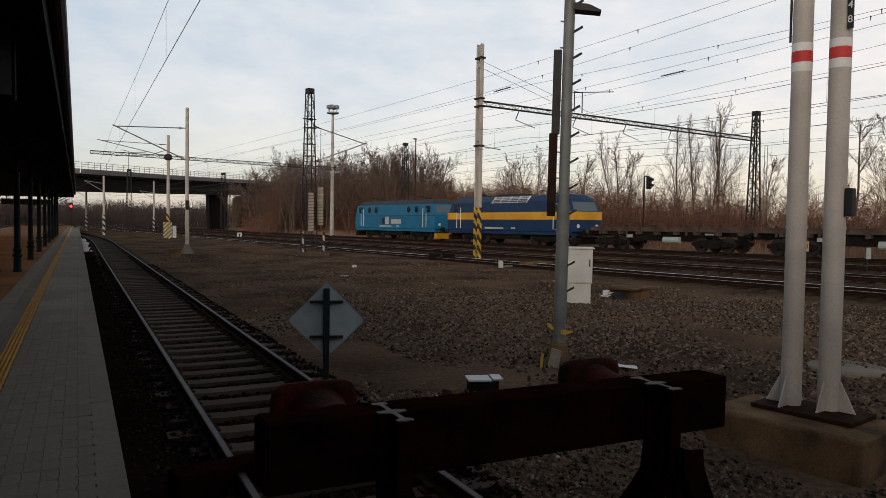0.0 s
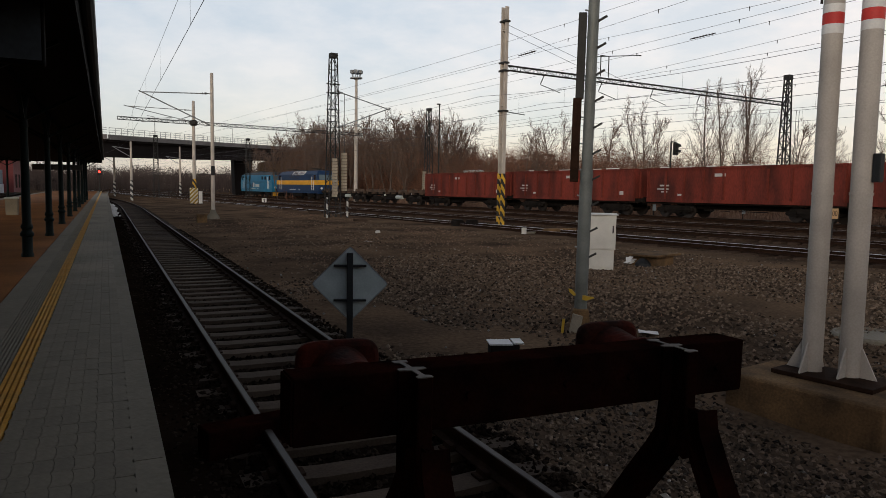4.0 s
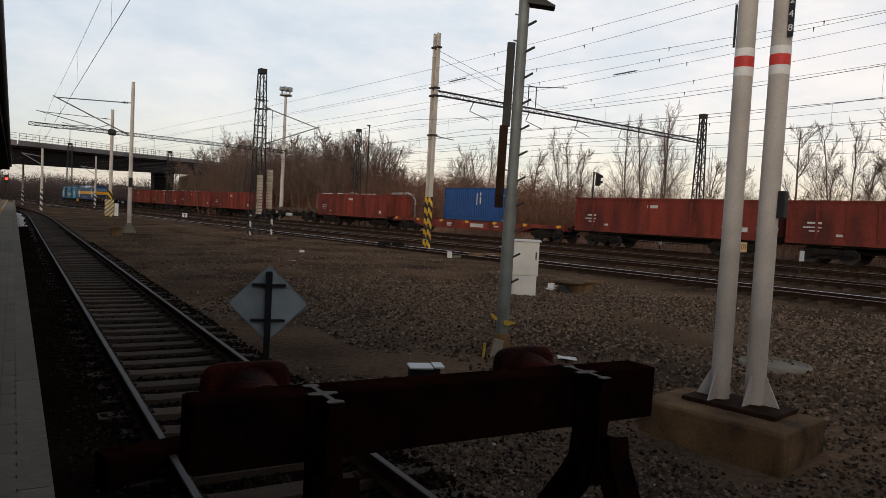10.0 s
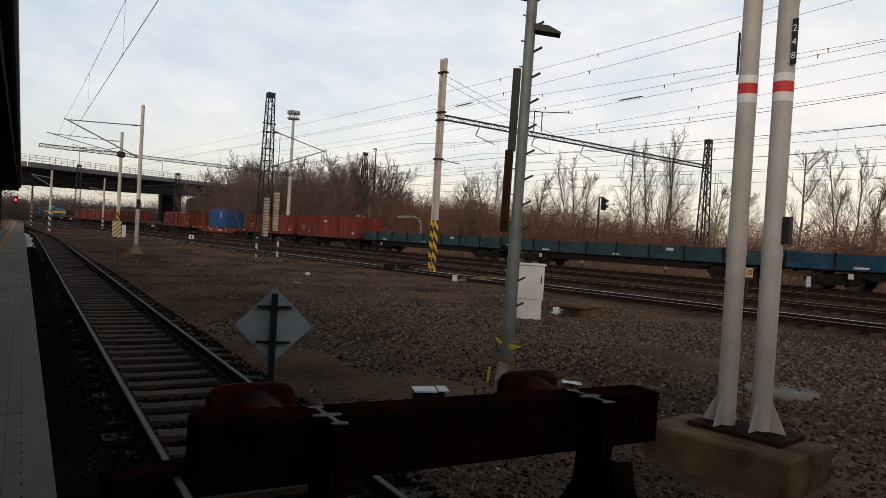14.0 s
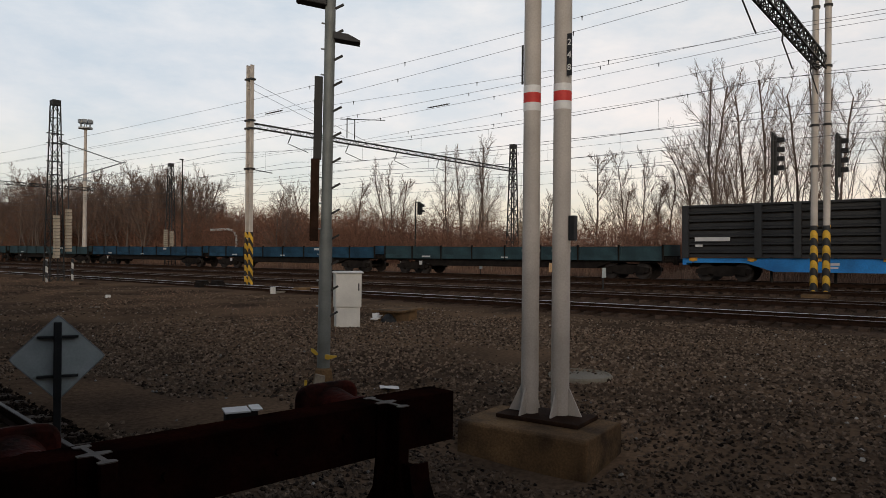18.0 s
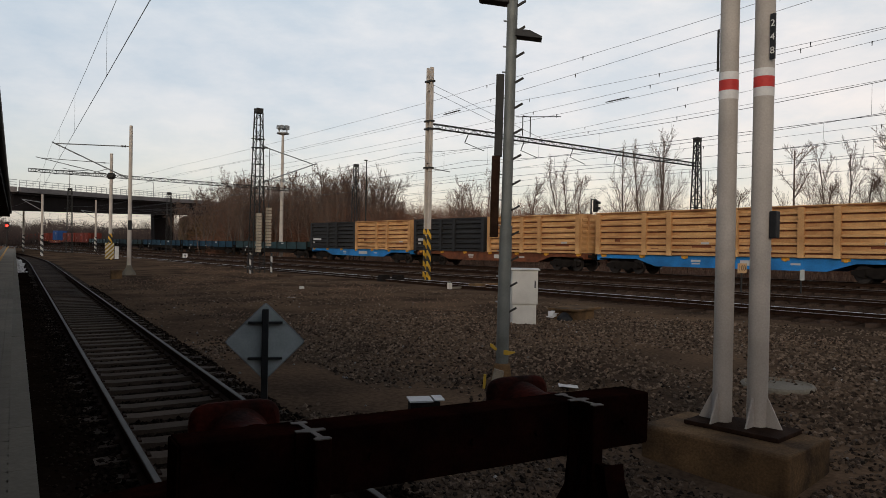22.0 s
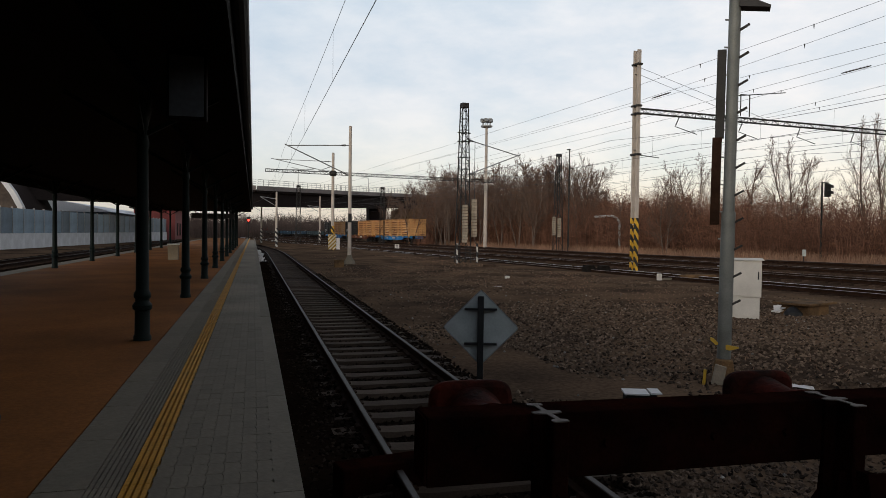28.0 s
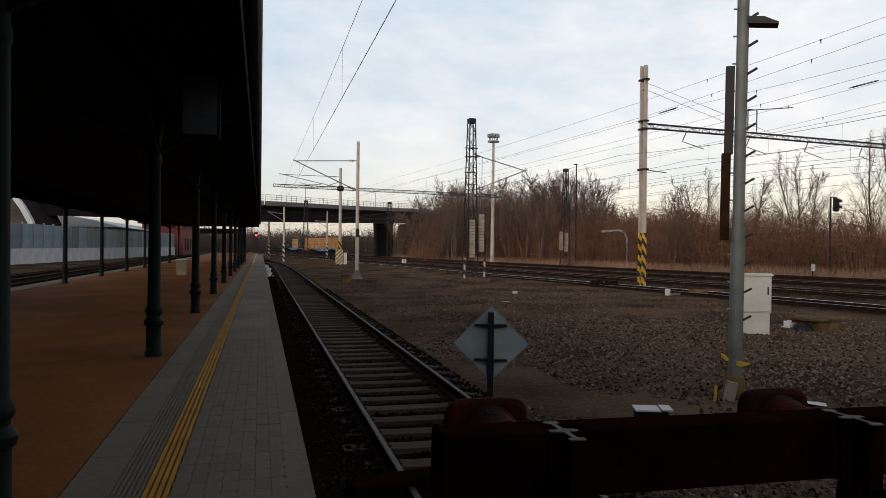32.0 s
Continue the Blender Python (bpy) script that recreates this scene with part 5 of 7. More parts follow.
    part("lantern", MB().box((-0.28, -0.1, 11.18), (0.08, 0.1, 11.3)), M_DARKSTEEL, t)
    x, y = 26.35, 20.4
    z0 = rail_z(y, 29.0) - 0.3
    t = thing("speed_sign", "small pale orange speed sign with dark figures between the tracks", "railway sign", pose(x, y, z0, 0, 0, -28))
    part("post", MB().box((-0.03, -0.03, 0), (0.03, 0.03, 1.0 - z0 + 0.05)), M_DARKSTEEL, t)
    b = part("board", MB().box((-0.21, -0.05, 1.03 - z0), (0.21, -0.03, 1.47 - z0)), M_SIGNORANGE, t)
    cu = bpy.data.curves.new("figures", "FONT")
    cu.body, cu.size, cu.extrude, cu.align_x, cu.align_y = "100", 0.24, 0.002, "CENTER", "CENTER"
    cu.materials.append(M_BLACK)
    o = new("figures", cu)
    o.parent = b
    o.matrix_basis = Matrix.LocRotScale((0, -0.054, 1.25 - z0), Euler((radians(90), 0, 0)), (0.95, 1.4, 1))
    x, y = 43.5, 39.6
    t = thing("trackside_boxes", "pair of small ochre boxes beside the far track", "trackside box", pose(x, y, ground_z(x, y)))
    part("box", MB().box((-0.7, -0.2, 0), (-0.2, 0.2, 0.75)), M_TAN, t, bevel=0.02)
    part("box", MB().box((0.2, -0.2, 0), (0.6, 0.2, 0.75)), M_TAN, t, bevel=0.02)
    part("rail", MB().box((-0.2, -0.04, 0.4), (0.2, 0.04, 0.5)), M_TAN, t)


far_masts()


# ---- overhead wires ----
def cable(mb, pts, r):
    """A thin wire through all the points, in one piece."""
    i = len(mb.v)
    for p in pts:
        mb.v.extend([(p[0] - r, p[1], p[2]), (p[0], p[1], p[2] + r), (p[0] + r, p[1], p[2]), (p[0], p[1], p[2] - r)])
    for j in range(len(pts) - 1):
        for k in range(4):
            mb.f.append((i + 4 * j + k, i + 4 * j + (k + 1) % 4, i + 4 * j + 4 + (k + 1) % 4, i + 4 * j + 4 + k))


def wires():
    def span(name, label, a, b, sag, r=0.012, group="overhead wires", n=14):
        mb = MB()
        prev = None
        for k in range(n + 1):
            f = k / n
            p = tuple(a[i] + (b[i] - a[i]) * f - (sag * 4 * f * (1 - f) if i == 2 else 0) for i in range(3))
            if prev:
                mb.tube(prev, p, r, n=4, caps=False)
            prev = p
        ob = part(name, mb, M_WIRE)
        return tagged(ob, label, "wire", group)
    stops = [-62, -25, 5.5, 32.9, 77, 122, 168, 215]
    for x0 in TRACK_X:
        mb, contact, drop = MB(), MB(), MB()
        over, run = [], []
        for s0, s1 in zip(stops, stops[1:]):
            n = 8
            for k in range(n + 1):
                f = k / n
                s = s0 + (s1 - s0) * f
                x, y = line(x0, s)
                z = rail_z(s) + 5.55
                zm = z + 1.2 - 0.5 * 4 * f * (1 - f)
                if k or not over:
                    over.append((x, y, zm))
                    run.append((x, y, z))
                if 0 < k < n:
                    drop.tube((x, y, z), (x, y, zm), 0.005, n=4, caps=False)
        t = thing("catenary", "overhead contact wire with messenger and droppers", "overhead wire", group="overhead wires")
        cable(mb, over, 0.009)
        cable(contact, run, 0.009)
        part("messenger_wire", mb, M_WIRE, t)
        part("contact_wire", contact, M_WIRE, t)
        tagged(part("droppers", drop, M_WIRE, t), kind="stuff")
    for q, up, low in ((23.1, 0.380, 0.333), (23.4, 0.365, 0.298), (26.3, 0.291, 0.294), (26.6, 0.296, 0.260), (28.5, 0.284, 0.246), (31.0, 0.262, 0.212), (31.3, 0.229, 0.208), (35.8, 0.170, 0.160)):
        z0, z1 = 2.06 + up * (q + 1.75), 2.06 + low * (q + 1.75)
        knots = [(-62, z0 - 0.3), (-25, z0 + 0.2), (5.5, z0), (32.9, z1), (77, z1 - 0.4), (122, z1 - 0.6), (168, z1 - 0.8), (215, z1 - 1.0)]
        mb, over = MB(), []
        for (s0, h0), (s1, h1) in zip(knots, knots[1:]):
            for k in range(11):
                f = k / 10
                if k or not over:
                    over.append((*line(0, s0 + (s1 - s0) * f, q), h0 + (h1 - h0) * f - 0.12 * 4 * f * (1 - f)))
        cable(mb, over, 0.008)
        w = part("feeder_wire", mb, M_WIRE)
        tagged(w, "thin dark feeder wire strung between masts", "overhead wire", "overhead wires")
        for at in (9.0 + 1.7 * (q % 3), 19.0 + 2.3 * (q % 2), 28.0):
            f = (at - 5.5) / 27.4
            z = z0 + (z1 - z0) * f - 0.12 * 4 * f * (1 - f)
            part("wire_clip", MB().tube((*line(0, at, q), z + 0.02), (*line(0, at, q), z - 0.16), 0.03, 0.012, 6), M_WIRE, w)
    for q, at in ((23.4, 30.5), (28.5, 23.0)):
        i = thing("wire_insulator", "dark ribbed insulator set into an overhead wire", "insulator", group="wire insulators")
        z = 2.06 + (0.302 if q < 25 else 0.262) * (q + 1.75) - 0.1
        a, b = Vector((*line(0, at, q), z)), Vector((*line(0, at + 1.5, q), z - 0.05))
        part("rod", MB().tube(a, b, 0.025, n=6), M_DARKSTEEL, i)
        for k in range(7):
            part("shed", MB().tube(a + (b - a) * (0.1 + 0.12 * k), a + (b - a) * (0.13 + 0.12 * k), 0.045, n=8), M_BROWNSTEEL, i)
    mb, contact, drop = MB(), MB(), MB()
    over, run = [], []
    for y0, y1 in ((-12, 47.8), (47.8, 100.5), (100.5, 150)):
        n = 12
        for k in range(n + 1):
            f = k / n
            y = y0 + (y1 - y0) * f
            x = bay_x(y) - 0.08
            z = 5.75
            zm = 7.35 - 0.35 * 4 * f * (1 - f)
            if k or not over:
                over.append((x, y, zm))
                run.append((x, y, z))
            if 0 < k < n and k % 2 == 0:
                drop.tube((x, y, z), (x, y, zm), 0.003, n=4, caps=False)
    t = thing("catenary", "overhead contact wire and messenger above the bay track", "overhead wire", group="overhead wires")
    cable(mb, over, 0.006)
    cable(contact, run, 0.008)
    part("messenger_wire", mb, M_WIRE, t)
    part("contact_wire", contact, M_WIRE, t)
    tagged(part("droppers", drop, M_WIRE, t), kind="stuff")
    span("stay_wire", "thin stay wire from a mast to the beam", (18.65, 35.6, 11.4), (28.0, 36.8, 9.2), 0)
    span("stay_wire", "thin stay wire from a mast to the beam", (18.65, 35.6, 11.0), (26.0, 36.5, 9.2), 0)


wires()


# ---- bridge ----
def bridge():
    t = thing("road_bridge", "long grey concrete road bridge over the tracks with railings", "bridge")
    pts = [(-160, 60, 6.0), (-70, 88, 6.25), (-2, 120, 6.45), (14, 140, 7.15), (30, 160, 8.0), (70, 205, 9.7), (130, 262, 11.0)]
    for (x0, y0, z0), (x1, y1, z1) in zip(pts, pts[1:]):
        d = Vector((x1 - x0, y1 - y0, 0)).normalized()
        n = Vector((d.y, -d.x, 0))
        a, b = Vector((x0, y0, z0)), Vector((x1, y1, z1))
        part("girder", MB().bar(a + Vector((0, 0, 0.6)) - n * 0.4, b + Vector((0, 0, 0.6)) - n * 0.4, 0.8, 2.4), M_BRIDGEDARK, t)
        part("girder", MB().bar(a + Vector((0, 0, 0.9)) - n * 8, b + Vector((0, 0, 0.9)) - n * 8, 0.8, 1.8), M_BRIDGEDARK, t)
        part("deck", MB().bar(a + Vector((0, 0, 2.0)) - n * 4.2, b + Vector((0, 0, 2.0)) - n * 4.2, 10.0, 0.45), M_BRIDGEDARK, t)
        part("edge_beam", MB().bar(a + Vector((0, 0, 2.45)) + n * 0.9, b + Vector((0, 0, 2.45)) + n * 0.9, 0.35, 0.75), M_BRIDGE, t)
        mb = MB()
        L = (b - a).length
        k = 0.0
        while k < L:
            p = a + (b - a) * (k / L) + n * 0.9
            mb.bar(p + Vector((0, 0, 2.8)), p + Vector((0, 0, 3.85)), 0.07)
            k += 1.4
        for z in (3.15, 3.5, 3.85):
            mb.bar(a + n * 0.9 + Vector((0, 0, z)), b + n * 0.9 + Vector((0, 0, z)), 0.06)
        part("railing", mb, M_GALV, t)
    for x, y in ((-44, 99), (-52, 95)):
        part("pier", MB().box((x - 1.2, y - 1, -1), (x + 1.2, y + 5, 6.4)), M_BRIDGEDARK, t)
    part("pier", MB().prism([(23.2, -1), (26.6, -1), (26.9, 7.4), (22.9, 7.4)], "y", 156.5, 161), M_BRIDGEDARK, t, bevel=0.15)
    for x, y in ((6, 134), (22, 152), (-20, 112), (40, 176)):
        part("lamp_post", MB().tube((x, y, 8), (x, y, 13.5), 0.09, 0.05, 6).tube((x, y, 13.5), (x - 1.2, y, 13.7), 0.05, n=6), M_GALV, t)
    a = thing("bridge_abutment", "brown earth and concrete abutment under the bridge's end", "abutment")
    part("wall", MB().prism([(31.2, -1), (48, -1), (48, 7.9), (33.0, 7.8), (31.6, 7.2)], "y", 166, 176), M_CONC_OLD, a, bevel=0.1)
    e = MB()
    prof = [(46, 0), (100, 0), (170, 0.0), (170, 8.6), (90, 8.6), (50, 7.6)]
    e.prism([(x, z - 0.6) for x, z in prof], "y", 186, 250)
    part("bank", e, M_GRASS, a, "slope of dry brown grass")


bridge()


FAR = Matrix.Translation((-1.97, 0.25, 2.03)) @ Matrix.Scale(1.7, 4) @ Matrix.Translation((1.97, -0.25, -2.03))


def left_background():
    w = thing("noise_barrier", "blue-grey noise barrier panels on a white plinth beyond the tracks", "noise barrier")
    x0, y0, x1, y1 = -30.1, 44.0, -19.4, 156.0
    L = math.hypot(x1 - x0, y1 - y0)
    d = ((x1 - x0) / L, (y1 - y0) / L)
    ang = math.degrees(math.atan2(d[1], d[0]))
    n = 40
    pl = MB().box((0.06, -0.04, 1.42), (L / n - 0.06, 0.04, 4.05)).mesh("panel", M_BARRIER)
    post = MB().box((-0.07, -0.08, 0.9), (0.07, 0.08, 4.2)).mesh("post", M_GALV)
    base = MB().box((0, -0.14, -0.6), (L / n, 0.14, 1.4)).mesh("plinth_block", M_PLINTH)
    for k in range(n):
        m = pose(x0 + d[0] * L * k / n, y0 + d[1] * L * k / n, 0.0, 0, 0, ang)
        for nm, me in (("panel", pl), ("post", post), ("plinth_block", base)):
            part(nm, me, None, w).matrix_basis = m
    for cx in (-11.3, -15.9):
        tr = thing("far_track", "rusty track on dark ballast beyond the island platform", "railway track", group="far tracks")
        cen = [(cx, y, 0.0) for y in (-10, 40, 150)]
        rails(tr, cen, [(1, 0)] * 3, M_RAILDULL)
        mb = MB()
        for j in range(160):
            mb.box((cx - 1.3, -5 + 0.7 * j, -0.35), (cx + 1.3, -4.75 + 0.7 * j, -0.17))
        tagged(part("sleepers", mb, M_SLEEPER_WOOD, tr), kind="stuff")
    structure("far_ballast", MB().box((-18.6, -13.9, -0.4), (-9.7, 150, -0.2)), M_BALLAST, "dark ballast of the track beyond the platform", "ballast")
    h = thing("arched_hall", "hall with a white arched roof edge and a brown gable", "hall", FAR)
    cx, cy, r = -25.7, 58.0, 8.0
    pr = []
    for k in range(25):
        a = math.pi * k / 24
        pr.append((cx + r * math.cos(a), 0.6 + 8.0 * math.sin(a)))
    for k in range(24, -1, -1):
        a = math.pi * k / 24
        pr.append((cx + (r - 0.34) * math.cos(a), 0.6 + 7.66 * math.sin(a)))
    part("arch", MB().prism(pr, "y", cy, cy + 0.6), M_HALL, h, smooth=True)
    part("roof", MB().prism(pr, "y", cy + 0.6, cy + 8), M_BRIDGEDARK, h, smooth=True)
    pr = [(cx + (r - 0.5) * math.cos(math.pi * k / 24), 0.6 + 7.5 * math.sin(math.pi * k / 24)) for k in range(25)]
    part("gable", MB().prism(pr, "y", cy + 0.8, cy + 1.0), M_BROWNSTEEL, h)
    s = thing("long_shed", "long low building with a pale curved roof", "building", FAR)
    part("wall", MB().box((-30, 75, -0.5), (-16, 120, 3.6)), M_BARRIER, s)
    pr = [(-31 + 16 * k / 12, 3.6 + 1.3 * math.sin(math.pi * k / 12)) for k in range(13)]
    part("roof", MB().prism(pr, "y", 74, 121), M_HALL, s)
    rng = random.Random(9)
    sn = []
    for k in range(160):
        y = rng.uniform(50, 82)
        sn.append((-1.45 + bay_x(y) + rng.gauss(0, 0.1), y, -0.16 + rng.uniform(0, 0.12), rng.uniform(0.08, 0.22)))
    scatter("snow_remnant", sn, M_WHITE, "dirty white remnant of snow along the platform's foot", "snow", 12)
    s = thing("station_building", "dull red building beyond the platform", "building", FAR)
    part("wall", MB().box((-16.5, 96, -0.5), (-11.6, 112, 4.6)), M_BRICKRED, s)
    part("roof", MB().prism([(-17.0, 4.6), (-11.1, 4.6), (-11.1, 4.8), (-14.0, 5.3), (-17.0, 4.8)], "y", 95.5, 112.5), M_DARKSTEEL, s)
    for k in range(4):
        part("window", MB().box((-11.62, 98 + 3.4 * k, 1.2), (-11.56, 99.5 + 3.4 * k, 2.8)), M_GLASS, s)
    s = thing("far_building", "pale tan building seen under the bridge", "building")
    part("wall", MB().box((34, 300, -1), (74, 318, 5.6)), M_TAN, s)
    part("roof", MB().box((33, 299, 5.6), (75, 319, 6.1)), M_DARKSTEEL, s)
    for k in range(9):
        part("window", MB().box((36 + 4.2 * k, 299.9, 2.2), (38.4 + 4.2 * k, 299.98, 4.2)), M_GLASS, s)


left_background()


# ---- trees and brush ----
class Twigs:
    """Thin three-sided branches, gathered for one mesh."""

    def __init__(self):
        self.p, self.q, self.a, self.b = [], [], [], []

    def add(self, p, q, a, b):
        self.p.append(tuple(p))
        self.q.append(tuple(q))
        self.a.append(a)
        self.b.append(b)

    def mesh(self, name, material, n=3):
        p, q = np.array(self.p), np.array(self.q)
        d = q - p
        d /= np.linalg.norm(d, axis=1, keepdims=True) + 1e-9
        u = np.where(np.abs(d[:, 2:3]) > 0.9, np.array([[1.0, 0, 0]]), np.array([[0, 0, 1.0]]))
        s = np.cross(d, u)
        s /= np.linalg.norm(s, axis=1, keepdims=True)
        t = np.cross(s, d)
        a, b = np.array(self.a)[:, None], np.array(self.b)[:, None]
        rings = []
        for c, r in ((p, a), (q, b)):
            for k in range(n):
                w = 2 * math.pi * k / n
                rings.append(c + s * r * math.cos(w) + t * r * math.sin(w))
        v = np.stack(rings, 1).reshape(-1, 3)
        f = np.array([(k, (k + 1) % n, n + (k + 1) % n, n + k) for k in range(n)])
        f = (f[None] + 2 * n * np.arange(len(p))[:, None, None]).reshape(-1, 4)
        me = bpy.data.meshes.new(name)
        me.from_pydata(v.tolist(), [], f.tolist())
        me.materials.append(material)
        return me


def tree_meshes(seed, stems, spread, fork=0.25, thick=1.0, kids=(2, 2, 3)):
    """A bare tree ten metres high: a forking trunk with ascending limbs, and a crown of fine twigs."""
    rng = random.Random(seed)
    tw, tr = Twigs(), Twigs()

    def grow(p, d, ln, r, lv):
        n = (8, 5, 3, 2)[lv]
        out = tr if lv < 2 else tw
        for i in range(n):
            d = (d + Vector((rng.gauss(0, 0.08), rng.gauss(0, 0.08), 0.02 + 0.06 * (lv > 0)))).normalized()
            q = p + d * (ln / n)
            r2 = max(0.005 * thick, r * (1 - 0.85 / n))
            out.add(p, q, r, r2)
            f = (i + 1) / n
            if lv < 3 and (lv > 0 or f > fork):
                for _ in range(kids[lv]):
                    w = rng.random() * 6.283
                    side = d.cross(Vector((math.cos(w), math.sin(w), 0.1))).normalized()
                    e = (d + side * (spread * rng.uniform(0.5, 1.2) if lv == 0 else rng.uniform(0.35, 0.85))).normalized()
                    b = p + (q - p) * rng.random()
                    if lv == 0:
                        ln2 = 10 * rng.uniform(0.34, 0.52) * (1.12 - 0.8 * f)
                    else:
                        ln2 = ln * rng.uniform(0.32, 0.58) * (1.2 - 0.6 * f)
                    grow(b, e, ln2, max(r2 * 0.5, 0.008 * thick), lv + 1)
            p, r = q, r2

    for k in range(stems):
        a = 6.283 * (k + rng.random() * 0.5) / stems
        tilt = 0.35 * spread * rng.uniform(0.4, 1.0) * (stems > 1)
        grow(Vector((math.cos(a) * 0.2, math.sin(a) * 0.2, 0)) * (stems > 1), Vector((math.cos(a) * tilt, math.sin(a) * tilt, 1)).normalized(), 9.6 * rng.uniform(0.8, 1.0), 0.095 / math.sqrt(stems) + 0.02, 0)
    return tr.mesh("trunk", M_BARK, 6), tw.mesh("crown", M_TWIG, 3)


def trees():
    kinds = [tree_meshes(11, 1, 0.95, 0.2, 1.0), tree_meshes(12, 2, 0.85, 0.2, 1.0), tree_meshes(15, 3, 0.7, 0.15, 1.0), tree_meshes(14, 1, 0.75, 0.3, 1.0, (3, 2, 3))]
    tall = [tree_meshes(16, 1, 0.6, 0.2, 0.7), tree_meshes(17, 2, 0.62, 0.2, 0.7)]
    far = [tree_meshes(18, 2, 0.8, 0.2, 1.0), tree_meshes(19, 3, 0.75, 0.25, 1.0)]
    rng = random.Random(21)
    spots = [(36.5, 60.5, 8), (50, 59.2, 12.3), (50.2, 49.9, 13.2), (59, 34.9, 12.8), (61.5, 33.5, 9.5), (59.6, 29, 13), (53.3, 23.4, 17.5), (56.6, 23.0, 18),
             (61.4, 21.0, 18.5), (61.8, 17.2, 17), (68, 15.9, 16), (46.5, 61, 10), (54, 50.6, 14.6), (58.4, 38.7, 12), (60.2, 31.2, 10), (63.3, 27.4, 11.5),
             (55.5, 45, 9.2), (57, 43, 8.5), (60.5, 36.2, 9), (62, 25.4, 12),
             (31, 92, 11), (27, 104, 12), (35, 98, 11.5), (39, 92, 10.5), (34, 112, 13), (30, 124, 13), (42, 106, 11), (45, 88, 9.5), (25, 118, 11.5), (48, 97, 9), (38, 122, 13), (29, 96, 12), (33, 104, 13.5), (36, 90, 12), (24, 96, 11), (26, 108, 12.5), (40, 99, 12), (32, 88, 11.5), (21.5, 106, 10.5), (29.5, 112, 14),
             (35, 88, 13), (38, 90, 13), (41, 92, 13.5), (43.5, 94, 12.5), (37, 96, 14), (39.5, 86, 12), (42, 89, 12.5), (34, 93, 12.5),
             (44, 70, 9), (43, 66, 11.3), (66, 8, 15), (64, 1, 14), (70, -8, 15), (33, 85, 9.5), (37, 80, 8.5), (22.5, 128, 10), (41, 76, 8)]
    for x, y, h in spots:
        tr, tw = rng.choice(tall if h > 13 and y < 60 else far if y > 79 else kinds)
        t = thing("bare_tree", "leafless brown tree in the thicket beyond the tracks" if h < 14 else "tall leafless tree beyond the tracks", "tree", group="bare trees")
        zz = max(v.co.z for v in tw.vertices)
        s = h / zz
        t.matrix_basis = Matrix.LocRotScale((x, y, ground_z(x, y) - 0.1), Euler((0, 0, rng.random() * 6.28)), (s * rng.uniform(0.85, 1.15), s, s))
        part("trunk", tr, None, t)
        part("crown", tw, None, t)


trees()


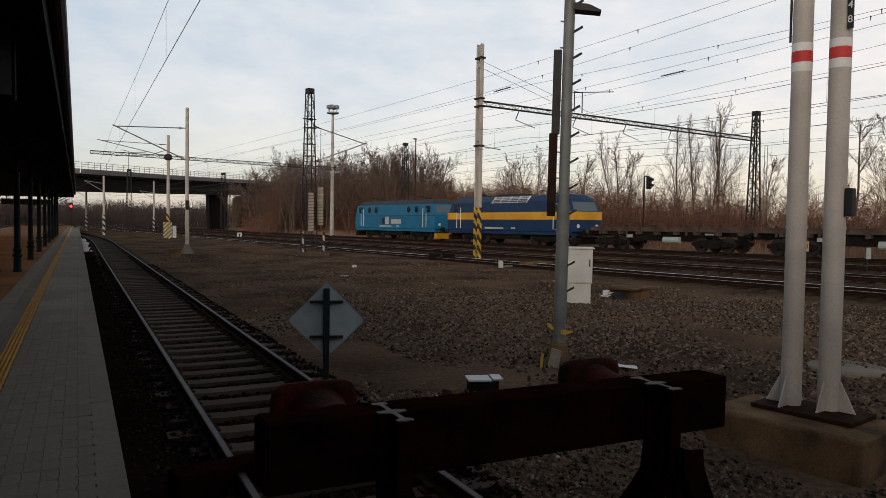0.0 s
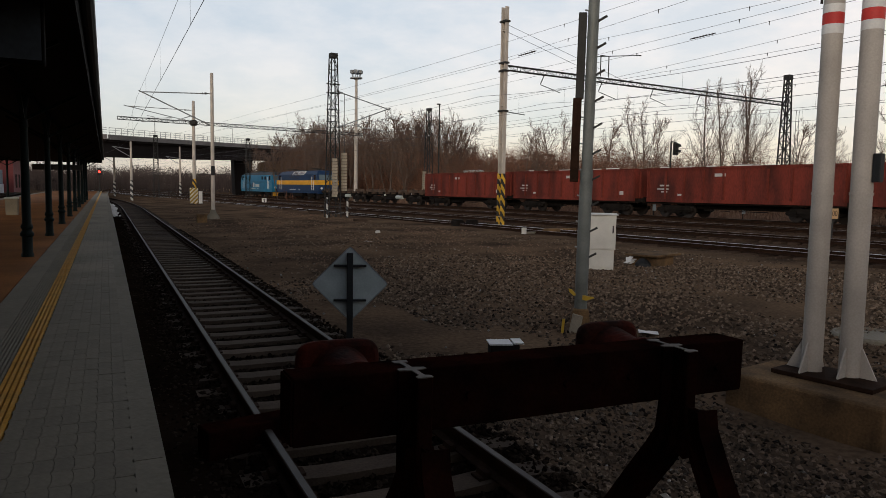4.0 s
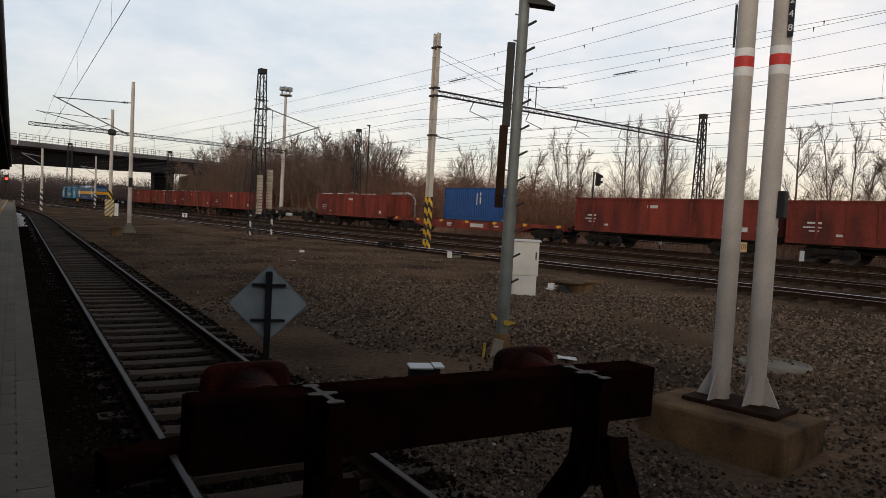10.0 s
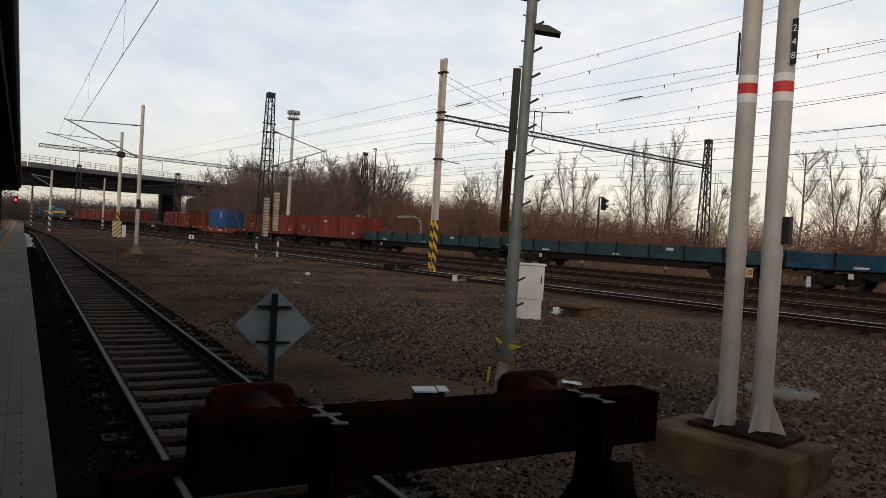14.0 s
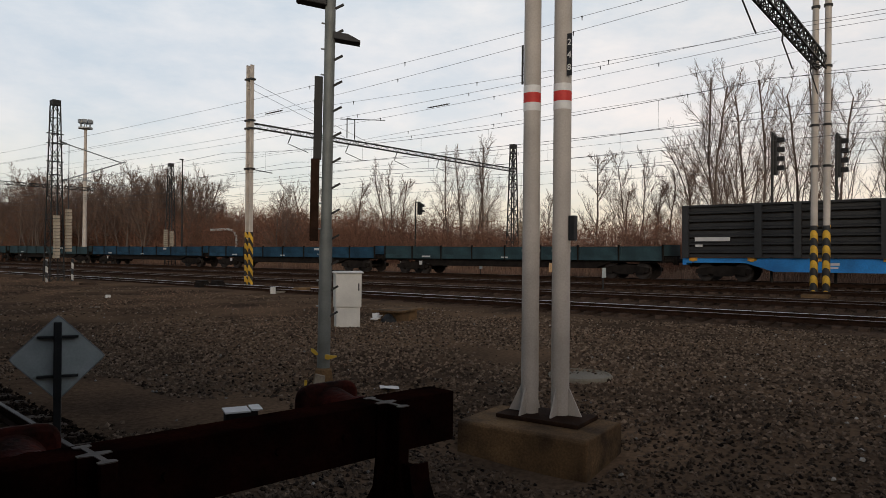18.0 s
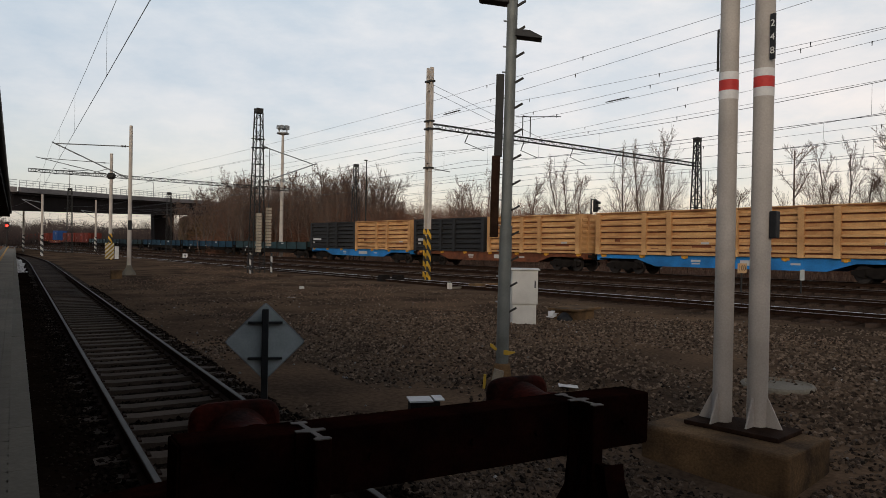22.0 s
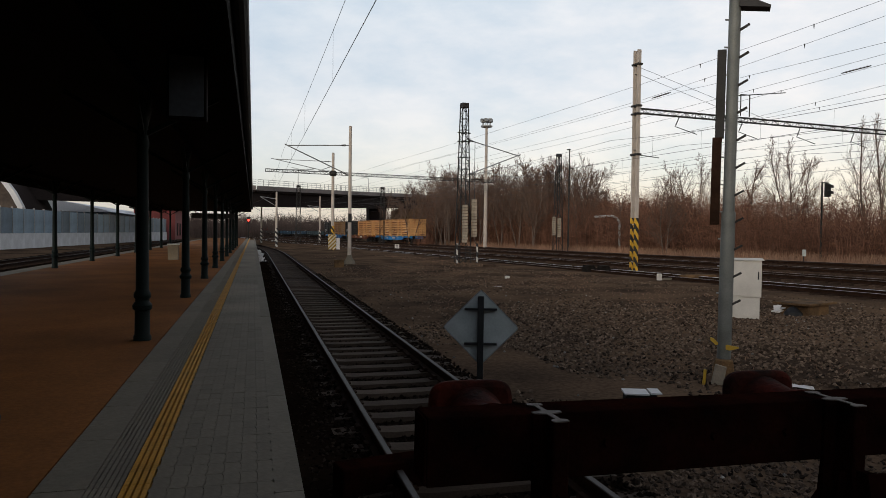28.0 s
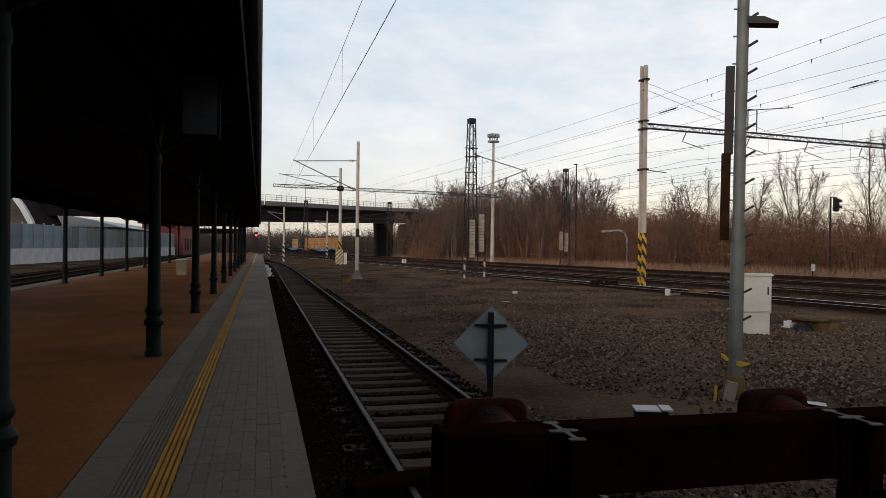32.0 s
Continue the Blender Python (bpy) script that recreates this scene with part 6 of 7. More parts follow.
def thicket():
    rng = random.Random(33)
    tw = Twigs()
    def bush(x, y, h, n, w):
        z = ground_z(x, y) - 0.1
        for _ in range(n):
            a, r = rng.random() * 6.283, w * rng.random() ** 0.6
            p = Vector((x + r * math.cos(a) * 0.6, y + r * math.sin(a) * 0.6, z))
            lean = Vector((math.cos(a) * 0.25 * rng.random() + rng.gauss(0, 0.12), math.sin(a) * 0.25 * rng.random() + rng.gauss(0, 0.12), 1)).normalized()
            hh = h * rng.uniform(0.45, 1.0)
            q = p + lean * hh * 0.55
            e = q + (lean + Vector((rng.gauss(0, 0.25), rng.gauss(0, 0.25), 0))).normalized() * hh * 0.4
            w1 = 0.026 if y < 84 else 0.03
            tw.add(p, q, w1, w1 * 0.7)
            tw.add(q, e, w1 * 0.6, 0.008)
            for _ in range(8):
                f = rng.uniform(0.1, 1.0)
                b = p + (q - p) * f if rng.random() < 0.6 else q + (e - q) * f
                o = Vector((rng.gauss(0, 0.8), rng.gauss(0, 0.8), rng.uniform(-0.1, 0.8))).normalized() * hh * rng.uniform(0.12, 0.34)
                tw.add(b, b + o, 0.017 if y < 84 else 0.02, 0.006)
    for _ in range(1350):
        s = rng.uniform(-45, 150)
        q = TRACK_X[3] * CT + 9.5 + 24 * rng.random() ** 1.2
        x, y = line(0, s, q)
        if s > 85 and q > 50 or x + 1.89 < 0.252 * y:
            continue
        h = rng.uniform(3.0, 5.4) + (2.2 if 45 < s < 110 else 0) + 0.05 * (q - 45)
        bush(x, y, h, 17, 1.9)
    for _ in range(1000):
        x, y = rng.uniform(22, 62), rng.uniform(84, 156)
        if x + 1.89 < 0.252 * y:
            if x + 1.89 > 0.212 * y and y > 100:
                bush(x, y, rng.uniform(2.2, 4.2), 14, 1.9)
            continue
        if x < 44 - 0.13 * y:
            continue
        bush(x, y, rng.uniform(6.5, 10.0) + (3.0 if y > 100 and x < 46 else 0), 17, 2.3)
    tagged(new("thicket", tw.mesh("thicket", M_BRUSH)), "dense leafless brown thicket of shrubs beyond the tracks", "shrubs", kind="stuff")
    tw = Twigs()
    for _ in range(22000):
        s = rng.uniform(-30, 130)
        q = TRACK_X[3] * CT + 3.4 + 8.5 * rng.random()
        x, y = line(0, s, q)
        p = Vector((x, y, ground_z(x, y) - 0.02))
        tw.add(p, p + Vector((rng.gauss(0, 0.2), rng.gauss(0, 0.2), rng.uniform(0.25, 0.95))), 0.022, 0.004)
    tagged(new("dry_grass", tw.mesh("dry_grass", M_GRASS)), "dry brown grass and reeds along the far track", "grass", kind="stuff")
    tw = Twigs()
    for _ in range(9000):
        x, y = rng.uniform(3, 15), 9 + 55 * rng.random()
        d = noise.noise((x * 0.25, y * 0.12, 9))
        if x * CT + y * ST > 18.6 or d < 0.0:
            continue
        p = Vector((x, y, ground_z(x, y) - 0.01))
        tw.add(p, p + Vector((rng.gauss(0, 0.06), rng.gauss(0, 0.06), rng.uniform(0.02, 0.09))), 0.008, 0.002)
    tagged(new("sparse_grass", tw.mesh("sparse_grass", M_GRASS)), "thin dry grass growing through the gravel", "grass", kind="stuff")
    tw = Twigs()
    for _ in range(8000):
        x, y = rng.uniform(-90, 190), rng.uniform(225, 330)
        z = -0.6
        h = rng.uniform(4.0, 8.0) + 3.5 * noise.noise((x * 0.04, y * 0.05, 1))
        p = Vector((x, y, z))
        tw.add(p, p + Vector((rng.gauss(0, 0.5), 0, h)), 0.08, 0.02)
        for _ in range(8):
            b = p + Vector((0, 0, h * rng.uniform(0.2, 0.95)))
            tw.add(b, b + Vector((rng.gauss(0, 1.2), 0, rng.uniform(0.2, 1.8))), 0.06, 0.02)
    tagged(new("far_woods", tw.mesh("far_woods", M_FARWOOD)), "distant leafless woods beyond the bridge", "woods", kind="stuff")


thicket()


# ---- the train ----
TRAIN = []


def vehicle(name, label, category, at, group=""):
    """at: where its middle stands behind the second engine's rear end, in metres along the track."""
    t = thing(name, label, category, group=group)
    TRAIN.append((t, at))
    return t


def wheel_mesh(r):
    return MB().tube((0, 0.70, 0), (0, 0.83, 0), r, r * 0.98, 20).tube((0, 0.67, 0), (0, 0.70, 0), r + 0.03, n=20).tube((0, -0.83, 0), (0, -0.70, 0), r, n=20).tube((0, -0.70, 0), (0, -0.67, 0), r + 0.03, n=20).tube((0, -0.7, 0), (0, 0.7, 0), 0.08, n=8).mesh("wheelset", M_WHEEL)


W_SMALL, W_BIG = wheel_mesh(0.45), wheel_mesh(0.62)


def bogie_mesh():
    mb = MB()
    for y in (-1.0, 1.0):
        mb.prism([(-1.35, 0.42), (-1.2, 0.36), (-0.55, 0.36), (-0.4, 0.25), (0.4, 0.25), (0.55, 0.36), (1.2, 0.36), (1.35, 0.42), (1.35, 0.6), (0.5, 0.75), (-0.5, 0.75), (-1.35, 0.6)], "y", y - 0.07, y + 0.07)
        for x in (-0.9, 0.9):
            mb.box((x - 0.17, y - 0.12, 0.3), (x + 0.17, y + 0.12, 0.62))
            for dx in (-0.26, 0.26):
                mb.tube((x + dx, y, 0.36), (x + dx, y, 0.6), 0.06, n=6)
    mb.box((-0.2, -1.0, 0.4), (0.2, 1.0, 0.8))
    return mb.mesh("bogie", M_UNDER)


BOGIE = bogie_mesh()


def running_gear(t, half, wheel=None, z=0.45, base=0.9):
    for x in (-half, half):
        b = part("bogie", BOGIE, None, t)
        b.matrix_basis = pose(x, 0, 0)
        for dx in (-base, base):
            part("wheelset", wheel or W_SMALL, None, b).matrix_basis = pose(dx, 0, z)


BUFFER = MB().tube((0, 0, 0), (0.42, 0, 0), 0.11, 0.09, 10).tube((0.42, 0, 0), (0.47, 0, 0), 0.22, n=14).mesh("buffer", M_UNDER)


def buffers(t, end, z=1.0):
    for sx in (-1, 1):
        for y in (-0.87, 0.87):
            part("buffer", BUFFER, None, t).matrix_basis = pose(sx * end, y, z, 0, 0, 0 if sx > 0 else 180)
    for x in (-end - 0.45, end):
        part("coupling", MB().box((x, -0.05, z - 0.12), (x + 0.45, 0.05, z + 0.02)), M_UNDER, t)


def lettering(t, spots, y):
    for x, z, w, h in spots:
        part("marking", MB().box((x - w / 2, y, z - h / 2), (x + w / 2, y + 0.006, z + h / 2)), M_BARWHITE, t, "white marking")


def gondola(at, L=14.2, seed=0):
    rng = random.Random(seed)
    t = vehicle("gondola_wagon", "faded red open bogie wagon with ribbed sides", "goods wagon", at, "red open wagons")
    h = L / 2 - 0.55
    z0, z1 = 1.15, 3.02
    part("underframe", MB().box((-h, -1.25, 0.85), (h, 1.25, 1.15)).box((-h + 3.2, -0.5, 0.55), (h - 3.2, 0.5, 0.86)), M_UNDER, t)
    for y in (-1.36, 1.30):
        part("side_wall", MB().box((-h, y, z0), (h, y + 0.06, z1)), M_WAGRED, t)
    for x in (-h, h - 0.06):
        part("end_wall", MB().box((x, -1.30, z0), (x + 0.06, 1.30, z1)), M_WAGRED, t)
    n = 9
    rib = MB().prism([(-0.07, 0), (0.07, 0), (0.045, 0.09), (-0.045, 0.09)], "z", z0, z1 - 0.1).mesh("rib", M_WAGRED)
    for k in range(n + 1):
        x = -h + 0.1 + (2 * h - 0.2) * k / n
        part("rib", rib, None, t).matrix_basis = pose(x, 1.36, 0)
        part("rib", rib, None, t).matrix_basis = pose(x, -1.36, 0, 0, 0, 180)
    for y in (-0.8, 0, 0.8):
        part("rib", rib, None, t).matrix_basis = pose(-h, y, 0, 0, 0, 90)
    rim = MB()
    for y in (-1.42, 1.34):
        rim.box((-h - 0.04, y, z1 - 0.02), (h + 0.04, y + 0.08, z1 + 0.1))
    for x in (-h - 0.04, h - 0.04):
        rim.box((x, -1.34, z1 - 0.02), (x + 0.08, 1.34, z1 + 0.1))
    part("top_rail", rim, M_WAGRED, t)
    if seed in (1, 2, 7):
        mb, x = MB(), -h + 1.0 + 3 * rng.random()
        while x < h - 0.8:
            w = rng.uniform(0.3, 1.3)
            mb.box((x, 1.345, z1 + 0.1), (x + w, 1.41, z1 + 0.1 + rng.uniform(0.03, 0.07)))
            x += w + rng.uniform(0.05, 1.8)
        part("snow_strip", mb, M_WHITE, t, "thin remnant of snow on the rim")
    part("sole_bar", MB().box((-h, 1.25, 0.95), (h, 1.40, 1.16)), M_WAGRED, t)
    part("floor", MB().box((-h + 0.06, -1.3, 1.15), (h - 0.06, 1.3, 1.2)), M_UNDER, t)
    spots = [(h - 1.4, 2.0, 0.7, 0.1), (h - 1.3, 1.78, 0.9, 0.07), (h - 1.4, 1.6, 0.5, 0.07), (0.4 + rng.uniform(-0.6, 0.6), 2.62, 0.75, 0.18), (-h + 1.1, 1.5, 0.35, 0.25), (h - 2.6, 1.42, 0.3, 0.12)]
    lettering(t, spots, 1.375)
    for x in (-h + 2.4, -h + 5.2, h - 5.2, h - 2.4):
        part("brake_rod", MB().bar((x - 0.9, 1.2, 0.5), (x + 0.9, 1.2, 0.5), 0.05), M_UNDER, t)
    running_gear(t, h - 2.0)
    buffers(t, h, 1.02)


def empty_flat(at, L, seed=0, col=None, stakes=True):
    t = vehicle("flat_wagon", "empty grey-brown container flat wagon", "goods wagon", at, "empty flat wagons")
    h = L / 2 - 0.5
    for y in (-0.75, 0.75):
        part("sill", MB().prism([(-h, 0.95), (-h + 2.6, 0.95), (-h + 3.6, 0.62), (h - 3.6, 0.62), (h - 2.6, 0.95), (h, 0.95), (h, 1.2), (-h, 1.2)], "y", y - 0.09, y + 0.09), col or M_UNDER, t)
    x = -h
    cross = MB().box((-0.09, -1.3, 1.02), (0.09, 1.3, 1.22)).mesh("cross_beam", M_FLATGREY)
    k = 0
    while x <= h + 0.01:
        part("cross_beam", cross, None, t).matrix_basis = pose(x, 0, 0)
        x += (2 * h) / 8
    if stakes:
        st = MB().prism([(-0.9, 1.22), (0.9, 1.22), (0.82, 1.5), (-0.82, 1.5)], "y", -0.03, 0.03).box((-0.06, -0.05, 1.0), (0.06, 0.05, 1.62)).mesh("side_flap", M_FLATGREY)
        for k in range(5):
            for y in (-1.28, 1.28):
                part("side_flap", st, None, t).matrix_basis = pose(-h + 1.2 + (2 * h - 2.4) * k / 4, y, 0)
    for x in (-h - 0.05, h - 0.1):
        part("headstock", MB().box((x, -1.25, 0.85), (x + 0.15, 1.25, 1.22)), M_UNDER, t)
    part("tank", MB().tube((-1.6, 0.9, 0.7), (-0.4, 0.9, 0.7), 0.2, n=10), M_SIGNBACK, t, "pale air tank")
    lettering(t, [(2.4, 0.9, 0.5, 0.2), (-3.6, 1.08, 0.6, 0.1)], 0.85)
    running_gear(t, h - 1.9)
    buffers(t, h, 1.0)


def low_side(at, L, seed, m):
    rng = random.Random(seed)
    t = vehicle("low_sided_wagon", "dirty teal low-sided flat wagon with drop boards", "goods wagon", at, "teal low-sided wagons")
    h = L / 2 - 0.5
    part("underframe", MB().prism([(-h, 0.9), (-h + 3, 0.9), (-h + 4, 0.55), (h - 4, 0.55), (h - 3, 0.9), (h, 0.9), (h, 1.2), (-h, 1.2)], "y", -1.1, 1.1), M_UNDER, t)
    part("floor", MB().box((-h, -1.3, 1.2), (h, 1.3, 1.26)), M_WOODDARK, t)
    for y in (-1.36, 1.26):
        part("sole_bar", MB().box((-h, y, 1.0), (h, y + 0.1, 1.27)), m, t)
    n = 8
    w = 2 * h / n
    pan = MB().box((0.03, -0.025, 1.27), (w - 0.03, 0.025, 1.78)).box((0.1, 0.025, 1.35), (0.17, 0.06, 1.76)).box((w - 0.17, 0.025, 1.35), (w - 0.1, 0.06, 1.76)).box((0.03, 0.025, 1.48), (w - 0.03, 0.05, 1.54)).mesh("drop_board", m)
    for k in range(n):
        part("drop_board", pan, None, t).matrix_basis = pose(-h + w * k, 1.33, rng.uniform(-0.03, 0.02))
        part("drop_board", pan, None, t).matrix_basis = pose(-h + w * (k + 1), -1.33, 0, 0, 0, 180)
    post = MB().box((-0.04, -0.05, 0.95), (0.04, 0.05, 1.85)).mesh("stake", M_UNDER)
    for k in range(n + 1):
        part("stake", post, None, t).matrix_basis = pose(-h + w * k, 1.36, 0)
    for x in (-h, h - 0.06):
        part("end_board", MB().box((x, -1.3, 1.26), (x + 0.06, 1.3, 1.85)), m, t)
    lettering(t, [(-h + w * 2.4, 1.6, 0.5, 0.16), (h - w * 1.5, 1.14, 0.7, 0.1), (0, 1.12, 0.5, 0.09), (h - 3.2, 0.72, 0.25, 0.25)], 1.40)
    running_gear(t, h - 2.2)
    buffers(t, h, 1.0)


def container_wagon(at, L, m, label):
    t = vehicle("container_wagon", label, "goods wagon", at, "container wagons")
    h = L / 2 - 0.45
    for y in (-1.18, 1.18):
        part("side_sill", MB().prism([(-h, 0.93), (-h + 3.0, 0.93), (-h + 4.3, 0.52), (h - 4.3, 0.52), (h - 3.0, 0.93), (h, 0.93), (h, 1.16), (-h, 1.16)], "y", y - 0.08, y + 0.08), m, t)
    part("spine", MB().box((-h, -0.3, 0.7), (h, 0.3, 1.1)), M_UNDER, t)
    lug = MB().box((-0.2, -0.03, 1.09), (0.2, 0.06, 1.25)).box((-0.08, 0.06, 1.05), (0.08, 0.1, 1.2)).mesh("container_lug", M_LUG)
    k = 0
    for x in np.linspace(-h + 0.5, h - 0.5, 7):
        part("container_lug", lug, None, t).matrix_basis = pose(float(x), 1.24, -0.06)
    for x in (-h - 0.05, h - 0.12):
        part("headstock", MB().box((x, -1.25, 0.82), (x + 0.17, 1.25, 1.16)), m, t)
    lettering(t, [(-1.2, 0.85, 1.5, 0.28), (2.2, 0.9, 0.6, 0.12), (2.2, 0.74, 0.5, 0.08), (-3.4, 0.85, 0.5, 0.1)], 1.262)
    running_gear(t, h - 1.9)
    buffers(t, h, 1.0)


def bulk_container(at, L, m, label, marks=()):
    """Thirty-foot open-top box with horizontal corrugation and wide posts."""
    t = vehicle("bulk_container", label, "container", at, "open-top containers")
    h, z0, z1 = L / 2 - 0.05, 1.22, 3.72
    for y0, y1 in ((-1.33, -1.28), (1.28, 1.33)):
        part("side_wall", MB().box((-h, y0, z0), (h, y1, z1)), m, t)
    for x0, x1 in ((-h, -h + 0.05), (h - 0.05, h)):
        part("end_wall", MB().box((x0, -1.28, z0), (x1, 1.28, z1)), m, t)
    part("floor", MB().box((-h + 0.05, -1.28, z0), (h - 0.05, 1.28, z0 + 0.08)), m, t)
    cor = MB().prism([(1.33, -0.05), (1.48, -0.035), (1.48, 0.03), (1.33, 0.10)], "x", -h + 0.1, h - 0.1).mesh("corrugation", m)
    # Dark strip below each rib: its shadow, and some dirt, put into the colour.
    rib_shadow = MB().box((-h + 0.32, 1.328, -0.125), (h - 0.32, 1.336, -0.05)).mesh("rib_shadow_line", M_OCHRUST if m is M_CYEL else M_UNDER)
    ecor = MB().prism([(1.28, -0.12), (1.33, -0.08), (1.33, 0.08), (1.28, 0.12)], "x", -1.2, 1.2).mesh("end_corrugation", m)
    for k in range(6):
        z = z0 + 0.25 + 0.39 * k
        part("corrugation", cor, None, t).matrix_basis = pose(0, 0, z)
        part("rib_shadow_line", rib_shadow, None, t, "dark strip painted for the shadow and dirt under a rib").matrix_basis = pose(0, 0, z)
        part("end_corrugation", ecor, None, t).matrix_basis = pose(-h + 1.28, 0, z, 0, 0, 90)
    post = MB().box((-0.16, 1.33, z0 - 0.05), (0.16, 1.5, z1)).mesh("post", m)
    for x in (-h + 0.16, -0.86, 0.86, h - 0.16):
        part("post", post, None, t).matrix_basis = pose(x, 0, 0)
    rim = MB().box((-h - 0.02, 1.30, z1), (h + 0.02, 1.49, z1 + 0.1)).box((-h - 0.02, -1.42, z1), (h + 0.02, -1.27, z1 + 0.1)).box((-h - 0.02, -1.27, z1), (-h + 0.1, 1.3, z1 + 0.1)).box((h - 0.1, -1.27, z1), (h + 0.02, 1.3, z1 + 0.1))
    part("top_rail", rim, m, t)
    part("bottom_rail", MB().box((-h, 1.33, z0 - 0.02), (h, 1.44, z0 + 0.12)), m, t)
    for x in (-0.6, 0.6):
        part("end_post", MB().box((-h - 0.09, x - 0.07, z0), (-h, x + 0.07, z1)), m, t)
    for x in (-0.86, 0.86):
        part("fork_pocket", MB().box((x - 0.18, 1.44, z0 + 0.0), (x + 0.18, 1.446, z0 + 0.1)), M_UNDER, t, "dark fork pocket")
    lettering(t, marks, 1.486)
    if m is M_CYEL:
        for x, z, w, g in ((-3.6, 2.95, 0.6, 0.22), (-2.9, 1.75, 1.2, 0.2), (2.9, 2.1, 0.4, 0.25), (3.4, 3.35, 0.9, 0.12), (0.2, 1.5, 0.5, 0.18)):
            part("marking", MB().box((x - w / 2, 1.33, z - g / 2), (x + w / 2, 1.345, z + g / 2)), M_OCHRUST, t, "rust-brown marking")
        part("rim_rust", MB().box((-h, 1.49, z1 + 0.01), (h, 1.494, z1 + 0.05)), M_OCHRUST, t, "rusty edge of the top rail")


def box_container(at, L):
    t = vehicle("box_container", "blue steel box container with white markings", "container", at)
    h, z0, z1 = L / 2, 1.24, 3.75
    part("box", MB().box((-h, -1.2, z0), (h, 1.2, z1)), M_CBLUE, t)
    rib = MB().prism([(-0.09, 0), (0.09, 0), (0.05, 0.04), (-0.05, 0.04)], "z", z0 + 0.15, z1 - 0.12).mesh("corrugation", M_CBLUE)
    n = int(L / 0.28)
    for k in range(n):
        x = -h + 0.25 + (L - 0.5) * k / (n - 1)
        part("corrugation", rib, None, t).matrix_basis = pose(x, 1.2, 0)
    for k in range(8):
        part("corrugation", rib, None, t).matrix_basis = pose(-h, -1.0 + 2.0 * k / 7, 0, 0, 0, 90)
    fr = MB()
    for x in (-h, h - 0.14):
        fr.box((x - 0.01, 1.17, z0), (x + 0.15, 1.25, z1))
    fr.box((-h, 1.18, z0), (h, 1.25, z0 + 0.15)).box((-h, 1.18, z1 - 0.12), (h, 1.25, z1 + 0.01))
    part("frame", fr, M_CBLUE, t)
    lettering(t, [(-h + 1.5, 3.3, 0.12, 0.3), (-h + 1.5, 2.8, 0.16, 0.5), (-h + 1.9, 2.9, 0.1, 0.9)], 1.245)


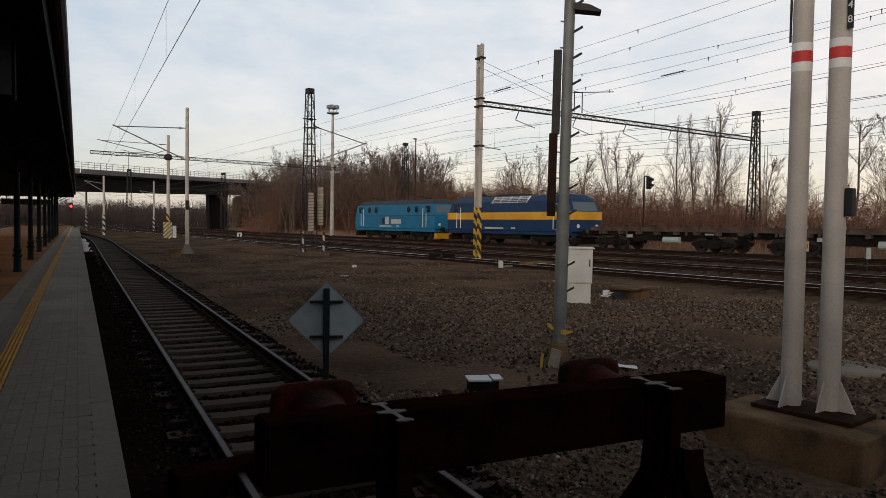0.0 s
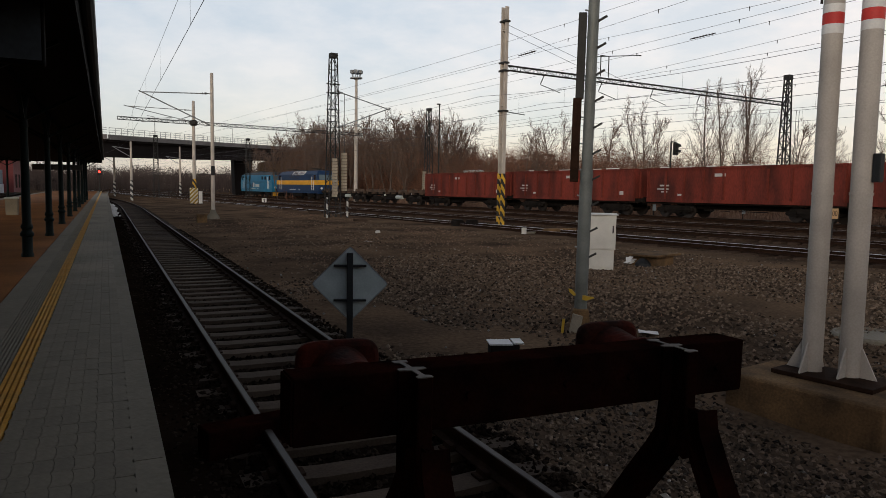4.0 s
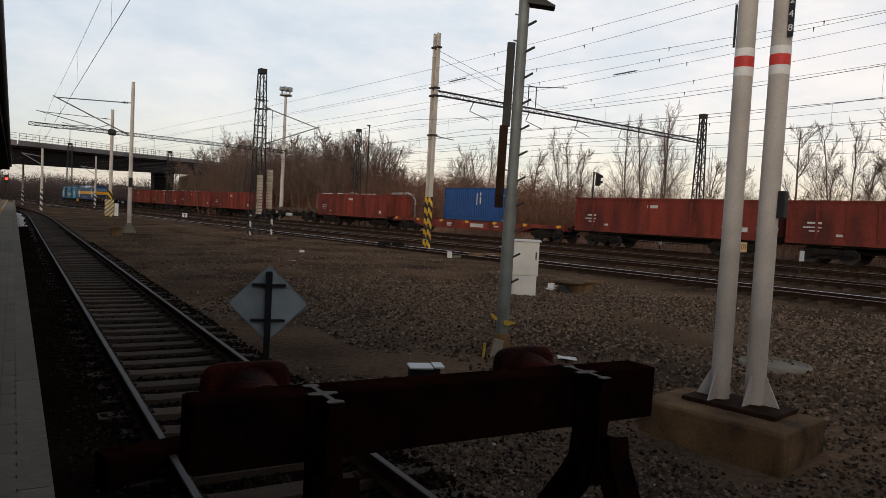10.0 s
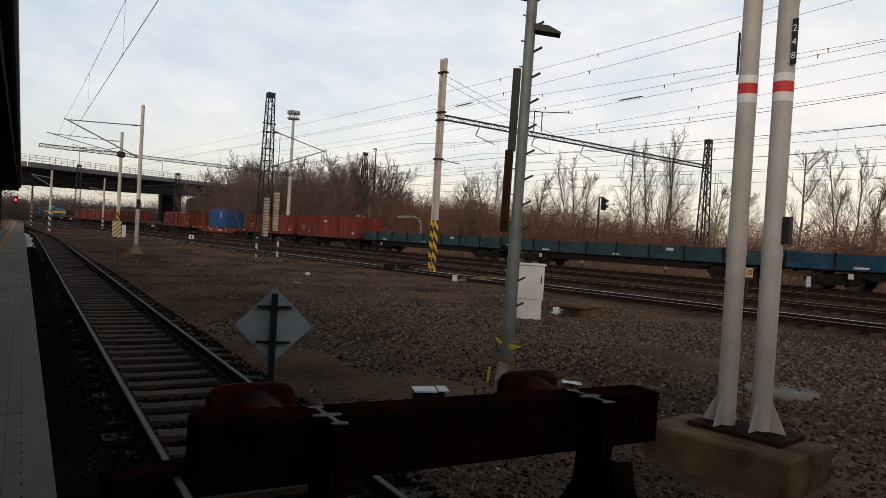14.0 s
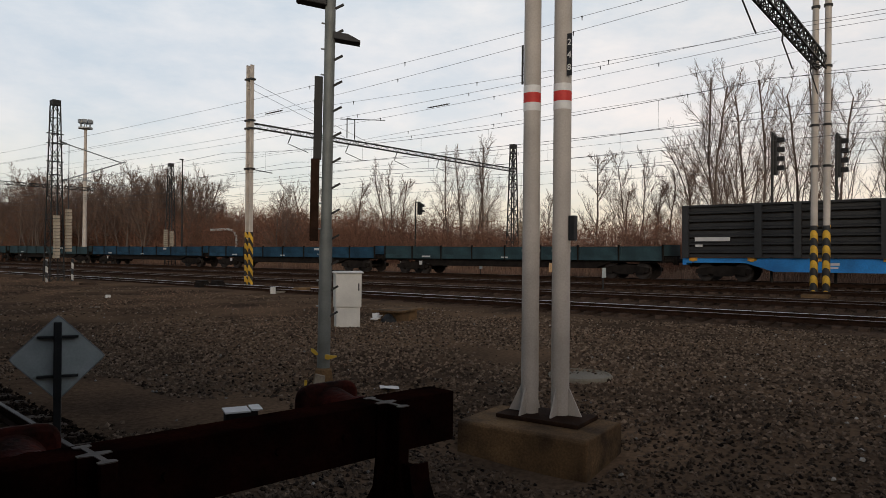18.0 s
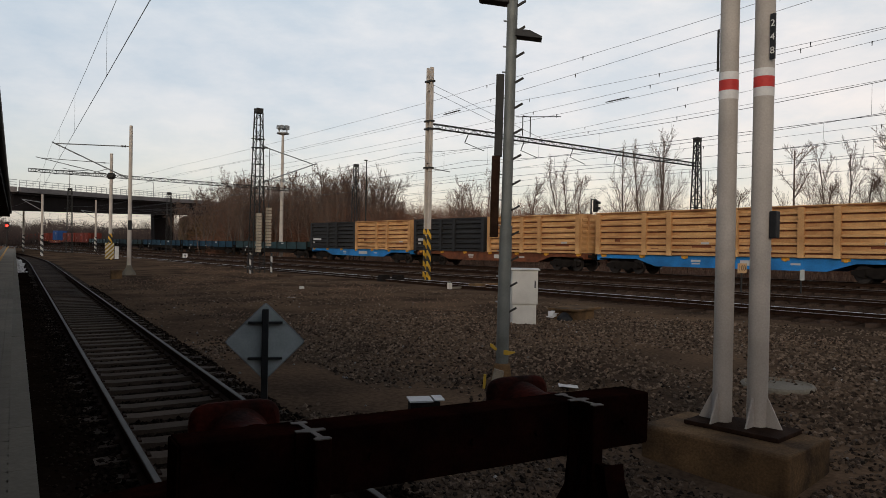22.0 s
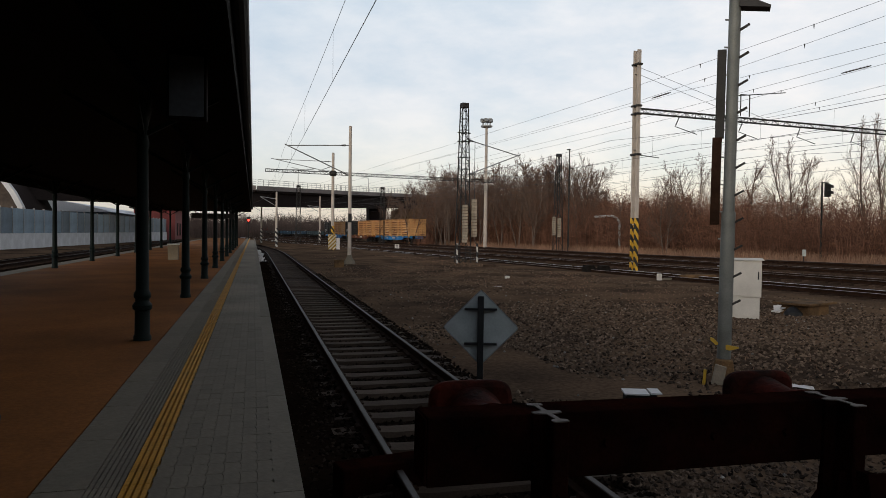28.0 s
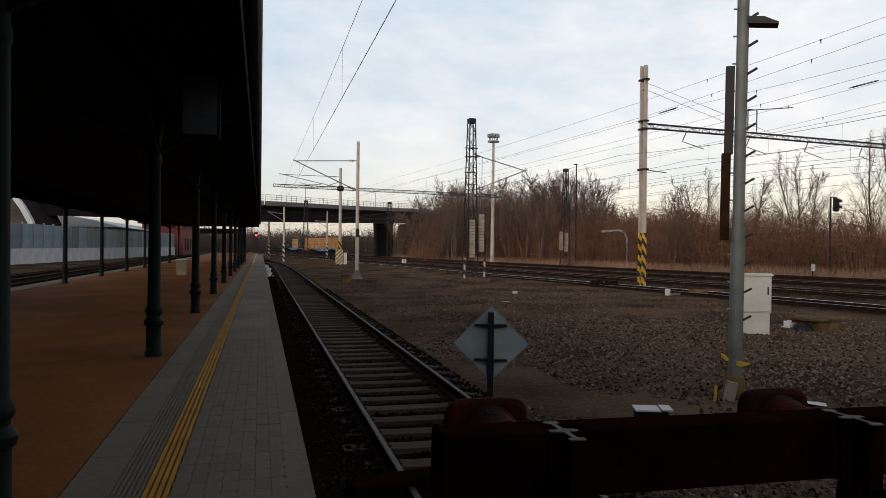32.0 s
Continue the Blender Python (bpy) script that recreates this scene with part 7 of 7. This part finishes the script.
def loco(at, L, kind):
    lab = "light blue electric engine with a dark roof" if kind == "a" else "dark blue electric engine with a broad yellow band"
    t = vehicle("locomotive", lab, "locomotive", at)
    h = L / 2 - 0.6
    z0 = 1.05
    cant = 0.4 if kind == "a" else 0.5
    low, up = (M_LCYAN, M_LCYAN) if kind == "a" else (M_LBLUE, M_LBLUE)
    mb = MB()
    def hull(xa, xb, za, zb, sa, sb, ya, yb):
        i = len(mb.v)
        for z, s, y in ((za, sa, ya), (zb, sb, yb)):
            mb.v.extend([(xa + s, -y, z), (xb - s, -y, z), (xb - s, y, z), (xa + s, y, z)])
        mb.f.extend([tuple(i + k for k in q) for q in ((0, 3, 2, 1), (4, 5, 6, 7), (0, 1, 5, 4), (1, 2, 6, 5), (2, 3, 7, 6), (3, 0, 4, 7))])
    hull(-h, h, z0, 2.3, 0.0, 0.05, 1.46, 1.46)
    part("lower_body", mb, low, t, bevel=0.05)
    mb = MB()
    hull(-h + 0.06, h - 0.06, 2.3, 3.4, 0.0, cant, 1.455, 1.40)
    part("upper_body", mb, up, t, bevel=0.05)
    mb = MB()
    hull(-h + 0.6, h - 0.6, 3.4, 3.85, 0.05, 0.5, 1.38, 0.85)
    part("roof", mb, M_LROOF if kind == "a" else M_LBLUE, t, bevel=0.06)
    part("skirt", MB().box((-h + 0.15, -1.4, 0.82), (h - 0.15, 1.4, 1.05)), M_LCYAN if kind == "a" else M_LBLUE, t)
    if kind == "b":
        part("band", MB().box((-h - 0.012, -1.475, 1.95), (h + 0.012, 1.475, 2.55)), M_LYEL, t, "broad yellow band", bevel=0.03)
        part("grille", MB().prism([(1.405, 3.3), (1.0, 3.78), (0.98, 3.76), (1.39, 3.27)], "x", -0.6 - 2.2, -0.6 + 2.2), M_GALV, t, "pale ventilation grille")
        mb = MB()
        for x in (-2.7, -1.6, -0.55, 0.5, 1.5):
            mb.bar((x, 1.42, 3.28), (x, 1.02, 3.8), 0.08)
        for z, y in ((3.32, 1.40), (3.46, 1.28), (3.6, 1.16), (3.74, 1.04)):
            mb.bar((-2.8, y + 0.02, z), (1.6, y + 0.02, z), 0.05)
        part("grille_frame", mb, M_WHITE, t)
    else:
        for x in (-4.6, -3.2, 3.2, 4.6):
            part("porthole", MB().tube((x, 1.44, 2.92), (x, 1.46, 2.92), 0.3, n=18), M_GLASS, t)
        part("waist_line", MB().box((-h + 0.02, 1.44, 2.28), (h - 0.02, 1.475, 2.34)), M_LROOF, t)
        lettering(t, [(-0.9, 1.75, 1.9, 0.45), (0.9, 1.85, 0.75, 0.75)], 1.465)
        part("emblem", MB().box((1.3, 1.465, 1.5), (1.9, 1.47, 2.1)), M_LBLUE, t, "plain dark emblem")
    for sx in (-1, 1):
        xw = sx * (h - 1.25)
        part("cab_window", MB().box((xw - 0.38, 1.405, 2.62), (xw + 0.32, 1.462, 3.25)), M_GLASS, t)
        mb = MB()
        e = h - 0.06
        xs0, xs1 = e - cant * 0.25 + 0.015, e - cant * 0.85 + 0.015
        mb.v.extend([(sx * xs0, -1.2, 2.6), (sx * xs0, 1.2, 2.6), (sx * xs1, 1.15, 3.27), (sx * xs1, -1.15, 3.27)])
        mb.v.extend([(sx * (xs0 - 0.05), -1.2, 2.6), (sx * (xs0 - 0.05), 1.2, 2.6), (sx * (xs1 - 0.05), 1.15, 3.27), (sx * (xs1 - 0.05), -1.15, 3.27)])
        mb.f.extend([(0, 1, 2, 3), (7, 6, 5, 4), (0, 4, 5, 1), (1, 5, 6, 2), (2, 6, 7, 3), (3, 7, 4, 0)])
        part("windscreen", mb, M_WINLIGHT, t)
        for y in (-0.95, 0.95):
            part("headlight", MB().tube((sx * (h - 0.02), y, 1.5), (sx * (h + 0.03), y, 1.5), 0.14, n=12), M_WHITE, t)
        part("handrail", MB().tube((xw - sx * 0.75, 1.5, 1.25), (xw - sx * 0.75, 1.5, 3.0), 0.035, n=6).tube((xw - sx * 0.2, 1.5, 1.25), (xw - sx * 0.2, 1.5, 2.5), 0.035, n=6), M_WHITE, t)
        part("snow_plough", MB().prism([(sx * (h - 0.4), 0.2), (sx * (h + 0.05), 0.2), (sx * (h + 0.15), 0.55), (sx * (h - 0.4), 0.75)], "y", -1.25, 1.25), M_UNDER if kind == "b" or sx > 0 else M_LYEL, t)
        part("door", MB().box((xw - sx * 0.48 - 0.3, 1.455, 1.2), (xw - sx * 0.48 + 0.3, 1.468, 3.0)), low, t)
    for x in (-h + 3.4, h - 3.4):
        mb = MB()
        mb.bar((x - 0.9, 0, 3.95), (x + 0.9, 0, 4.1), 0.06)
        for y in (-0.5, 0.5):
            mb.bar((x - 0.8, y, 3.9), (x + 0.7, y * 0.6, 4.12), 0.05)
        mb.bar((x + 0.75, -0.8, 4.18), (x + 0.75, 0.8, 4.18), 0.06)
        part("pantograph", mb, M_DARKSTEEL, t)
        for y in (-0.5, 0.5):
            part("insulator", MB().tube((x + 0.3, y, 3.82), (x + 0.3, y, 3.98), 0.06, n=8), M_BROWNSTEEL, t)
    part("roof_gear", MB().box((-1.2, -0.6, 3.82), (0.3, 0.6, 4.0)).box((0.9, -0.4, 3.82), (2.1, 0.4, 4.05)), M_LROOF, t)
    part("under_tank", MB().box((-1.9, -1.25, 0.4), (1.9, 1.25, 0.85)), M_UNDER, t, bevel=0.05)
    running_gear(t, h - 3.3, W_BIG, 0.62, 1.35)
    buffers(t, h, 1.05)
    lettering(t, [(1.2, 1.28, 2.4, 0.13), (-1.2, 1.3, 0.5, 0.12)], 1.466)


def build_train():
    loco(25.3, 16.8, "a")
    loco(7.75, 16.7, "b")
    empty_flat(-7.0, 12.6, 1)
    empty_flat(-19.6, 12.6, 2)
    p = -26.0
    for k in range(4):
        gondola(p - 6.95, 13.9, k)
        p -= 13.9
    empty_flat(p - 7.95, 15.9, 3)
    p -= 15.9
    gondola(p - 6.95, 13.9, 7)
    p -= 13.9
    container_wagon(p - 10.6, 21.2, M_WAGRED, "red container flat wagon carrying one blue container")
    box_container(-122.0, 5.9)
    p -= 21.2
    for k in range(2):
        gondola(p - 7.0, 14.0, 10 + k)
        p -= 14.0
    n = 5
    w = (262.7 + p) / n
    for k in range(n):
        low_side(p - w / 2, w, k, M_TEALBLUE if k in (2, 3) else M_TEAL)
        p -= w
    mk = [(3.0, 2.1, 1.7, 0.2), (3.65, 1.78, 0.35, 0.12)]
    rows = ((M_WBLUE, "bright blue container wagon under two bulk containers", -272.2, 18.8, (("b", -267.75), ("y", -276.8))),
            (M_OCHRUST, "rusty brown container wagon under two bulk containers", -291.4, 19.3, (("b", -286.4), ("y", -295.8))),
            (M_WBLUE, "bright blue container wagon at the train's end", -310.9, 19.3, (("y", -306.2), ("y", -315.5))))
    for wm, la, at, L, boxes in rows:
        container_wagon(at, L, wm, la)
        for c, a in boxes:
            bulk_container(a, 9.1, M_CBLACK if c == "b" else M_CYEL, "black open-top bulk container with corrugated sides" if c == "b" else "ochre open-top bulk container with corrugated sides", mk if c == "b" else [(-3.2, 1.9, 0.5, 0.12)])


build_train()
HEAD = [(0, 36.4), (1, 49.9), (2, 62.4), (4, 86.4), (6.5, 118.4), (9, 151.0), (13, 206.0), (16, 247.6), (19, 289.7), (23, 345.3), (26, 390.8), (29, 437.5), (32, 482.0)]


def motions():
    for t, at in TRAIN:
        rows = []
        for k in range(33):
            for (a, sa), (b, sb) in zip(HEAD, HEAD[1:]):
                if a <= k <= b:
                    s = sa + (sb - sa) * (k - a) / (b - a)
                    break
            s += at
            x, y = line(TRACK_X[3], s)
            slope = math.degrees(math.atan((rail_z(s + 4) - rail_z(s - 4)) / 8))
            rows.append((k, pose(x, y, rail_z(s) + 0.004, 0, -slope, 97.4)))
        walk(t, rows)


motions()
